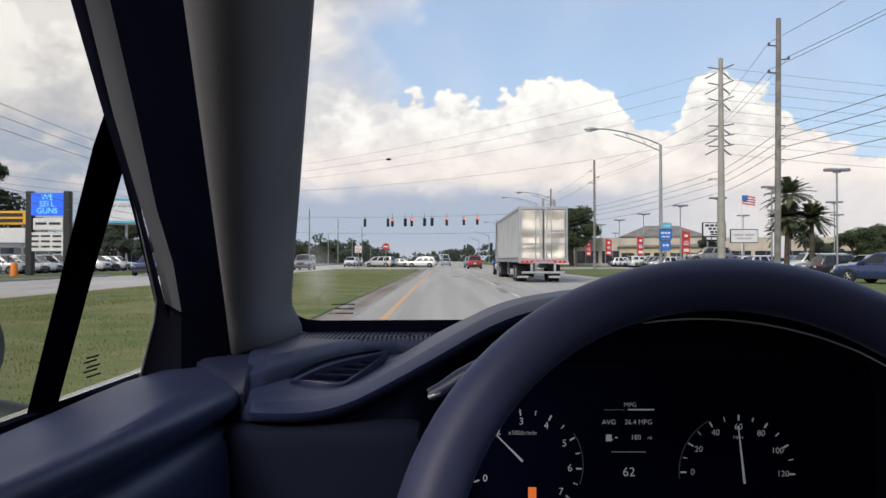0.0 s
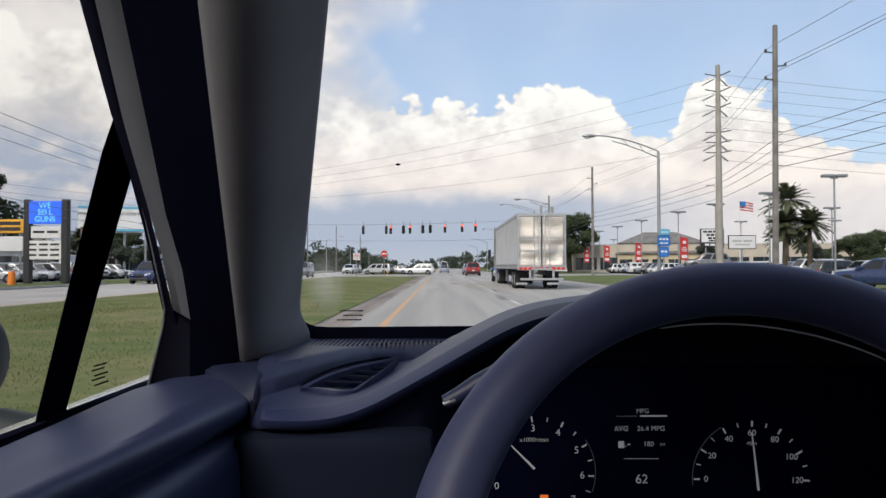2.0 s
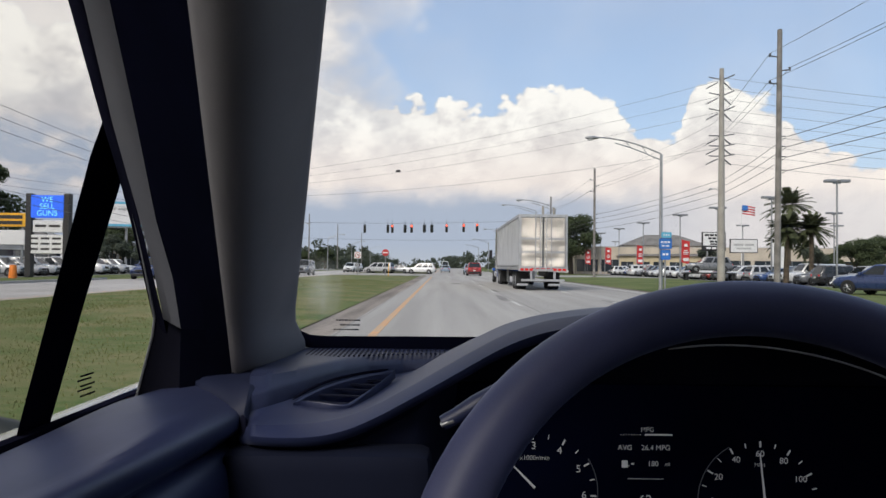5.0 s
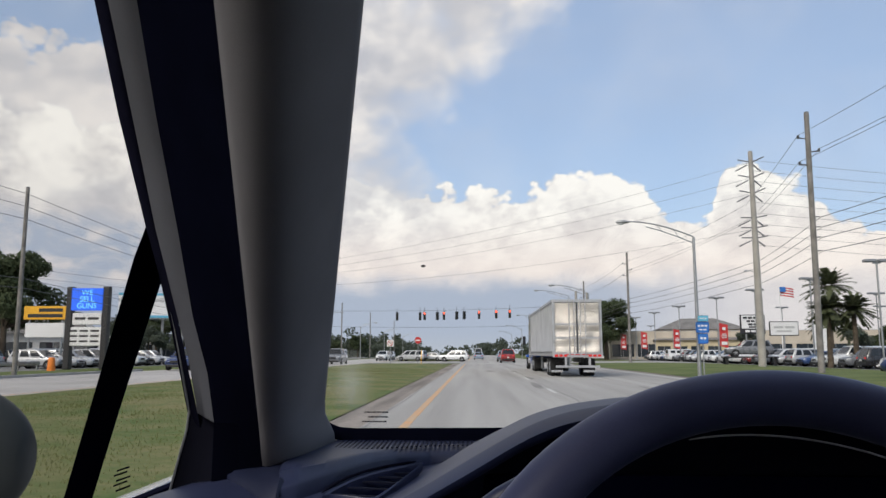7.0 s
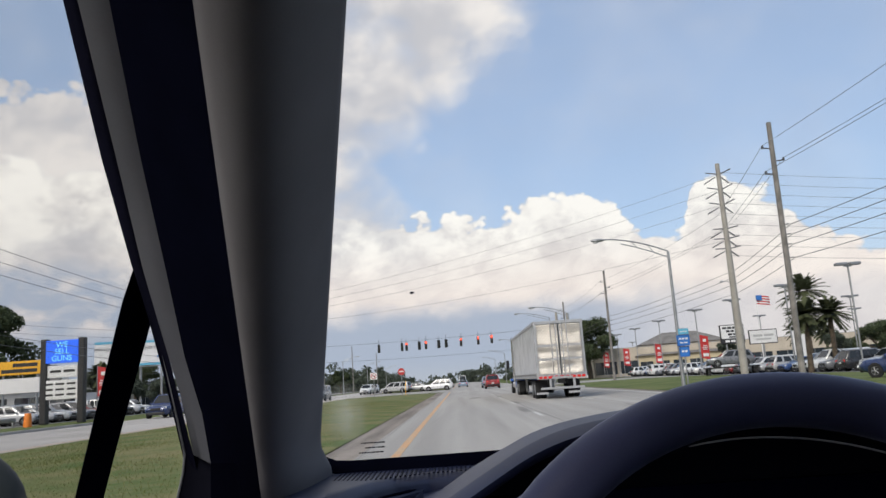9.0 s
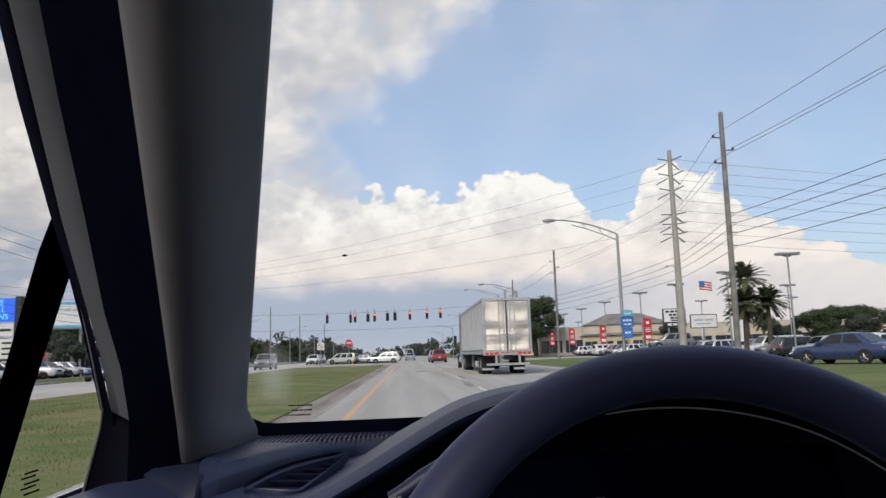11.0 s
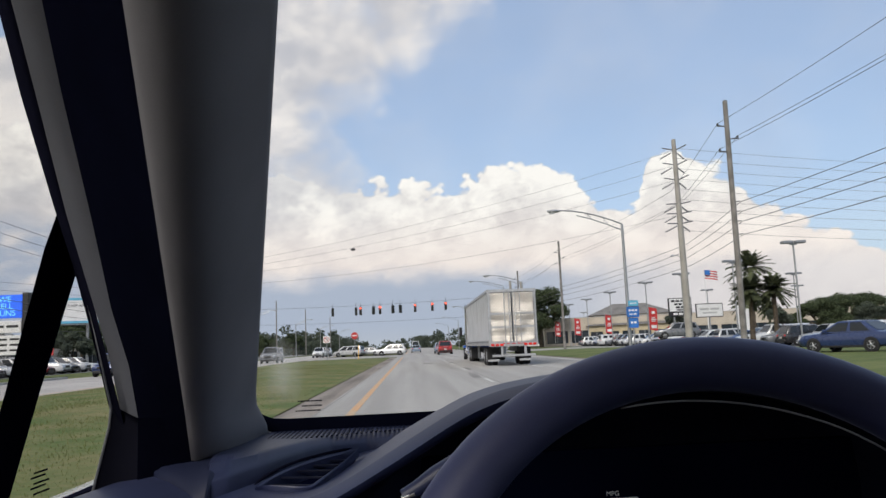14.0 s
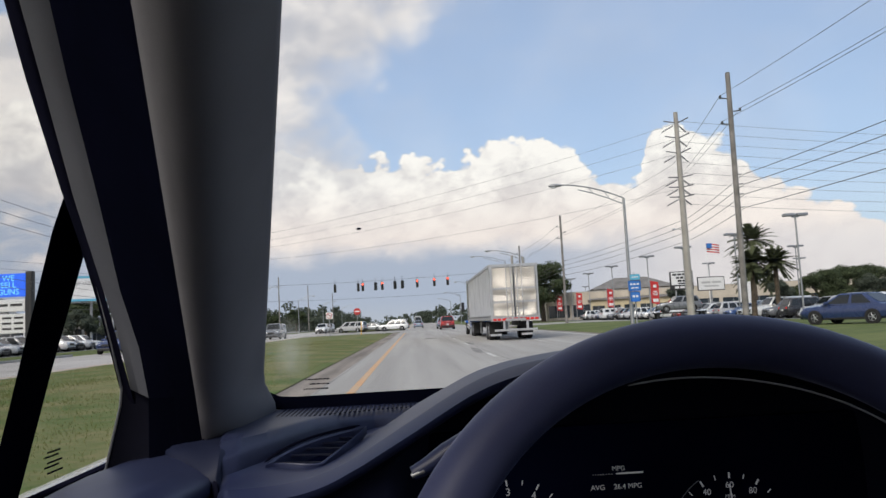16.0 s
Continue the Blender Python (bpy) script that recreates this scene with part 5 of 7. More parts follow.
def bars(s, x0, x1, z, h, material, y=-0.03, n=1, gap=0.2):
    w = (x1 - x0 - gap * (n - 1)) / n
    for k in range(n):
        part("print_bar", box(x0 + k * (w + gap), y - 0.004, z - h / 2, x0 + k * (w + gap) + w, y, z + h / 2), material, s)


def no_entry(s, z):
    o = lathe([(0.0, -0.03), (0.38, -0.03), (0.38, 0.0), (0, 0.0)], 28, "Y", centre=(0, 0, z))
    part("disc", o, M["sign_red"], s, "red round no-entry disc")
    part("white_bar", box(-0.28, -0.036, z - 0.06, 0.28, -0.031, z + 0.06), M["sign_white"], s)


post_sign("no_entry_sign", "red round no-entry sign on a thin post in the median", -6.4, 84, 2.7, no_entry, ((0, 2.9),))


def turn_ban(s, z):
    part("panel", box(-0.38, -0.03, z - 0.38, 0.38, 0, z + 0.38, 0.02), M["sign_white"], s)
    ring = [(0.28 * math.cos(a), -0.036, z + 0.28 * math.sin(a)) for a in (2 * math.pi * k / 24 for k in range(25))]
    part("ring", tube(ring, 0.03, 6), M["sign_red"], s)
    part("slash", tube([(-0.2, -0.036, z + 0.2), (0.2, -0.036, z - 0.2)], 0.03, 6), M["sign_red"], s)
    part("arrow", tube([(0.1, -0.033, z - 0.15), (0.1, -0.033, z + 0.08), (-0.1, -0.033, z + 0.08)], 0.03, 6), M["sign_black"], s)


post_sign("turn_ban_sign", "white no-turn sign with a red ring on a post", -9.6, 85, 2.4, turn_ban, ((0, 2.7),))
pp = thing("marker_post", "thin yellow marker post in the median grass", "post", (-5.9, 82, 0))
part("post", tube([(0, 0, -0.1), (0.05, 0, 1.6)], 0.035, 8), M["sign_yellow"], pp)


def blue_marker(s, z):
    part("panel", box(-0.22, -0.045, z + 0.16, 0.30, -0.005, z + 0.46, 0.05, segments=2), M["sign_cyan"], s, "pale blue top plate")
    part("panel", box(-0.33, -0.04, z - 0.42, 0.31, 0, z + 0.14, 0.08, segments=3), M["sign_blue"], s, "blue panel")
    part("panel", box(-0.26, -0.05, z - 0.98, 0.24, -0.01, z - 0.45, 0.08, segments=3), M["sign_blue"], s)
    bars(s, -0.12, 0.20, z + 0.31, 0.06, M["sign_white"], -0.05, n=3, gap=0.04)
    bars(s, -0.24, 0.22, z - 0.06, 0.09, M["sign_white"], -0.045, n=3, gap=0.05)
    bars(s, -0.20, 0.18, z - 0.26, 0.06, M["sign_white"], -0.045, n=2, gap=0.05)
    bars(s, -0.16, 0.14, z - 0.70, 0.10, M["sign_white"], -0.055, n=2, gap=0.05)


post_sign("blue_banner_sign", "small blue hanging sign at the lamp post", 11.6, 39.1, 2.7, blue_marker, ((0, 3.2),))


def dealer_board(s, z):
    part("panel", box(-1.7, -0.2, z - 1.5, 1.7, 0.2, z + 1.2, 0.05), M["sign_black"], s, "black sign cabinet")
    part("face", box(-1.58, -0.215, z - 0.75, 1.58, -0.195, z + 1.08), M["sign_white"], s, "white sign face")
    for k, (w, zz) in enumerate(((1.35, 0.75), (0.85, 0.28), (0.65, -0.18), (0.55, -0.55))):
        bars(s, -w, w, z + zz, 0.30 if k < 3 else 0.2, M["sign_black"], -0.22, n=(4, 3, 2, 1)[k], gap=0.12)
    bars(s, -1.1, 1.1, z - 1.12, 0.3, M["sign_white"], -0.205, n=3, gap=0.15)


post_sign("dealer_sign", "large white and black sign board on steel posts", 39.0, 108, 5.4, dealer_board, ((-0.9, 4.2), (0.9, 4.2)), 0.12)


def small_board(s, z):
    part("frame", box(-1.7, -0.1, z - 0.85, 1.7, 0.1, z + 0.85, 0.04), M["sign_black"], s)
    part("face", box(-1.6, -0.115, z - 0.75, 1.6, -0.095, z + 0.75), M["sign_white"], s)
    bars(s, -1.2, 1.2, z + 0.15, 0.26, M["wall_grey"], -0.12, n=2)
    bars(s, -0.9, 0.9, z - 0.3, 0.2, M["wall_grey"], -0.12)


post_sign("framed_sign", "white framed sign board on a pole at the sales lot", 36.5, 91, 4.1, small_board, ((0, 3.4),), 0.1)


def tall_panel(s, z):
    part("panel", box(-0.75, -0.15, 0.0, 0.75, 0.15, z, 0.08, segments=2), M["sign_white"], s, "white upright sign slab")
    bars(s, -0.25, 0.25, z - 1.3, 1.6, M["sign_blue"], -0.155)


post_sign("slab_sign", "white upright sign slab at the sales lot", 37.5, 84, 4.3, tall_panel, ())


def plaza_sign(s, z):
    part("frame", box(-1.55, -0.22, 0.3, -1.40, 0.22, z + 0.15, 0.03), M["sign_black"], s)
    part("frame", box(1.40, -0.22, 0.3, 1.55, 0.22, z + 0.15, 0.03), M["sign_black"], s)
    part("top_bar", box(-1.55, -0.22, z + 0.05, 1.55, 0.22, z + 0.2, 0.03), M["sign_black"], s)
    for z0, z1, mt in ((z - 2.0, z, "sign_white"), (z - 2.9, z - 2.05, "sign_cyan"), (z - 3.9, z - 2.95, "sign_red"), (z - 5.2, z - 3.95, "sign_red")):
        part("panel", box(-1.38, -0.18, z0, 1.38, 0.18, z1, 0.02), M[mt], s)
    fl = lathe([(0, -0.02), (0.5, -0.015), (0.6, 0)], 16, "Y", centre=(0, -0.185, 0))
    fl.transform(Matrix.Translation((0.1, 0, z - 0.6)) @ Matrix.Diagonal((1.4, 1, 0.6, 1)))
    part("emblem", fl, M["orange"], s)
    bars(s, -1.0, 1.0, z - 1.3, 0.22, M["wall_grey"], -0.185, n=2)
    bars(s, -1.0, 1.0, z - 1.65, 0.18, M["wall_grey"], -0.185)
    bars(s, -1.1, 1.1, z - 2.45, 0.3, M["sign_white"], -0.185)
    bars(s, -1.1, 1.1, z - 3.4, 0.4, M["sign_white"], -0.185, n=2)
    bars(s, -1.1, 1.1, z - 4.35, 0.3, M["sign_white"], -0.185, n=2)
    bars(s, -1.0, 1.0, z - 4.85, 0.25, M["sign_white"], -0.185)


post_sign("plaza_sign", "tall plaza sign with white, blue and red panels", 17.0, 126, 7.4, plaza_sign, ((-1.2, 3), (1.2, 3)), 0.1)


def lit_cabinet(s, z):
    part("frame", box(-1.75, -0.3, 0, -1.25, 0.3, z + 0.2, 0.1, segments=2), M["sign_black"], s, "black sign tower")
    part("frame", box(1.25, -0.3, 0, 1.75, 0.3, z + 0.2, 0.1, segments=2), M["sign_black"], s)
    part("screen", box(-1.3, -0.34, z - 1.75, 1.3, 0.2, z + 0.05, 0.03), M["blue_sign"], s, "lit blue screen")
    for k, word in enumerate(("WE", "SELL", "GUNS")):
        text_part(word, 0.62, M["sign_glow"], s, (0, -0.35, z - 0.32 - 0.54 * k), name="lettering")
    part("board", box(-1.2, -0.2, z - 2.9, 1.2, 0.2, z - 1.95, 0.03), M["sign_white"], s)
    part("board", box(-1.6, -0.25, z - 4.6, 1.3, 0.2, z - 3.1, 0.03), M["sign_white"], s)
    for k in range(3):
        bars(s, -1.4, 1.1, z - 3.4 - 0.42 * k, 0.16, M["sign_black"], -0.255, n=3)
    bars(s, -1.0, 1.0, z - 2.4, 0.2, M["sign_black"], -0.205, n=2)


post_sign("lit_sign", "black sign tower with a lit blue screen beside the road", -31.5, 60, 6.5, lit_cabinet, ())


def yellow_board(s, z):
    part("panel", box(-2.0, -0.15, z - 0.6, 2.0, 0.15, z + 0.6, 0.04), M["sign_yellow"], s, "yellow sign face")
    bars(s, -0.6, 1.6, z + 0.25, 0.32, M["sign_black"], -0.155)
    bars(s, -1.6, 1.6, z - 0.25, 0.32, M["sign_black"], -0.155)
    part("panel", box(-1.8, -0.12, z - 2.2, 1.8, 0.12, z - 0.9, 0.04), M["sign_white"], s)


post_sign("yellow_sign", "yellow and white sign board on posts beside the road", -38.5, 66, 4.9, yellow_board, ((-1.5, 4.4), (1.5, 4.4)), 0.1)

bb = thing("billboard", "wide white billboard with a blue edge on steel posts", "billboard", (-54, 128, 0), 18)
part("panel", box(-7.2, -0.25, 7.4, 7.2, 0.25, 11.6, 0.05), M["sign_white"], bb, "white billboard face")
part("edge_strip", box(-7.2, -0.27, 11.2, 7.2, -0.255, 11.6), M["sign_cyan"], bb)
part("edge_strip", box(-7.2, -0.27, 7.4, 7.2, -0.255, 7.8), M["sign_cyan"], bb)
text_part("HIGH-QUALITY HIP AND KNEE REPLACEMENT", 0.66, M["sign_black"], bb, (-0.4, -0.28, 10.3), name="lettering")
bars(bb, 2.6, 6.4, 8.8, 0.35, M["sign_blue"], -0.26, n=2)
for x in (-5, 0, 5):
    part("post", tube([(x, 0.1, -0.1), (x, 0.1, 7.5)], 0.22, 10), M["steel"], bb)
part("catwalk", box(-7.2, -1.1, 7.15, 7.2, -0.3, 7.25), M["steel"], bb)

# lot lights: a pole with a pair of flat heads
def lot_light(x, y, h=8.2):
    s = thing("lot_light", "tall lot light with flat twin heads among parked cars", "lot light", (x, y, 0), group="lot lights")
    part("pole", tube([(0, 0, 0.6), (0, 0, h)], 0.075, 8), M["steel"], s)
    part("footing", lathe([(0, 0.75), (0.24, 0.72), (0.26, -0.1), (0, -0.1)], 12), M["concrete"], s)
    part("head", box(-0.95, -0.3, h, -0.1, 0.3, h + 0.22, 0.04), M["steel"], s)
    part("head", box(0.1, -0.3, h, 0.95, 0.3, h + 0.22, 0.04), M["steel"], s)
    part("crossbar", box(-0.3, -0.05, h - 0.12, 0.3, 0.05, h + 0.08), M["steel"], s)
    return s


first = lot_light(31, 59)
for x, y in ((32, 73), (31.5, 86), (31, 98), (31, 116), (31.5, 134), (32, 152), (33, 172), (46, 66), (48, 92), (48, 120), (60, 84), (62, 118), (33, 190), (33, 208), (34, 226), (34, 246), (35, 268), (35, 292), (34, 318), (46, 200), (46, 240)):
    copy_thing(first, pose(x, y, 0))


def banner(x, y, label, mt="sign_red"):
    s = thing("lot_banner", label, "banner", (x, y, 0), group="banners")
    part("pole", tube([(0, 0, -0.1), (0, 0, 5.1)], 0.05, 8), M["steel"], s)
    cloth = rings([[(0.06 + 1.04 * i / 8, 0.05 * math.sin(i * 0.9 + k * 0.5), 2.1 + 2.9 * k / 10 - 0.03 * i) for i in range(9)] for k in range(11)], closed=False, caps=False)
    part("cloth", cloth, M[mt], s, "bright hanging cloth", smooth=True)
    for z0, z1, x0, x1 in ((2.35, 2.75, 0.25, 0.95), (3.2, 3.3, 0.3, 0.9), (3.42, 3.52, 0.25, 0.95), (3.64, 3.74, 0.35, 0.85), (4.2, 4.55, 0.4, 0.8)):
        part("print_bar", box(x0, -0.075, z0 - 0.1, x1, -0.06, z1 - 0.1), M["sign_white"], s)
    return s


for x, y in ((30.5, 96), (31, 120), (29, 134), (28.5, 150)):
    banner(x, y, "red and white hanging banner at the sales lot")
banner(-35.5, 74, "red upright banner at the car lot")

flag = thing("flag_pole", "white flagpole with a striped flag at the sales lot", "flag", (47, 118, 0))
part("pole", tube([(0, 0, -0.1), (0, 0, 11.6)], [0.09, 0.05], 8), M["sign_white"], flag)
for k in range(7):
    st = bmesh.new()
    rings([[(0.1 + 0.3 * i, 0.15 * math.sin(i * 1.1), 11.4 - 0.2 * k - 0.045 * i), (0.1 + 0.3 * i, 0.15 * math.sin(i * 1.1), 11.2 - 0.2 * k - 0.045 * i)] for i in range(8)], closed=False, caps=False, bm=st)
    part("stripe", st, M["sign_red"] if k % 2 == 0 else M["sign_white"], flag)
part("canton", box(0.1, -0.17, 10.6, 0.9, 0.15, 11.35), M["sign_blue"], flag)


# ---- vehicles ----
def wheel_parts(parent, x, y, r, w, name="wheel"):
    hub = new(name)
    hub.parent = parent
    hub.location = (x, y, r)
    s = math.copysign(1, x)
    part("tyre", lathe([(r * 0.62, -w / 2), (r * 0.94, -w / 2), (r, -w * 0.36), (r, w * 0.36), (r * 0.94, w / 2), (r * 0.62, w / 2)], 22, "X"), M["tyre"], hub, smooth=True)
    rimb = lathe([(0.0, w * 0.40), (r * 0.16, w * 0.42), (r * 0.2, w * 0.30), (r * 0.5, w * 0.24), (r * 0.58, w * 0.44), (r * 0.64, w * 0.44), (r * 0.64, 0)], 20, "X")
    for k in range(5):
        a = 2 * math.pi * k / 5
        tube([(w * 0.40, 0, 0), (w * 0.40, r * 0.57 * math.cos(a), r * 0.57 * math.sin(a))], [r * 0.10, r * 0.07], 6, bm=rimb)
    if s < 0:
        rimb.transform(Matrix.Scale(-1, 4, (1, 0, 0)))
        bmesh.ops.reverse_faces(rimb, faces=rimb.faces)
    part("rim", rimb, M["rim"], hub)
    return hub


def make_car(name, label, category, paint, L=4.6, W=1.84, H=1.66, belt=1.0, hood=0.98, shape="suv", group="", brake=False, roof_rails=False):
    """A car at the origin that faces +y, resting on its wheels."""
    c = thing(name, label, category, group=group)
    paintm = PAINTS[paint]
    w2 = W / 2
    # lower body: stations from tail to nose: y, width factor, bottom, top
    tail_top = belt if shape != "sedan" else belt * 0.98
    st = [(-L * 0.5, 0.84, 0.46, belt * 0.80), (-L * 0.488, 0.92, 0.34, tail_top * 0.96), (-L * 0.46, 0.965, 0.27, tail_top), (-L * 0.36, 0.995, 0.22, belt * 1.005), (-L * 0.1, 1.0, 0.21, belt),
          (L * 0.14, 1.0, 0.21, belt * 0.985), (L * 0.26, 0.99, 0.22, hood), (L * 0.40, 0.96, 0.24, hood * 0.95), (L * 0.465, 0.90, 0.27, hood * 0.88), (L * 0.492, 0.82, 0.34, hood * 0.78), (L * 0.5, 0.70, 0.42, hood * 0.64)]
    loops = []
    for y, f, zb, zt in st:
        w = w2 * f
        half = [(0, zb), (w * 0.80, zb), (w * 0.95, zb + 0.09), (w * 0.985, zb + 0.22), (w, (zb + zt) * 0.5), (w * 0.985, zt - 0.14), (w * 0.93, zt - 0.04), (w * 0.80, zt), (0, zt + 0.015)]
        loops.append([(x, y, z) for x, z in half] + [(-x, y, z) for x, z in half[-2:0:-1]])
    part("body", rings(loops), paintm, c, smooth=True)
    # greenhouse: rear foot, rear roof, front roof, front foot
    if shape == "sedan":
        ys = (-L * 0.37, -L * 0.20, L * 0.05, L * 0.24)
    elif shape == "van":
        ys = (-L * 0.485, -L * 0.455, L * 0.16, L * 0.34)
    elif shape == "pickup":
        ys = (-L * 0.06, -L * 0.03, L * 0.12, L * 0.23)
    else:
        ys = (-L * 0.475, -L * 0.40, L * 0.07, L * 0.24)
    wb, wr = w2 * 0.935, w2 * 0.73
    zr = H - 0.03

    def green(q, t, out=0.0):
        """A point on the side of the cabin: q along, t up from the belt to the roof."""
        y0 = ys[0] + (ys[3] - ys[0]) * q
        y1 = ys[1] + (ys[2] - ys[1]) * q
        bow = 0.04 * math.sin(math.pi * t)
        return (wb + (wr - wb) * t + bow + out, y0 + (y1 - y0) * t, belt - 0.03 + (zr - belt + 0.03) * t)
    loops = []
    for q in (0, 0.03, 0.15, 0.35, 0.55, 0.75, 0.95, 1.0):
        pin = 0.95 if q in (0, 1.0) else 1.0
        side = [green(q, t) for t in (0, 0.25, 0.5, 0.75, 0.93, 1.0)]
        crown = zr + 0.03 * math.sin(math.pi * min(1, max(0, q * 0.9 + 0.05)))
        half = [(x * pin, y, z) for x, y, z in side] + [(wr * 0.62 * pin, side[-1][1], crown)]
        loops.append(half + [(-x, y, z) for x, y, z in half[::-1]])
    cab = rings(loops, caps=False)
    cab.verts.ensure_lookup_table()
    per, last = len(loops[0]), (len(loops) - 1) * len(loops[0])
    for i in range(per // 2 - 1):
        for base in (0, last):
            q4 = [cab.verts[base + k] for k in (i, i + 1, per - 2 - i, per - 1 - i)]
            cab.faces.new(q4 if base else q4[::-1])
    part("cabin", cab, paintm, c, smooth=True)
    o = 0.012
    cuts = {"sedan": ((0.10, 0.47), (0.51, 0.93)), "van": ((0.05, 0.34), (0.37, 0.63), (0.66, 0.93)), "pickup": ((0.08, 0.45), (0.5, 0.93))}.get(shape, ((0.06, 0.27), (0.31, 0.59), (0.63, 0.94)))
    for s in (-1, 1):
        for a, b in cuts:
            g = bmesh.new()
            rings([[(s * p[0], p[1], p[2]) for p in (green(a + 0.012, t, o), green((a + b) / 2, t, o), green(b - 0.012 - (0.03 if b > 0.9 else 0) * t, t, o))] for t in (0.12, 0.4, 0.65, 0.88)], closed=False, caps=False, bm=g)
            part("side_window", g, M["car_glass"], c)
        mx = wb + 0.02
        part("door_mirror", box(s * mx if s > 0 else -mx - 0.2, L * 0.155, belt - 0.02, mx + 0.2 if s > 0 else -mx, L * 0.155 + 0.12, belt + 0.14, 0.03), paintm, c)
        part("door_handle", box(s * (w2 - 0.02) - 0.012, -L * 0.02 - 0.1, belt - 0.20, s * (w2 - 0.02) + 0.02, -L * 0.02 + 0.1, belt - 0.17, 0.006), paintm, c)
        part("sill_trim", box(s * w2 * 0.93 - 0.03, -L * 0.24, 0.215, s * w2 * 0.93 + 0.03, L * 0.22, 0.33, 0.02), M["black"], c)
    for q, lab, dy in ((0.0, "rear_window", -1), (1.0, "windscreen", 1)):
        g = bmesh.new()
        t0, t1 = (0.16, 0.90)
        pts = []
        for t in (t0, 0.25, 0.5, 0.75, t1):
            x, y, z = green(q, t)
            pts.append([(-x * 0.84, y + dy * 0.015, z + 0.012), (x * 0.84, y + dy * 0.015, z + 0.012)])
        rings(pts, closed=False, caps=False, bm=g)
        part(lab, g, M["car_glass"], c)
    # lamps, bumpers, plate
    for s in (-1, 1):
        part("tail_light", box(s * w2 * 0.70 - 0.13, -L * 0.498, belt * 0.72, s * w2 * 0.70 + 0.13, -L * 0.455, belt * 0.93, 0.03, segments=2), M["tail"], c, "red tail light")
        part("headlight", box(s * w2 * 0.68 - 0.17, L * 0.43, hood * 0.70, s * w2 * 0.68 + 0.17, L * 0.484, hood * 0.84, 0.03, segments=2), M["head"], c, "clear headlight")
    part("rear_bumper", box(-w2 * 0.84, -L * 0.507, 0.34, w2 * 0.84, -L * 0.46, 0.56, 0.05, segments=2), M["black"] if shape in ("suv", "van") else paintm, c)
    part("front_bumper", box(-w2 * 0.72, L * 0.46, 0.26, w2 * 0.72, L * 0.507, 0.46, 0.05, segments=2), M["black"], c)
    part("grille", box(-w2 * 0.42, L * 0.47, hood * 0.58, w2 * 0.42, L * 0.503, hood * 0.76, 0.02), M["black"], c)
    part("plate", box(-0.16, -L * 0.512, 0.62, 0.16, -L * 0.50, 0.76), M["plate"], c)
    if brake:
        part("brake_light", box(-0.22, ys[1] - 0.16, zr - 0.05, 0.22, ys[1] - 0.10, zr - 0.015), M["tail"], c, "red high brake light")
    if roof_rails:
        for s in (-1, 1):
            part("roof_rail", tube([(s * wr * 0.92, ys[1] + 0.1, zr + 0.02), (s * wr * 0.92, ys[1] + 0.3, zr + 0.07), (s * wr * 0.92, ys[2] - 0.3, zr + 0.07), (s * wr * 0.92, ys[2], zr + 0.02)], 0.02, 6), M["satin"], c)
    r = 0.345 if shape in ("suv", "van", "pickup") else 0.32
    for s in (-1, 1):
        for y in (-L * 0.295, L * 0.305):
            arch = lathe([(r * 1.16, -0.02), (r * 1.16, 0.012), (0.0, 0.012)], 20, "X")
            arch.transform(Matrix.Translation((s * (w2 - 0.012) if s > 0 else -(w2 - 0.012), y, r)) @ Matrix.Diagonal((s, 1, 1, 1)))
            part("wheel_arch", arch, M["black"], c)
            wheel_parts(c, s * (w2 - 0.09), y, r, 0.215)
    if shape == "pickup":
        part("bed_cap", rings([[(-w2 * 0.88, y, belt - 0.02), (-w2 * 0.80, y, H - 0.12), (-w2 * 0.6, y, H - 0.04), (w2 * 0.6, y, H - 0.04), (w2 * 0.80, y, H - 0.12), (w2 * 0.88, y, belt - 0.02)] for y in (-L * 0.49, -L * 0.075)]), paintm, c, "pale cap over the truck bed")
        for s in (-1, 1):
            for y0 in (-L * 0.42, -L * 0.25):
                part("cap_window", quad(*[(s * (w2 * (0.88 - 0.08 * t) + 0.012), y, belt + t * (H - 0.14 - belt)) for y, t in ((y0, 0.25), (y0 + L * 0.12, 0.25), (y0 + L * 0.12, 0.85), (y0, 0.85))]), M["car_glass"], c)
        part("cap_rear_window", quad((-w2 * 0.7, -L * 0.493, belt + 0.12), (w2 * 0.7, -L * 0.493, belt + 0.12), (w2 * 0.66, -L * 0.493, H - 0.18), (-w2 * 0.66, -L * 0.493, H - 0.18)), M["car_glass"], c)
    return c


def put(c, x, y, turn, z=0.0):
    c.location = (x, y, z)
    c.rotation_euler = (0, 0, radians(turn))
    return c


# traffic at and before the junction
put(make_car("suv", "red sport utility car ahead in the middle lane", "car", "red", L=4.9, W=1.94, H=1.78, belt=1.06, hood=1.02, brake=True, roof_rails=True), 4.3, 103, 0)
put(make_car("suv", "steel-blue small sport utility car ahead of the truck", "car", "steel_blue", L=4.3, W=1.78, H=1.66, brake=True, roof_rails=True), 4.2, 117, 0)
put(make_car("suv", "dark red sport utility car turning at the junction", "car", "red", L=4.7, W=1.85, H=1.68), -24.5, 104, 82)
put(make_car("minivan", "silver minivan waiting at the junction", "van", "silver", L=5.0, W=1.9, H=1.74, shape="van", hood=0.95), -10.5, 125, 70)
put(make_car("suv", "white sport utility car facing the junction", "car", "white", L=4.7, W=1.85, H=1.70), -16.0, 131, 175)
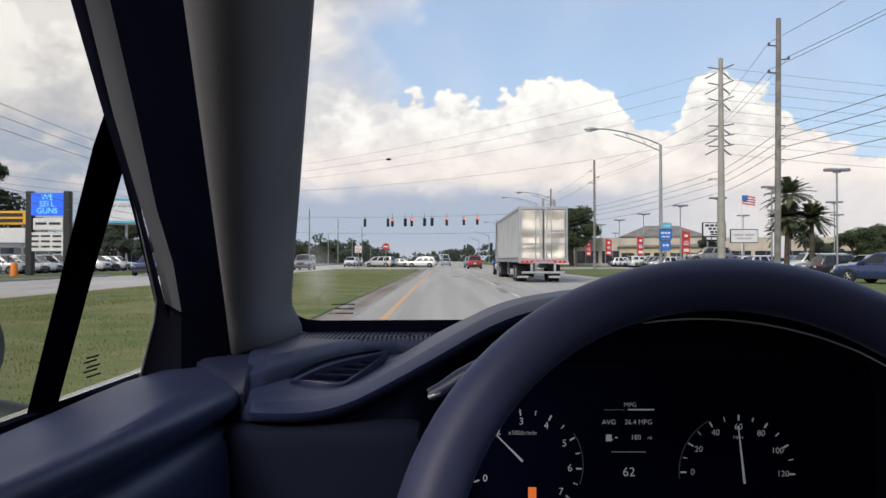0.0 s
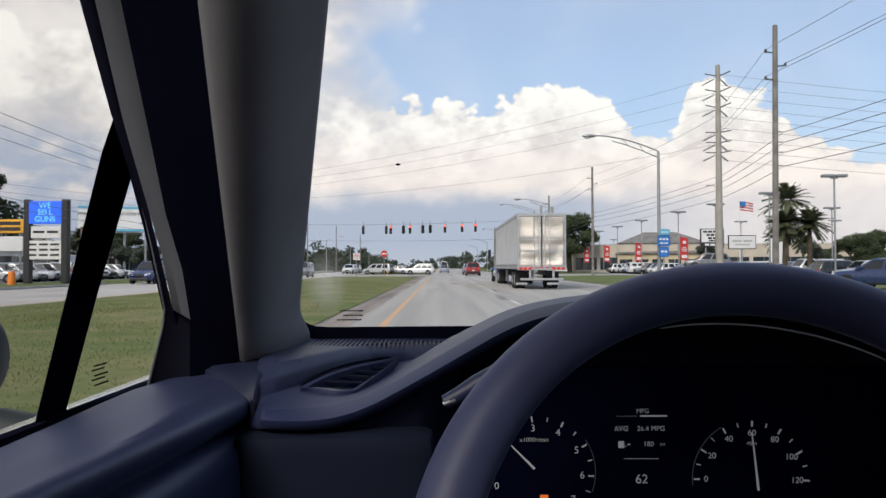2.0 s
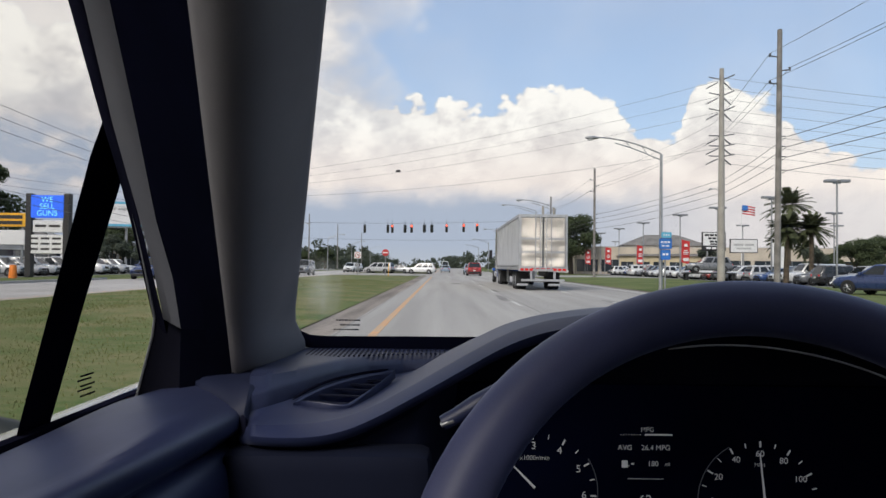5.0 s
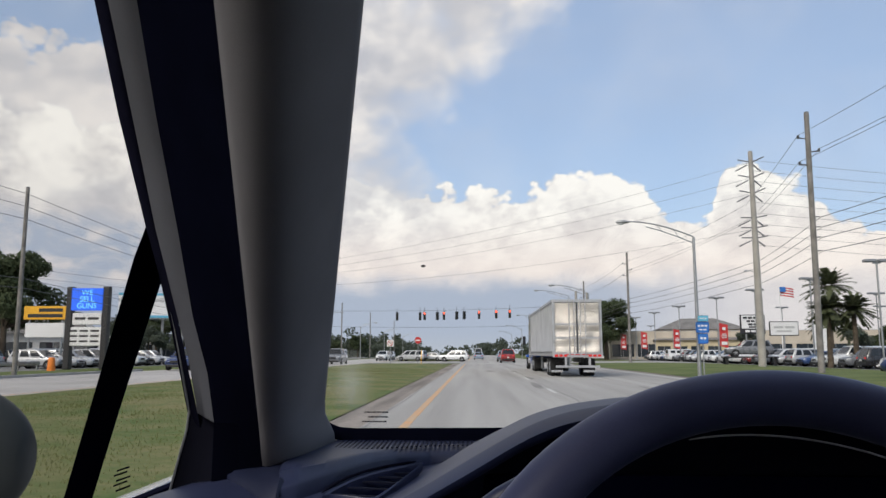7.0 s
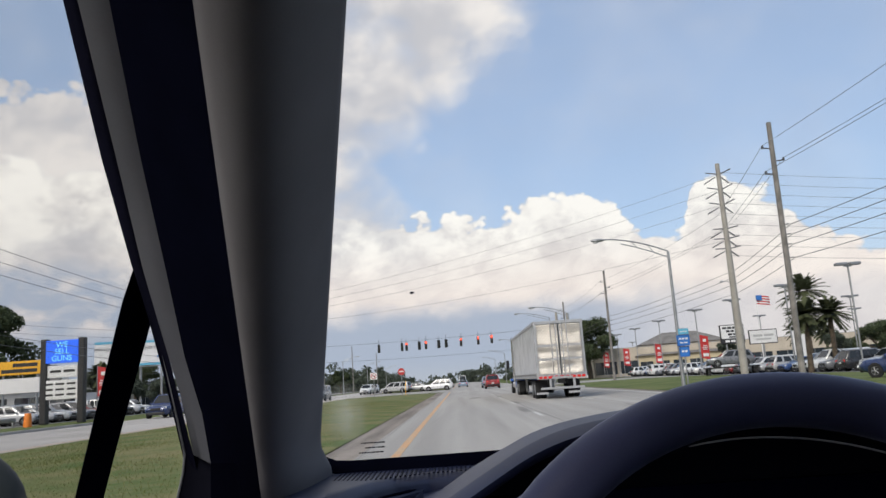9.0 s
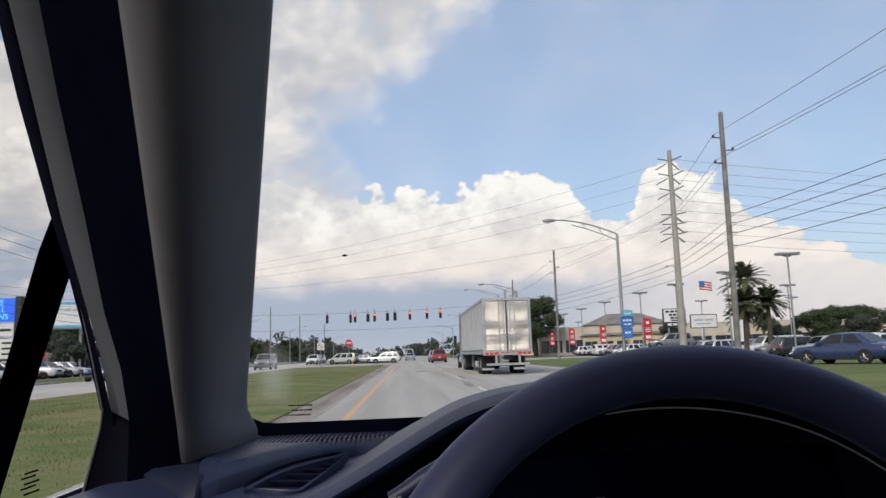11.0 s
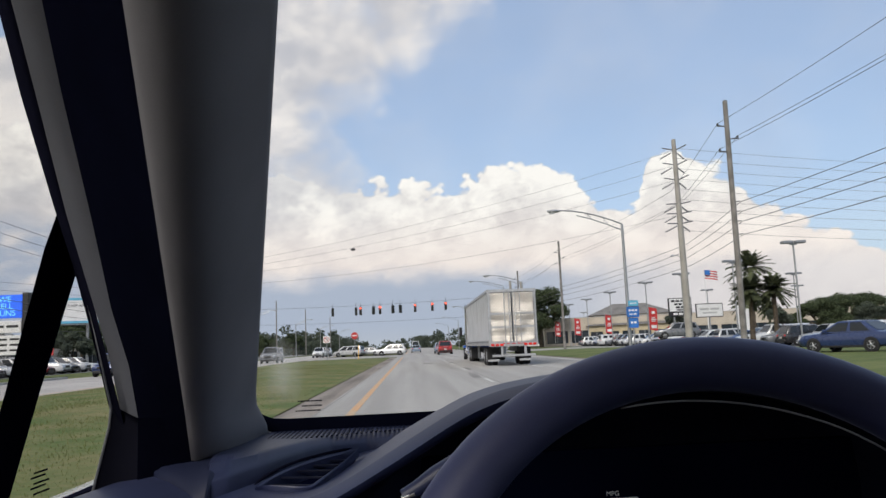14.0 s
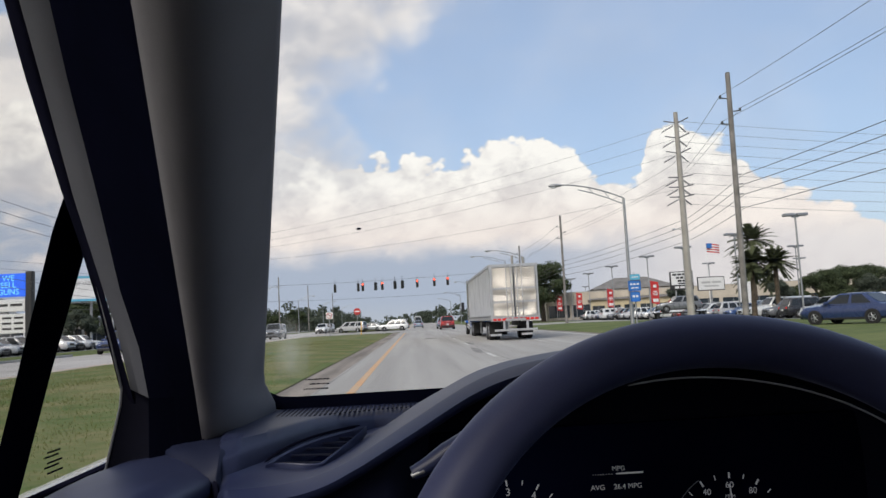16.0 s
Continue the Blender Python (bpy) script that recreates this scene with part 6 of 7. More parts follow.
put(make_car("sedan", "silver sedan turning at the junction", "car", "silver", L=4.6, W=1.8, H=1.44, belt=0.92, hood=0.88, shape="sedan"), -7.5, 127, 80)
put(make_car("sedan", "grey sedan queueing at the junction", "car", "grey", L=4.6, W=1.8, H=1.44, belt=0.92, hood=0.88, shape="sedan"), -16.3, 139, 178)
put(make_car("suv", "white sport utility car with dark trim crossing the junction", "car", "white", L=4.69, W=1.84, H=1.70, roof_rails=True), -3.4, 119, 84)
put(make_car("suv", "dark blue sport utility car on the opposite road", "car", "dark_blue", L=4.8, W=1.9, H=1.75), -22.5, 58.5, 178)
put(make_car("pickup", "dark pickup truck coming on the opposite road", "truck", "grey", L=5.5, W=1.95, H=1.85, belt=1.1, hood=1.12, shape="pickup"), -16.6, 90, 180)
put(make_car("suv", "silver sport utility car far down the opposite road", "car", "silver"), -17.0, 150, 180)
put(make_car("sedan", "pale sedan far down the opposite road", "car", "champagne", H=1.44, belt=0.92, hood=0.88, shape="sedan"), -20.4, 178, 180)
put(make_car("sedan", "blue sedan far ahead in the near lane", "car", "steel_blue", H=1.44, belt=0.92, hood=0.88, shape="sedan"), 0.6, 150, 0)
put(make_car("van", "white box van far ahead", "van", "white", L=6.0, W=2.2, H=2.7, belt=1.3, hood=1.2, shape="van"), 0.8, 215, 0)
put(make_car("sedan", "dark blue sedan waiting at the sales lot exit", "car", "dark_blue", L=4.7, W=1.82, H=1.46, belt=0.93, hood=0.9, shape="sedan"), 20.8, 35.0, 28, 0.13)

# rows of cars for sale
kinds = [make_car("parked_car", "parked %s %s in the sales lot" % (p.replace("_", " "), k), "car", p, group="cars for sale", **v) for p, k, v in (
    ("white", "sport utility car", dict()), ("silver", "sedan", dict(H=1.45, belt=0.92, hood=0.88, shape="sedan")), ("grey", "sport utility car", dict(L=4.8, H=1.74)),
    ("blue", "sedan", dict(H=1.45, belt=0.92, hood=0.88, shape="sedan")), ("white", "pickup", dict(L=5.6, W=1.96, H=1.88, belt=1.12, hood=1.12, shape="pickup")), ("black", "sport utility car", dict()),
    ("red", "sedan", dict(H=1.45, belt=0.92, hood=0.88, shape="sedan")), ("silver", "sport utility car", dict(L=4.5)))]
rng = random.Random(4)
spots = []
for k in range(30):
    spots.append((32.6 + rng.uniform(-0.2, 0.2), 52.0 + 2.95 * k + rng.uniform(-0.15, 0.15), 90 + rng.uniform(-3, 3) + (180 if k % 5 == 3 else 0)))
for k in range(18):
    spots.append((43.5 + rng.uniform(-0.3, 0.3), 66 + 3.1 * k, 270 + rng.uniform(-3, 3)))
for k in range(14):
    spots.append((-48.5 + rng.uniform(-0.3, 0.3), 46 + 3.2 * k, 90 + rng.uniform(-4, 4)))
for k in range(9):
    spots.append((-37.6 + rng.uniform(-0.2, 0.2), 63.5 + 2.9 * k, 270 + rng.uniform(-4, 4)))
order = [0, 1, 7, 5, 2, 4, 0, 3, 7, 1, 0, 2, 6, 4, 5, 7, 0, 1]
used = set()
for i, (x, y, a) in enumerate(spots):
    k = order[i % len(order)]
    m = pose(x, y, -0.012, 0, 0, a)
    if k not in used:
        used.add(k)
        kinds[k].matrix_basis = m
    else:
        copy_thing(kinds[k], m)
ramp = thing("display_ramp", "low dark display ramp carrying a raised car", "ramp", (28.0, 79.0, 0))
part("deck", rings([[(-1.2, -2.6, 0.75), (1.2, -2.6, 0.75), (1.2, -2.6, 0.9), (-1.2, -2.6, 0.9)], [(-1.2, 2.6, 0.75), (1.2, 2.6, 0.75), (1.2, 2.6, 0.9), (-1.2, 2.6, 0.9)]]), M["black"], ramp)
for x in (-1.0, 1.0):
    for y in (-2.3, 2.3):
        part("leg", box(x - 0.12, y - 0.12, -0.02, x + 0.12, y + 0.12, 0.75), M["black"], ramp)
ramp.rotation_euler = (0, 0, radians(80))
put(make_car("display_car", "grey sport utility car raised on a display ramp", "car", "grey", L=4.6), 28.0, 79.0, 80, 0.9)


cargo = thing("cargo_trailer", "white box cargo trailer parked in the car lot", "trailer", (-43.0, 90.5, 0), 62)
part("box_body", box(-2.6, -1.05, 0.55, 2.6, 1.05, 2.75, 0.06, segments=2), M["sign_white"], cargo, "white trailer box")
part("corner_trim", box(-2.62, -1.07, 0.5, 2.62, 1.07, 0.6, 0.02), M["steel"], cargo)
text_part("CABINETS", 0.55, M["sign_black"], cargo, (-0.2, -1.06, 1.95), name="lettering")
part("print_bar", box(-1.2, -1.065, 1.3, 0.9, -1.055, 1.45), M["sign_black"], cargo)
part("drawbar", tube([(2.6, 0, 0.55), (3.7, 0, 0.5)], 0.05, 6), M["black"], cargo)
part("jack_leg", tube([(3.5, 0, 0.55), (3.5, 0, -0.02)], 0.04, 6), M["black"], cargo)
for yy in (-0.95, 0.95):
    hubw = new("wheel")
    hubw.parent = cargo
    hubw.location = (-0.4, yy, 0.33)
    hubw.rotation_euler = (0, 0, radians(90))
    part("tyre", lathe([(0.2, -0.1), (0.32, -0.1), (0.33, 0), (0.32, 0.1), (0.2, 0.1)], 20, "X"), M["tyre"], hubw, smooth=True)
    part("rim", lathe([(0, -0.06), (0.2, -0.08), (0.2, 0.08), (0, 0.06)], 16, "X"), M["rim"], hubw)


# ---- the truck and its trailer ----
def dual_wheel(parent, x, y, r=0.50):
    for dx in (-0.16, 0.16):
        wheel_parts(parent, x + dx, y, r, 0.27)


TX, TY = 5.35, 40.0
trailer = thing("trailer", "ribbed aluminium box trailer with quilted steel rear doors", "trailer", (TX, TY, 0))
TW, TZ0, TZ1, TL = 1.30, 1.10, 4.08, 16.1
side = bmesh.new()
n = 88
prof = []
for k in range(n + 1):
    z = TZ0 + 0.28 + (TZ1 - 0.16 - TZ0 - 0.28) * k / n
    prof.append((0.0 if k % 2 == 0 else 0.014, z))
for s in (-1, 1):
    rib = rings([[(s * (TW - 0.03 + d), y, z) for d, z in prof] for y in (0.1, TL - 0.1)], closed=False, caps=False)
    part("ribbed_side", rib, M["trailer"], trailer, "ribbed aluminium side")
    part("bottom_rail", box(s * TW - 0.035, 0.05, TZ0, s * TW + 0.035, TL, TZ0 + 0.27, 0.012), M["frame_metal"], trailer, "riveted bottom rail")
    for k in range(38):
        part("rail_hole", box(s * (TW + 0.037) - 0.003, 0.5 + 0.41 * k, TZ0 + 0.17, s * (TW + 0.037) + 0.003, 0.68 + 0.41 * k, TZ0 + 0.23), M["black"], trailer) if s < 0 else None
    part("top_rail", box(s * TW - 0.035, 0.05, TZ1 - 0.16, s * TW + 0.035, TL, TZ1, 0.015), M["frame_metal"], trailer)
    part("corner_post", box(s * (TW - 0.055) - 0.055, -0.02, TZ0, s * (TW - 0.055) + 0.058, 0.12, TZ1 + 0.01, 0.015), M["frame_metal"], trailer)
part("roof", box(-TW, 0.1, TZ1 - 0.05, TW, TL, TZ1 - 0.01), M["frame_metal"], trailer)
part("floor", box(-TW, 0.1, TZ0 + 0.02, TW, TL, TZ0 + 0.12), M["frame_metal"], trailer)
part("front_wall", box(-TW, TL - 0.05, TZ0, TW, TL, TZ1), M["frame_metal"], trailer)
part("top_header", box(-TW + 0.1, -0.02, TZ1 - 0.16, TW - 0.1, 0.1, TZ1, 0.01), M["frame_metal"], trailer)
part("rear_sill", box(-TW, -0.05, TZ0 - 0.06, TW, 0.12, TZ0 + 0.16, 0.01), M["frame_metal"], trailer, "steel rear sill")


def quilt(x0, x1, z0, z1, cell):
    """A sheet pressed into diamonds, a little dented as a whole."""
    bm = bmesh.new()
    nx, nz = round((x1 - x0) / 0.035), round((z1 - z0) / 0.035)

    def tri(v):
        return abs((v / cell) % 1.0 - 0.5) * 2

    grid = []
    for j in range(nz + 1):
        z = z0 + (z1 - z0) * j / nz
        row = []
        for i in range(nx + 1):
            x = x0 + (x1 - x0) * i / nx
            dent = 0.06 * (noise.noise((x * 1.7, z * 1.4, 3.1)) - 0.3 * math.cos((z - z0) / (z1 - z0) * math.pi * 2))
            row.append(bm.verts.new((x, -0.026 * max(tri(x + z), tri(x - z)) + dent, z)))
        grid.append(row)
    for j in range(nz):
        for i in range(nx):
            bm.faces.new((grid[j][i], grid[j][i + 1], grid[j + 1][i + 1], grid[j + 1][i]))
    return bm


bands = [(TZ0 + 0.19, TZ0 + 0.90), (TZ0 + 1.02, TZ0 + 1.62), (TZ0 + 1.74, TZ1 - 0.19)]
for s in (-1, 1):
    xa, xb = (0.03, TW - 0.12) if s > 0 else (-TW + 0.12, -0.03)
    door = part("rear_door", box(xa, 0.035, TZ0 + 0.16, xb, 0.09, TZ1 - 0.17), M["frame_metal"], trailer, "rear door with quilted steel panels")
    for z0, z1 in bands:
        part("quilted_panel", quilt(xa + 0.03, xb - 0.03, z0, z1, 0.175), M["quilted"], door, "diamond-quilted polished steel", loc=(0, 0.012, 0))
    for z in (TZ0 + 0.96, TZ0 + 1.68):
        part("door_band", box(xa, -0.015, z - 0.05, xb, 0.035, z + 0.05, 0.008), M["frame_metal"], door)
    for dx in (0.16, 0.42):
        x = dx * s
        part("lock_rod", tube([(x, -0.045, TZ0 + 0.02), (x, -0.045, TZ1 - 0.06)], 0.022, 8), M["chrome"], door, "upright lock rod")
        for z in (TZ0 + 0.08, TZ1 - 0.1, TZ0 + 1.3):
            part("rod_bracket", box(x - 0.05, -0.06, z - 0.05, x + 0.05, 0.03, z + 0.05, 0.008), M["frame_metal"], door)
    part("hinge", box(s * (TW - 0.13) - 0.05, -0.03, TZ1 - 0.5, s * (TW - 0.13) + 0.05, 0.03, TZ1 - 0.4, 0.008), M["frame_metal"], door)
    for k in range(3):
        part("tail_light", box(s * (TW - 0.18 - 0.24 * k) - 0.09, -0.08, TZ0 - 0.03, s * (TW - 0.18 - 0.24 * k) + 0.09, -0.045, TZ0 + 0.09, 0.01), M["tail"], trailer, "red tail light")
    part("bumper_upright", box(s * 0.62 - 0.06, 0.0, 0.52, s * 0.62 + 0.06, 0.1, TZ0, 0.01), M["frame_metal"], trailer)
    part("mud_flap", box(s * 0.88 - 0.32, 2.0, 0.22, s * 0.88 + 0.32, 2.02, 0.95), M["tyre"], trailer, "black mud flap")
    part("flap_trim", box(s * 0.88 - 0.32, 1.98, 0.22, s * 0.88 + 0.32, 1.997, 0.34), M["chrome"], trailer)
    for y in (2.7, 3.95):
        dual_wheel(trailer, s * 0.92, y)
part("underride_bar", box(-1.15, -0.02, 0.50, 1.15, 0.08, 0.62, 0.015), M["frame_metal"], trailer, "steel underride bar")
part("red_stripe", box(-0.6, -0.056, TZ0 + 0.06, 0.6, -0.052, TZ0 + 0.11), M["sign_red"], trailer)
part("axle", tube([(-0.9, 2.7, 0.5), (0.9, 2.7, 0.5)], 0.07, 8), M["black"], trailer)
part("axle", tube([(-0.9, 3.95, 0.5), (0.9, 3.95, 0.5)], 0.07, 8), M["black"], trailer)
part("frame_rail", box(-0.55, 1.8, 0.75, -0.40, 5.0, 1.1), M["black"], trailer)
part("frame_rail", box(0.40, 1.8, 0.75, 0.55, 5.0, 1.1), M["black"], trailer)
part("landing_leg", box(-0.95, 11.2, 0.25, -0.82, 11.35, 1.1), M["steel"], trailer)
part("landing_leg", box(0.82, 11.2, 0.25, 0.95, 11.35, 1.1), M["steel"], trailer)

cab = thing("truck_cab", "blue and chrome semi-truck cab pulling the trailer", "truck", (TX, TY + TL, 0))
part("chassis", box(-0.45, -2.6, 0.6, 0.45, 6.2, 0.95, 0.03), M["black"], cab)
part("sleeper", box(-1.2, 1.0, 1.1, 1.2, 3.4, 3.75, 0.15, segments=3), M["frame_metal"], cab, "pale metal sleeper", smooth=True)
part("cabin", box(-1.1, 3.3, 1.0, 1.1, 5.0, 2.85, 0.14, segments=3), M["blue_cab"], cab, smooth=True)
part("bonnet", box(-0.9, 4.9, 0.85, 0.9, 7.0, 2.0, 0.14, segments=3), M["blue_cab"], cab, smooth=True)
part("windscreen", quad((-0.95, 5.02, 2.05), (0.95, 5.02, 2.05), (0.9, 5.015, 2.7), (-0.9, 5.015, 2.7)), M["car_glass"], cab)
for s in (-1, 1):
    part("exhaust_stack", tube([(s * 1.28, 0.8, 0.9), (s * 1.28, 0.8, 3.95), (s * 1.28, 0.62, 4.15)], 0.075, 12), M["chrome"], cab, "chrome exhaust stack", smooth=True)
    part("fuel_tank", lathe([(0, 0), (0.30, 0.02), (0.33, 0.08), (0.33, 1.6), (0.30, 1.66), (0, 1.68)], 18, "Y", centre=(s * 0.98, 1.3, 0.72)), M["chrome"], cab, "chrome fuel tank", smooth=True)
    part("side_mirror", box(s * 1.45 - 0.12, 4.6, 1.9, s * 1.45 + 0.12, 4.75, 2.6, 0.04), M["black"], cab)
    part("mirror_arm", tube([(s * 1.08, 4.7, 2.3), (s * 1.4, 4.68, 2.3)], 0.02, 6), M["chrome"], cab)
    part("fender", box(s * 0.95 - 0.3, 5.4, 0.95, s * 0.95 + 0.28, 6.6, 1.15, 0.06, segments=2), M["blue_cab"], cab)
    part("mud_flap", box(s * 0.88 - 0.32, -2.55, 0.22, s * 0.88 + 0.32, -2.52, 0.95), M["tyre"], cab)
    part("storage_box", box(s * 0.95 - 0.25, 0.0, 0.45, s * 0.95 + 0.25, 0.75, 0.95, 0.03), M["blue_cab"], cab)
    for y in (-1.8, -0.55):
        dual_wheel(cab, s * 0.92, y)
    wheel_parts(cab, s * 1.05, 6.0, 0.5, 0.28)


# ---- trees ----
def leaf_cloud(name, centres, radii, per, size, material, parent, seed, flat=0.75):
    """Many small leaf blades in clumps."""
    rng = np.random.default_rng(seed)
    C, R = np.asarray(centres, float), np.asarray(radii, float)
    n = len(C) * per
    idx = np.repeat(np.arange(len(C)), per)
    d = rng.normal(size=(n, 3))
    d /= np.linalg.norm(d, axis=1)[:, None]
    rad = R[idx] * rng.random(n) ** 0.4
    p = C[idx] + d * rad[:, None] * np.array([1, 1, flat])
    nrm = d + 0.7 * rng.normal(size=(n, 3))
    nrm /= np.linalg.norm(nrm, axis=1)[:, None]
    t = np.cross(nrm, rng.normal(size=(n, 3)))
    t /= np.linalg.norm(t, axis=1)[:, None] + 1e-9
    b = np.cross(nrm, t)
    s = size * rng.uniform(0.6, 1.5, n)
    v = np.empty((n, 4, 3))
    v[:, 0] = p - t * s[:, None]
    v[:, 1] = p - b * s[:, None] * 0.55
    v[:, 2] = p + t * s[:, None]
    v[:, 3] = p + b * s[:, None] * 0.55
    me = bpy.data.meshes.new(name)
    me.from_pydata(v.reshape(-1, 3).tolist(), [], np.arange(n * 4).reshape(-1, 4).tolist())
    me.materials.append(material)
    ob = new(name, me)
    ob.parent = parent
    return ob


def broad_tree(label, h, spread, seed, material="leaf", per=420, clumps=26, size=0.16, trunk=0.3):
    rng = random.Random(seed)
    t = thing("tree", label, "tree", group="roadside trees")
    limbs = bmesh.new()
    tube([(0, 0, -0.2), (0.05, 0, h * 0.18), (0.0, 0.1, h * 0.4)], [trunk * 1.25, trunk, trunk * 0.7], 10, bm=limbs)
    cs, rs = [], []
    for k in range(clumps):
        a = rng.uniform(0, 2 * math.pi)
        u = rng.random()
        rr = spread * math.sqrt(rng.random()) * (0.95 - 0.45 * u * u)
        z = h * (0.36 + 0.56 * u)
        c = (rr * math.cos(a), rr * math.sin(a), z)
        cs.append(c)
        rs.append(spread * rng.uniform(0.20, 0.36))
        if k % 3 == 0:
            tube([(0, 0.05, h * 0.3), (c[0] * 0.5, c[1] * 0.5, h * 0.3 + (z - h * 0.3) * 0.6), (c[0] * 0.92, c[1] * 0.92, z)], [trunk * 0.45, trunk * 0.25, 0.03], 6, bm=limbs)
    part("trunk", limbs, M["bark"], t, "dark trunk with spreading limbs", smooth=True)
    leaf_cloud("crown", cs, rs, per, size, M[material], t, seed)
    return t


def palm(label, h, seed, crown=2.3, fronds=34, fan=False):
    rng = random.Random(seed)
    t = thing("palm_tree", label, "palm tree", group="palms")
    part("trunk", tube([(0, 0, -0.2), (0.05, 0, h * 0.5), (0.1, 0, h)], [0.27, 0.2, 0.19], 10), M["bark"], t, smooth=True)
    leaf = bmesh.new()
    for k in range(fronds):
        a = 2.4 * k + rng.uniform(-0.2, 0.2)
        up = rng.uniform(-0.9, 1.45) if fan else rng.uniform(-0.45, 1.35)
        d = Vector((math.cos(a) * math.cos(up), math.sin(a) * math.cos(up), math.sin(up)))
        side = Vector((-math.sin(a), math.cos(a), 0))
        L = crown * rng.uniform(0.8, 1.1)
        spine = [Vector((0.1, 0, h)) + d * (L * q) + Vector((0, 0, -0.30 * L * q * q)) for q in (0.08, 0.3, 0.5, 0.7, 0.85, 1.0)]
        for i, (p, q) in enumerate(zip(spine, spine[1:])):
            for m in range(7):
                o = p.lerp(q, m / 7)
                ln = (0.5 if not fan else 0.42) * (1 - 0.09 * i) * crown / 2.3
                for s in (-1, 1):
                    tip = o + side * s * ln + (q - p).normalized() * ln * 0.55 + Vector((0, 0, -0.22 * ln + rng.uniform(-0.05, 0.05)))
                    leaf.faces.new([leaf.verts.new(v) for v in (o, o + (q - p).normalized() * 0.10, tip)])
    part("crown", leaf, M["frond"], t, "drooping green fronds")
    return t


oak = broad_tree("broad dark oak with a rounded crown past the junction", 11.5, 6.6, 3, per=620, clumps=34, size=0.2, trunk=0.42)
oak.matrix_basis = pose(26.0, 152, 0)
small = broad_tree("small dark green tree among the parked cars", 4.6, 2.6, 8, "leaf_hazed", per=260, clumps=18, size=0.13, trunk=0.14)
small.matrix_basis = pose(40, 112, 0)
tall = broad_tree("tall green roadside tree behind the car lot", 12.5, 5.2, 21, "leaf", per=520, clumps=32, size=0.2, trunk=0.32)
tall.matrix_basis = pose(-47.5, 74, 0, 0, 0, 30)
for x, y, s, a in ((-33, 175, 0.42, 70), (-38, 190, 0.5, 150), (-44, 205, 0.55, 20), (-40, 182, 0.45, 200), (-60, 140, 0.85, 100), (-70, 128, 0.8, 10), (-78, 138, 0.9, 60), (-90, 130, 0.95, 300), (-68, 152, 0.9, 250), (-86, 90, 0.8, 33), (-36, 230, 0.6, 90)):
    copy_thing(tall, pose(x, y, 0, 0, 0, a)).scale = (s, s, s * 0.9)
for x, y, s, a in ((33, 215, 0.8, 40), (28, 260, 0.9, 90), (60, 190, 0.7, 140), (76, 176, 0.6, 10), (92, 168, 0.65, 60), (30, 175, 0.55, 30), (64, 116, 0.62, 80), (72, 122, 0.7, 130), (81, 128, 0.72, 220), (90, 126, 0.7, 10)):
    copy_thing(oak, pose(x, y, 0, 0, 0, a)).scale = (s, s, s * 0.85)
for x, y, s, a in ((52, 104, 1.0, 40), (70, 112, 1.1, 80), (80, 118, 1.3, 10), (62, 92, 0.8, 200), (-40, 91, 1.0, 30), (-44, 93, 1.2, 120), (-50, 94, 1.1, 70), (-36, 92, 0.9, 220)):
    copy_thing(small, pose(x, y, 0, 0, 0, a)).scale = (s, s, s)
p1 = palm("cabbage palm with a dense crown by the sales lot", 5.0, 5, 1.9, 95, True)
p1.matrix_basis = pose(30.2, 66.0, 0)
copy_thing(p1, pose(32.2, 65.5, 0, 0, 0, 70))
copy_thing(p1, pose(45, 101, 0, 0, 0, 20))
p2 = palm("tall feather palm beside the sales lot", 8.6, 9, 3.0, 40)
p2.matrix_basis = pose(38.7, 84, 0)
copy_thing(p2, pose(-60, 94, 0, 0, 0, 120))
copy_thing(p1, pose(-44, 92, 0, 0, 0, 40))
copy_thing(p1, pose(58, 120, 0, 0, 0, 150))

# far woods along the horizon
rngn = np.random.default_rng(7)
cs, rs = [], []
for k in range(620):
    x = rngn.uniform(-420, 420)
    y = 430 + 0.12 * abs(x) + rngn.uniform(-30, 60)
    if -26 < x < 12:
        y += 60
    hgt = 5.0 + 4.0 * noise.noise((x * 0.02, 0, 0)) + rngn.uniform(-1.5, 3.0)
    for z in np.arange(1.2, max(2.5, hgt), 2.4):
        cs.append((x + rngn.uniform(-2, 2), y, z))
        rs.append(rngn.uniform(1.8, 3.6))
tagged(leaf_cloud("far_woods", cs, rs, 46, 0.75, M["leaf_hazed"], None, 17), "distant dark tree line along the horizon", "trees", kind="stuff")
cs, rs = [], []
for k in range(150):
    y = rngn.uniform(225, 420)
    x = -30 - rngn.uniform(0, 26) if k % 2 else 24 + rngn.uniform(0, 40)
    for z in np.arange(1.0, rngn.uniform(4, 9), 2.2):
        cs.append((x + rngn.uniform(-2, 2), y, z))
        rs.append(rngn.uniform(1.4, 2.6))
tagged(leaf_cloud("roadside_woods", cs, rs, 70, 0.5, M["leaf_hazed"], None, 18), "dark scrub and trees along the far road", "trees", kind="stuff")


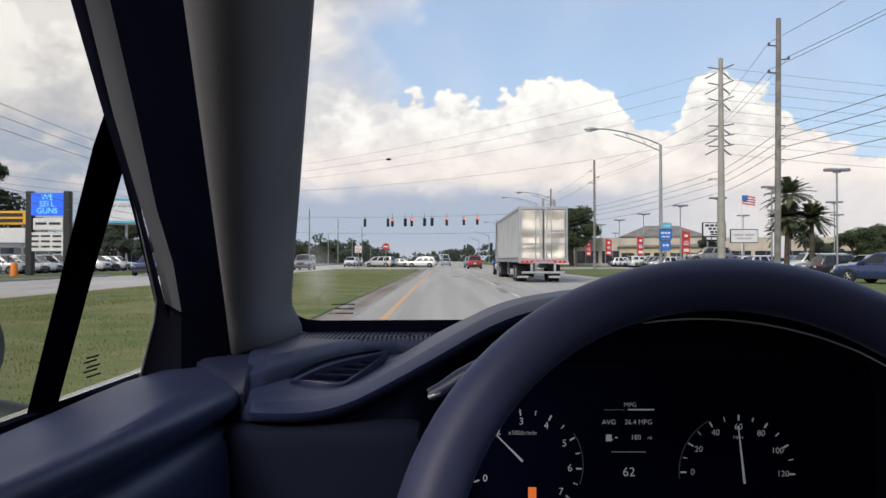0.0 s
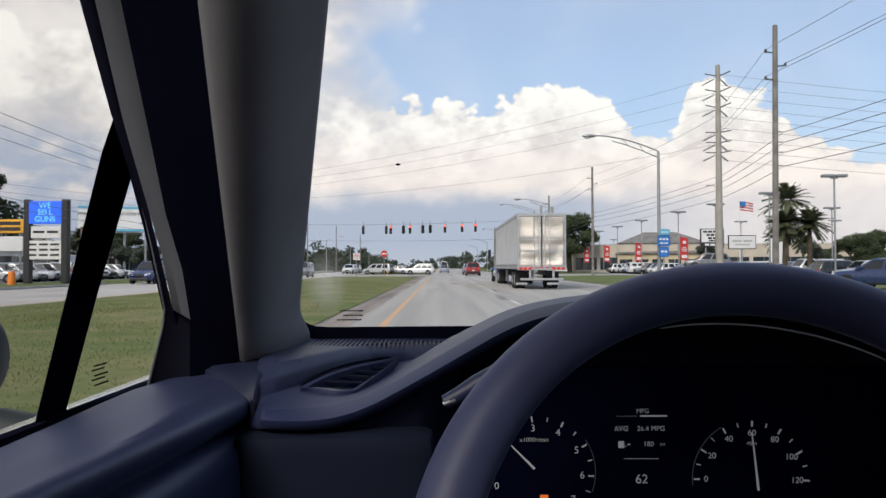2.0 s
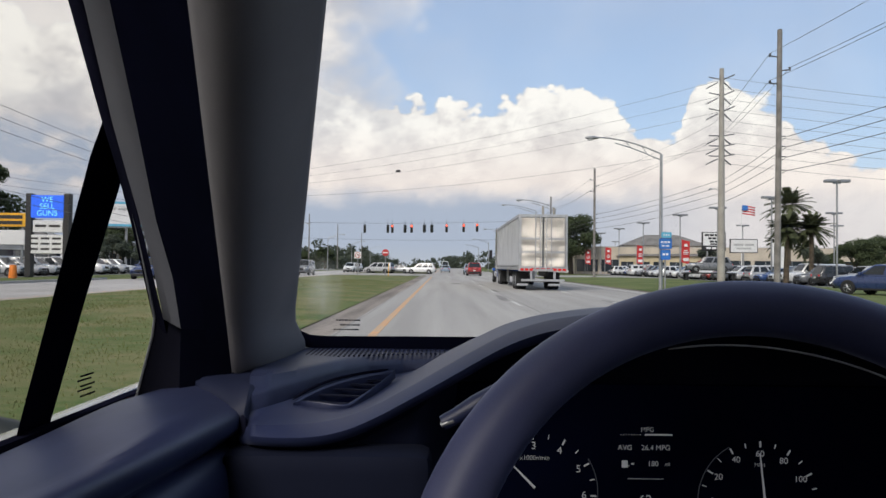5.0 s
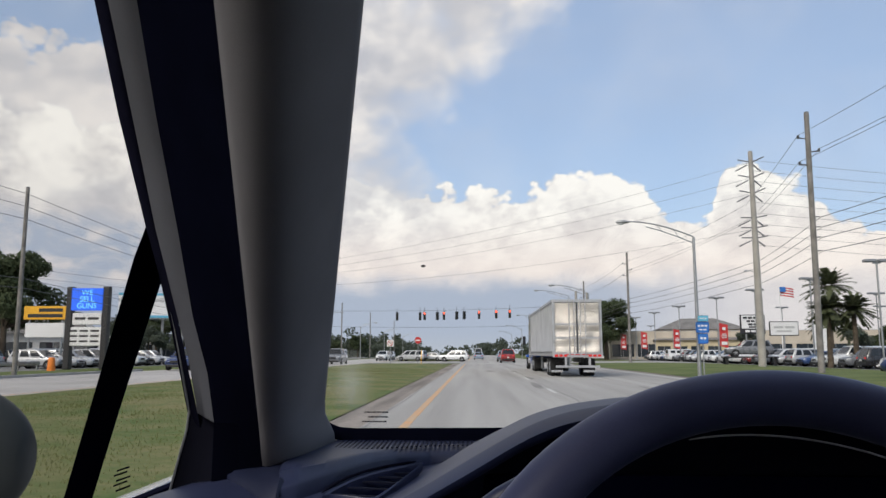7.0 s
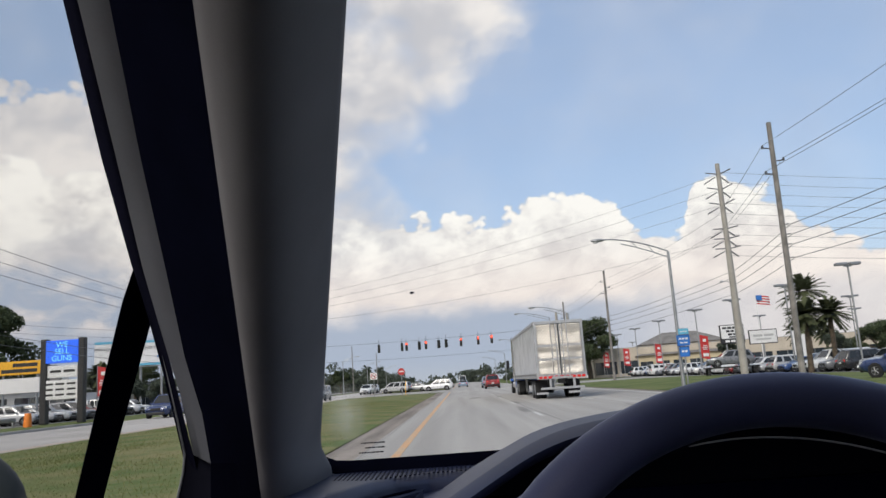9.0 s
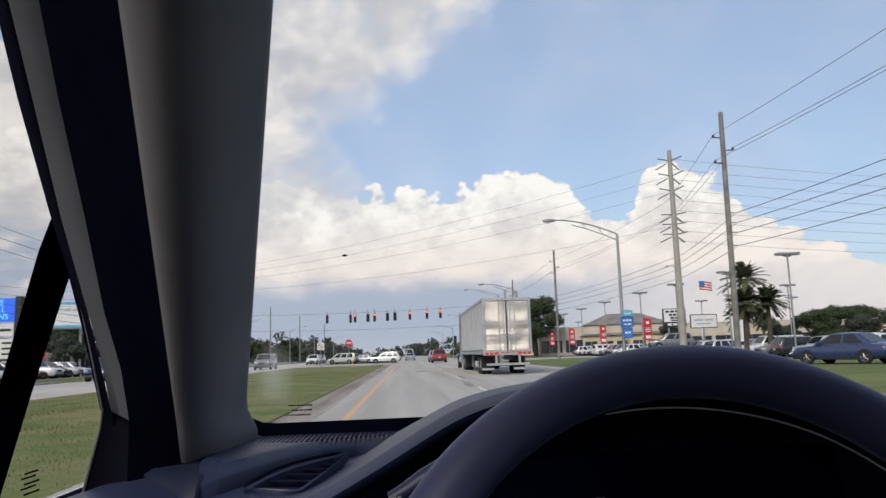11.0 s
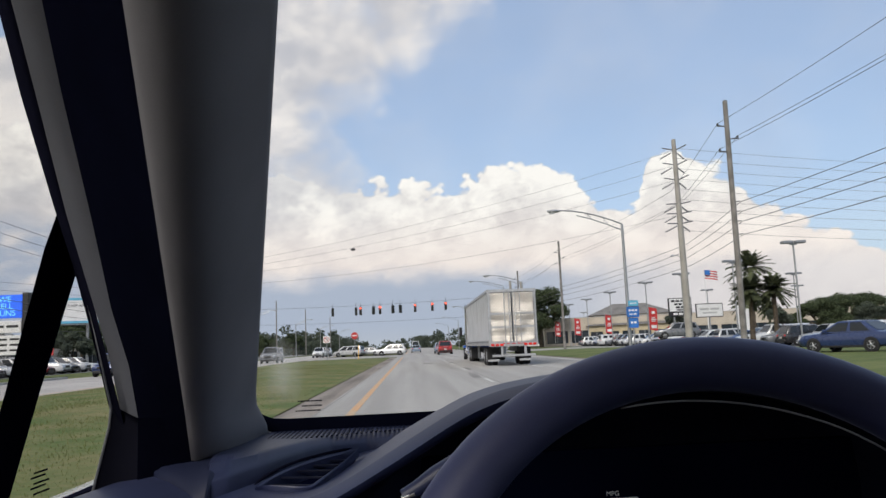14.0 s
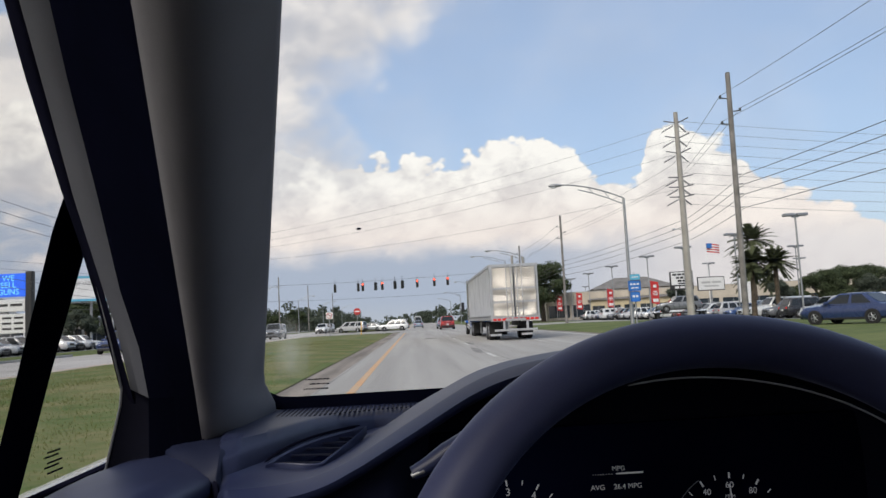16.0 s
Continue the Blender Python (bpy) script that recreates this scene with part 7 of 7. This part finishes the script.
# ---- buildings ----
def shop(name, label, x, y, turn, w, d, h, wall, band_mat=None, bays=6, sill=0.5, head=3.0, roof="flat", door_bay=2):
    """A low building with its front towards -y; windows stand in real openings of the front wall."""
    b = thing(name, label, "building", (x, y, 0), turn)
    t = 0.3
    bw = w / bays
    fr = bmesh.new()
    box(-w / 2, 0, -0.1, w / 2, t, sill, bm=fr)
    box(-w / 2, 0, head, w / 2, t, h, bm=fr)
    for k in range(bays + 1):
        xc = -w / 2 + k * bw
        box(max(-w / 2, xc - 0.35), 0, sill, min(w / 2, xc + 0.35), t, head, bm=fr)
    part("front_wall", fr, M[wall], b)
    part("side_wall", box(-w / 2, t, -0.1, -w / 2 + t, d, h), M[wall], b)
    part("side_wall", box(w / 2 - t, t, -0.1, w / 2, d, h), M[wall], b)
    part("back_wall", box(-w / 2 + t, d - t, -0.1, w / 2 - t, d, h), M[wall], b)
    for k in range(bays):
        xc = -w / 2 + (k + 0.5) * bw
        win = part("window", box(xc - bw / 2 + 0.36, 0.14, sill, xc + bw / 2 - 0.36, 0.18, head), M["shop_glass"], b)
        part("mullion", box(xc - 0.04, 0.10, sill, xc + 0.04, 0.14, head), M["steel"], win)
    if roof == "flat":
        part("roof", box(-w / 2 + t, t, h - 0.35, w / 2 - t, d - t, h - 0.2), M["roof_grey"], b)
        part("parapet_cap", box(-w / 2 - 0.05, -0.05, h, w / 2 + 0.05, t + 0.05, h + 0.08), M["wall_grey"], b)
    else:
        rf = bmesh.new()
        o = 0.6
        rings([[(-w / 2 - o, -o, h), (w / 2 + o, -o, h), (w / 2 + o, d + o, h), (-w / 2 - o, d + o, h)], [(-w / 2 + d * 0.45, d * 0.48, h + d * 0.22), (w / 2 - d * 0.45, d * 0.48, h + d * 0.22), (w / 2 - d * 0.45, d * 0.52, h + d * 0.22), (-w / 2 + d * 0.45, d * 0.52, h + d * 0.22)]], bm=rf)
        part("roof", rf, M["roof_grey"], b)
    if band_mat:
        part("fascia_band", box(-w / 2 - 0.04, -0.06, head + 0.15, w / 2 + 0.04, -0.004, head + 0.62), M[band_mat], b)
    return b


shop("dealership", "white flat-roofed car dealership with a red band", -66, 88, 62, 44, 18, 6.2, "wall_white", "roof_red", 9, 0.3, 3.2)
shop("shop_building", "white flat-roofed shop behind the car lot", -66, 142, 20, 26, 12, 5.0, "wall_grey", None, 6)
shop("low_shop", "pale hipped-roof shop behind the car lot", -52, 84, 40, 18, 9, 3.6, "wall_white", None, 5, roof="hip", head=2.6)
shop("shopping_plaza", "long beige shopping plaza across the sales lot", 62, 150, -8, 70, 16, 5.6, "wall_beige", None, 14)
shop("plaza_wing", "white and red fronted plaza wing", 110, 132, -14, 44, 14, 5.0, "wall_white", "roof_red", 9)
shop("store_block", "beige hipped-roof store behind the parked cars", 50, 168, -6, 18, 12, 6.4, "wall_beige", None, 4, roof="hip")
shop("corner_shop", "pale yellow corner shop under the oak", 44, 152, -10, 16, 9, 3.8, "wall_yellow", None, 5, roof="hip", head=2.6)
shop("roadside_shop", "white roadside shop far along the verge", 33, 205, -10, 20, 10, 5.0, "wall_white", "roof_red", 5)
shop("roadside_shop", "beige roadside shop far along the verge", 34, 250, -10, 22, 10, 5.5, "wall_beige", None, 5)
rail = thing("guard_rail", "low galvanised guard rail at the car lot", "guard rail", (-33.5, 42, 0))
part("beam", band([(0, 0, 0.55), (0, 15, 0.55)], 0.15, 0.03, (0, 0, 1), 10), M["steel"], rail)
for k in range(7):
    part("post", box(-0.1, 0.3 + 2.4 * k, -0.1, -0.03, 0.42 + 2.4 * k, 0.6), M["steel"], rail)
barrel = thing("traffic_barrel", "orange traffic barrel beside the guard rail", "barrel", (-32.0, 56.0, 0))
part("drum", lathe([(0, 1.0), (0.2, 1.0), (0.24, 0.9), (0.27, 0.4), (0.3, 0.0), (0, 0)], 16), M["orange"], barrel, smooth=True)
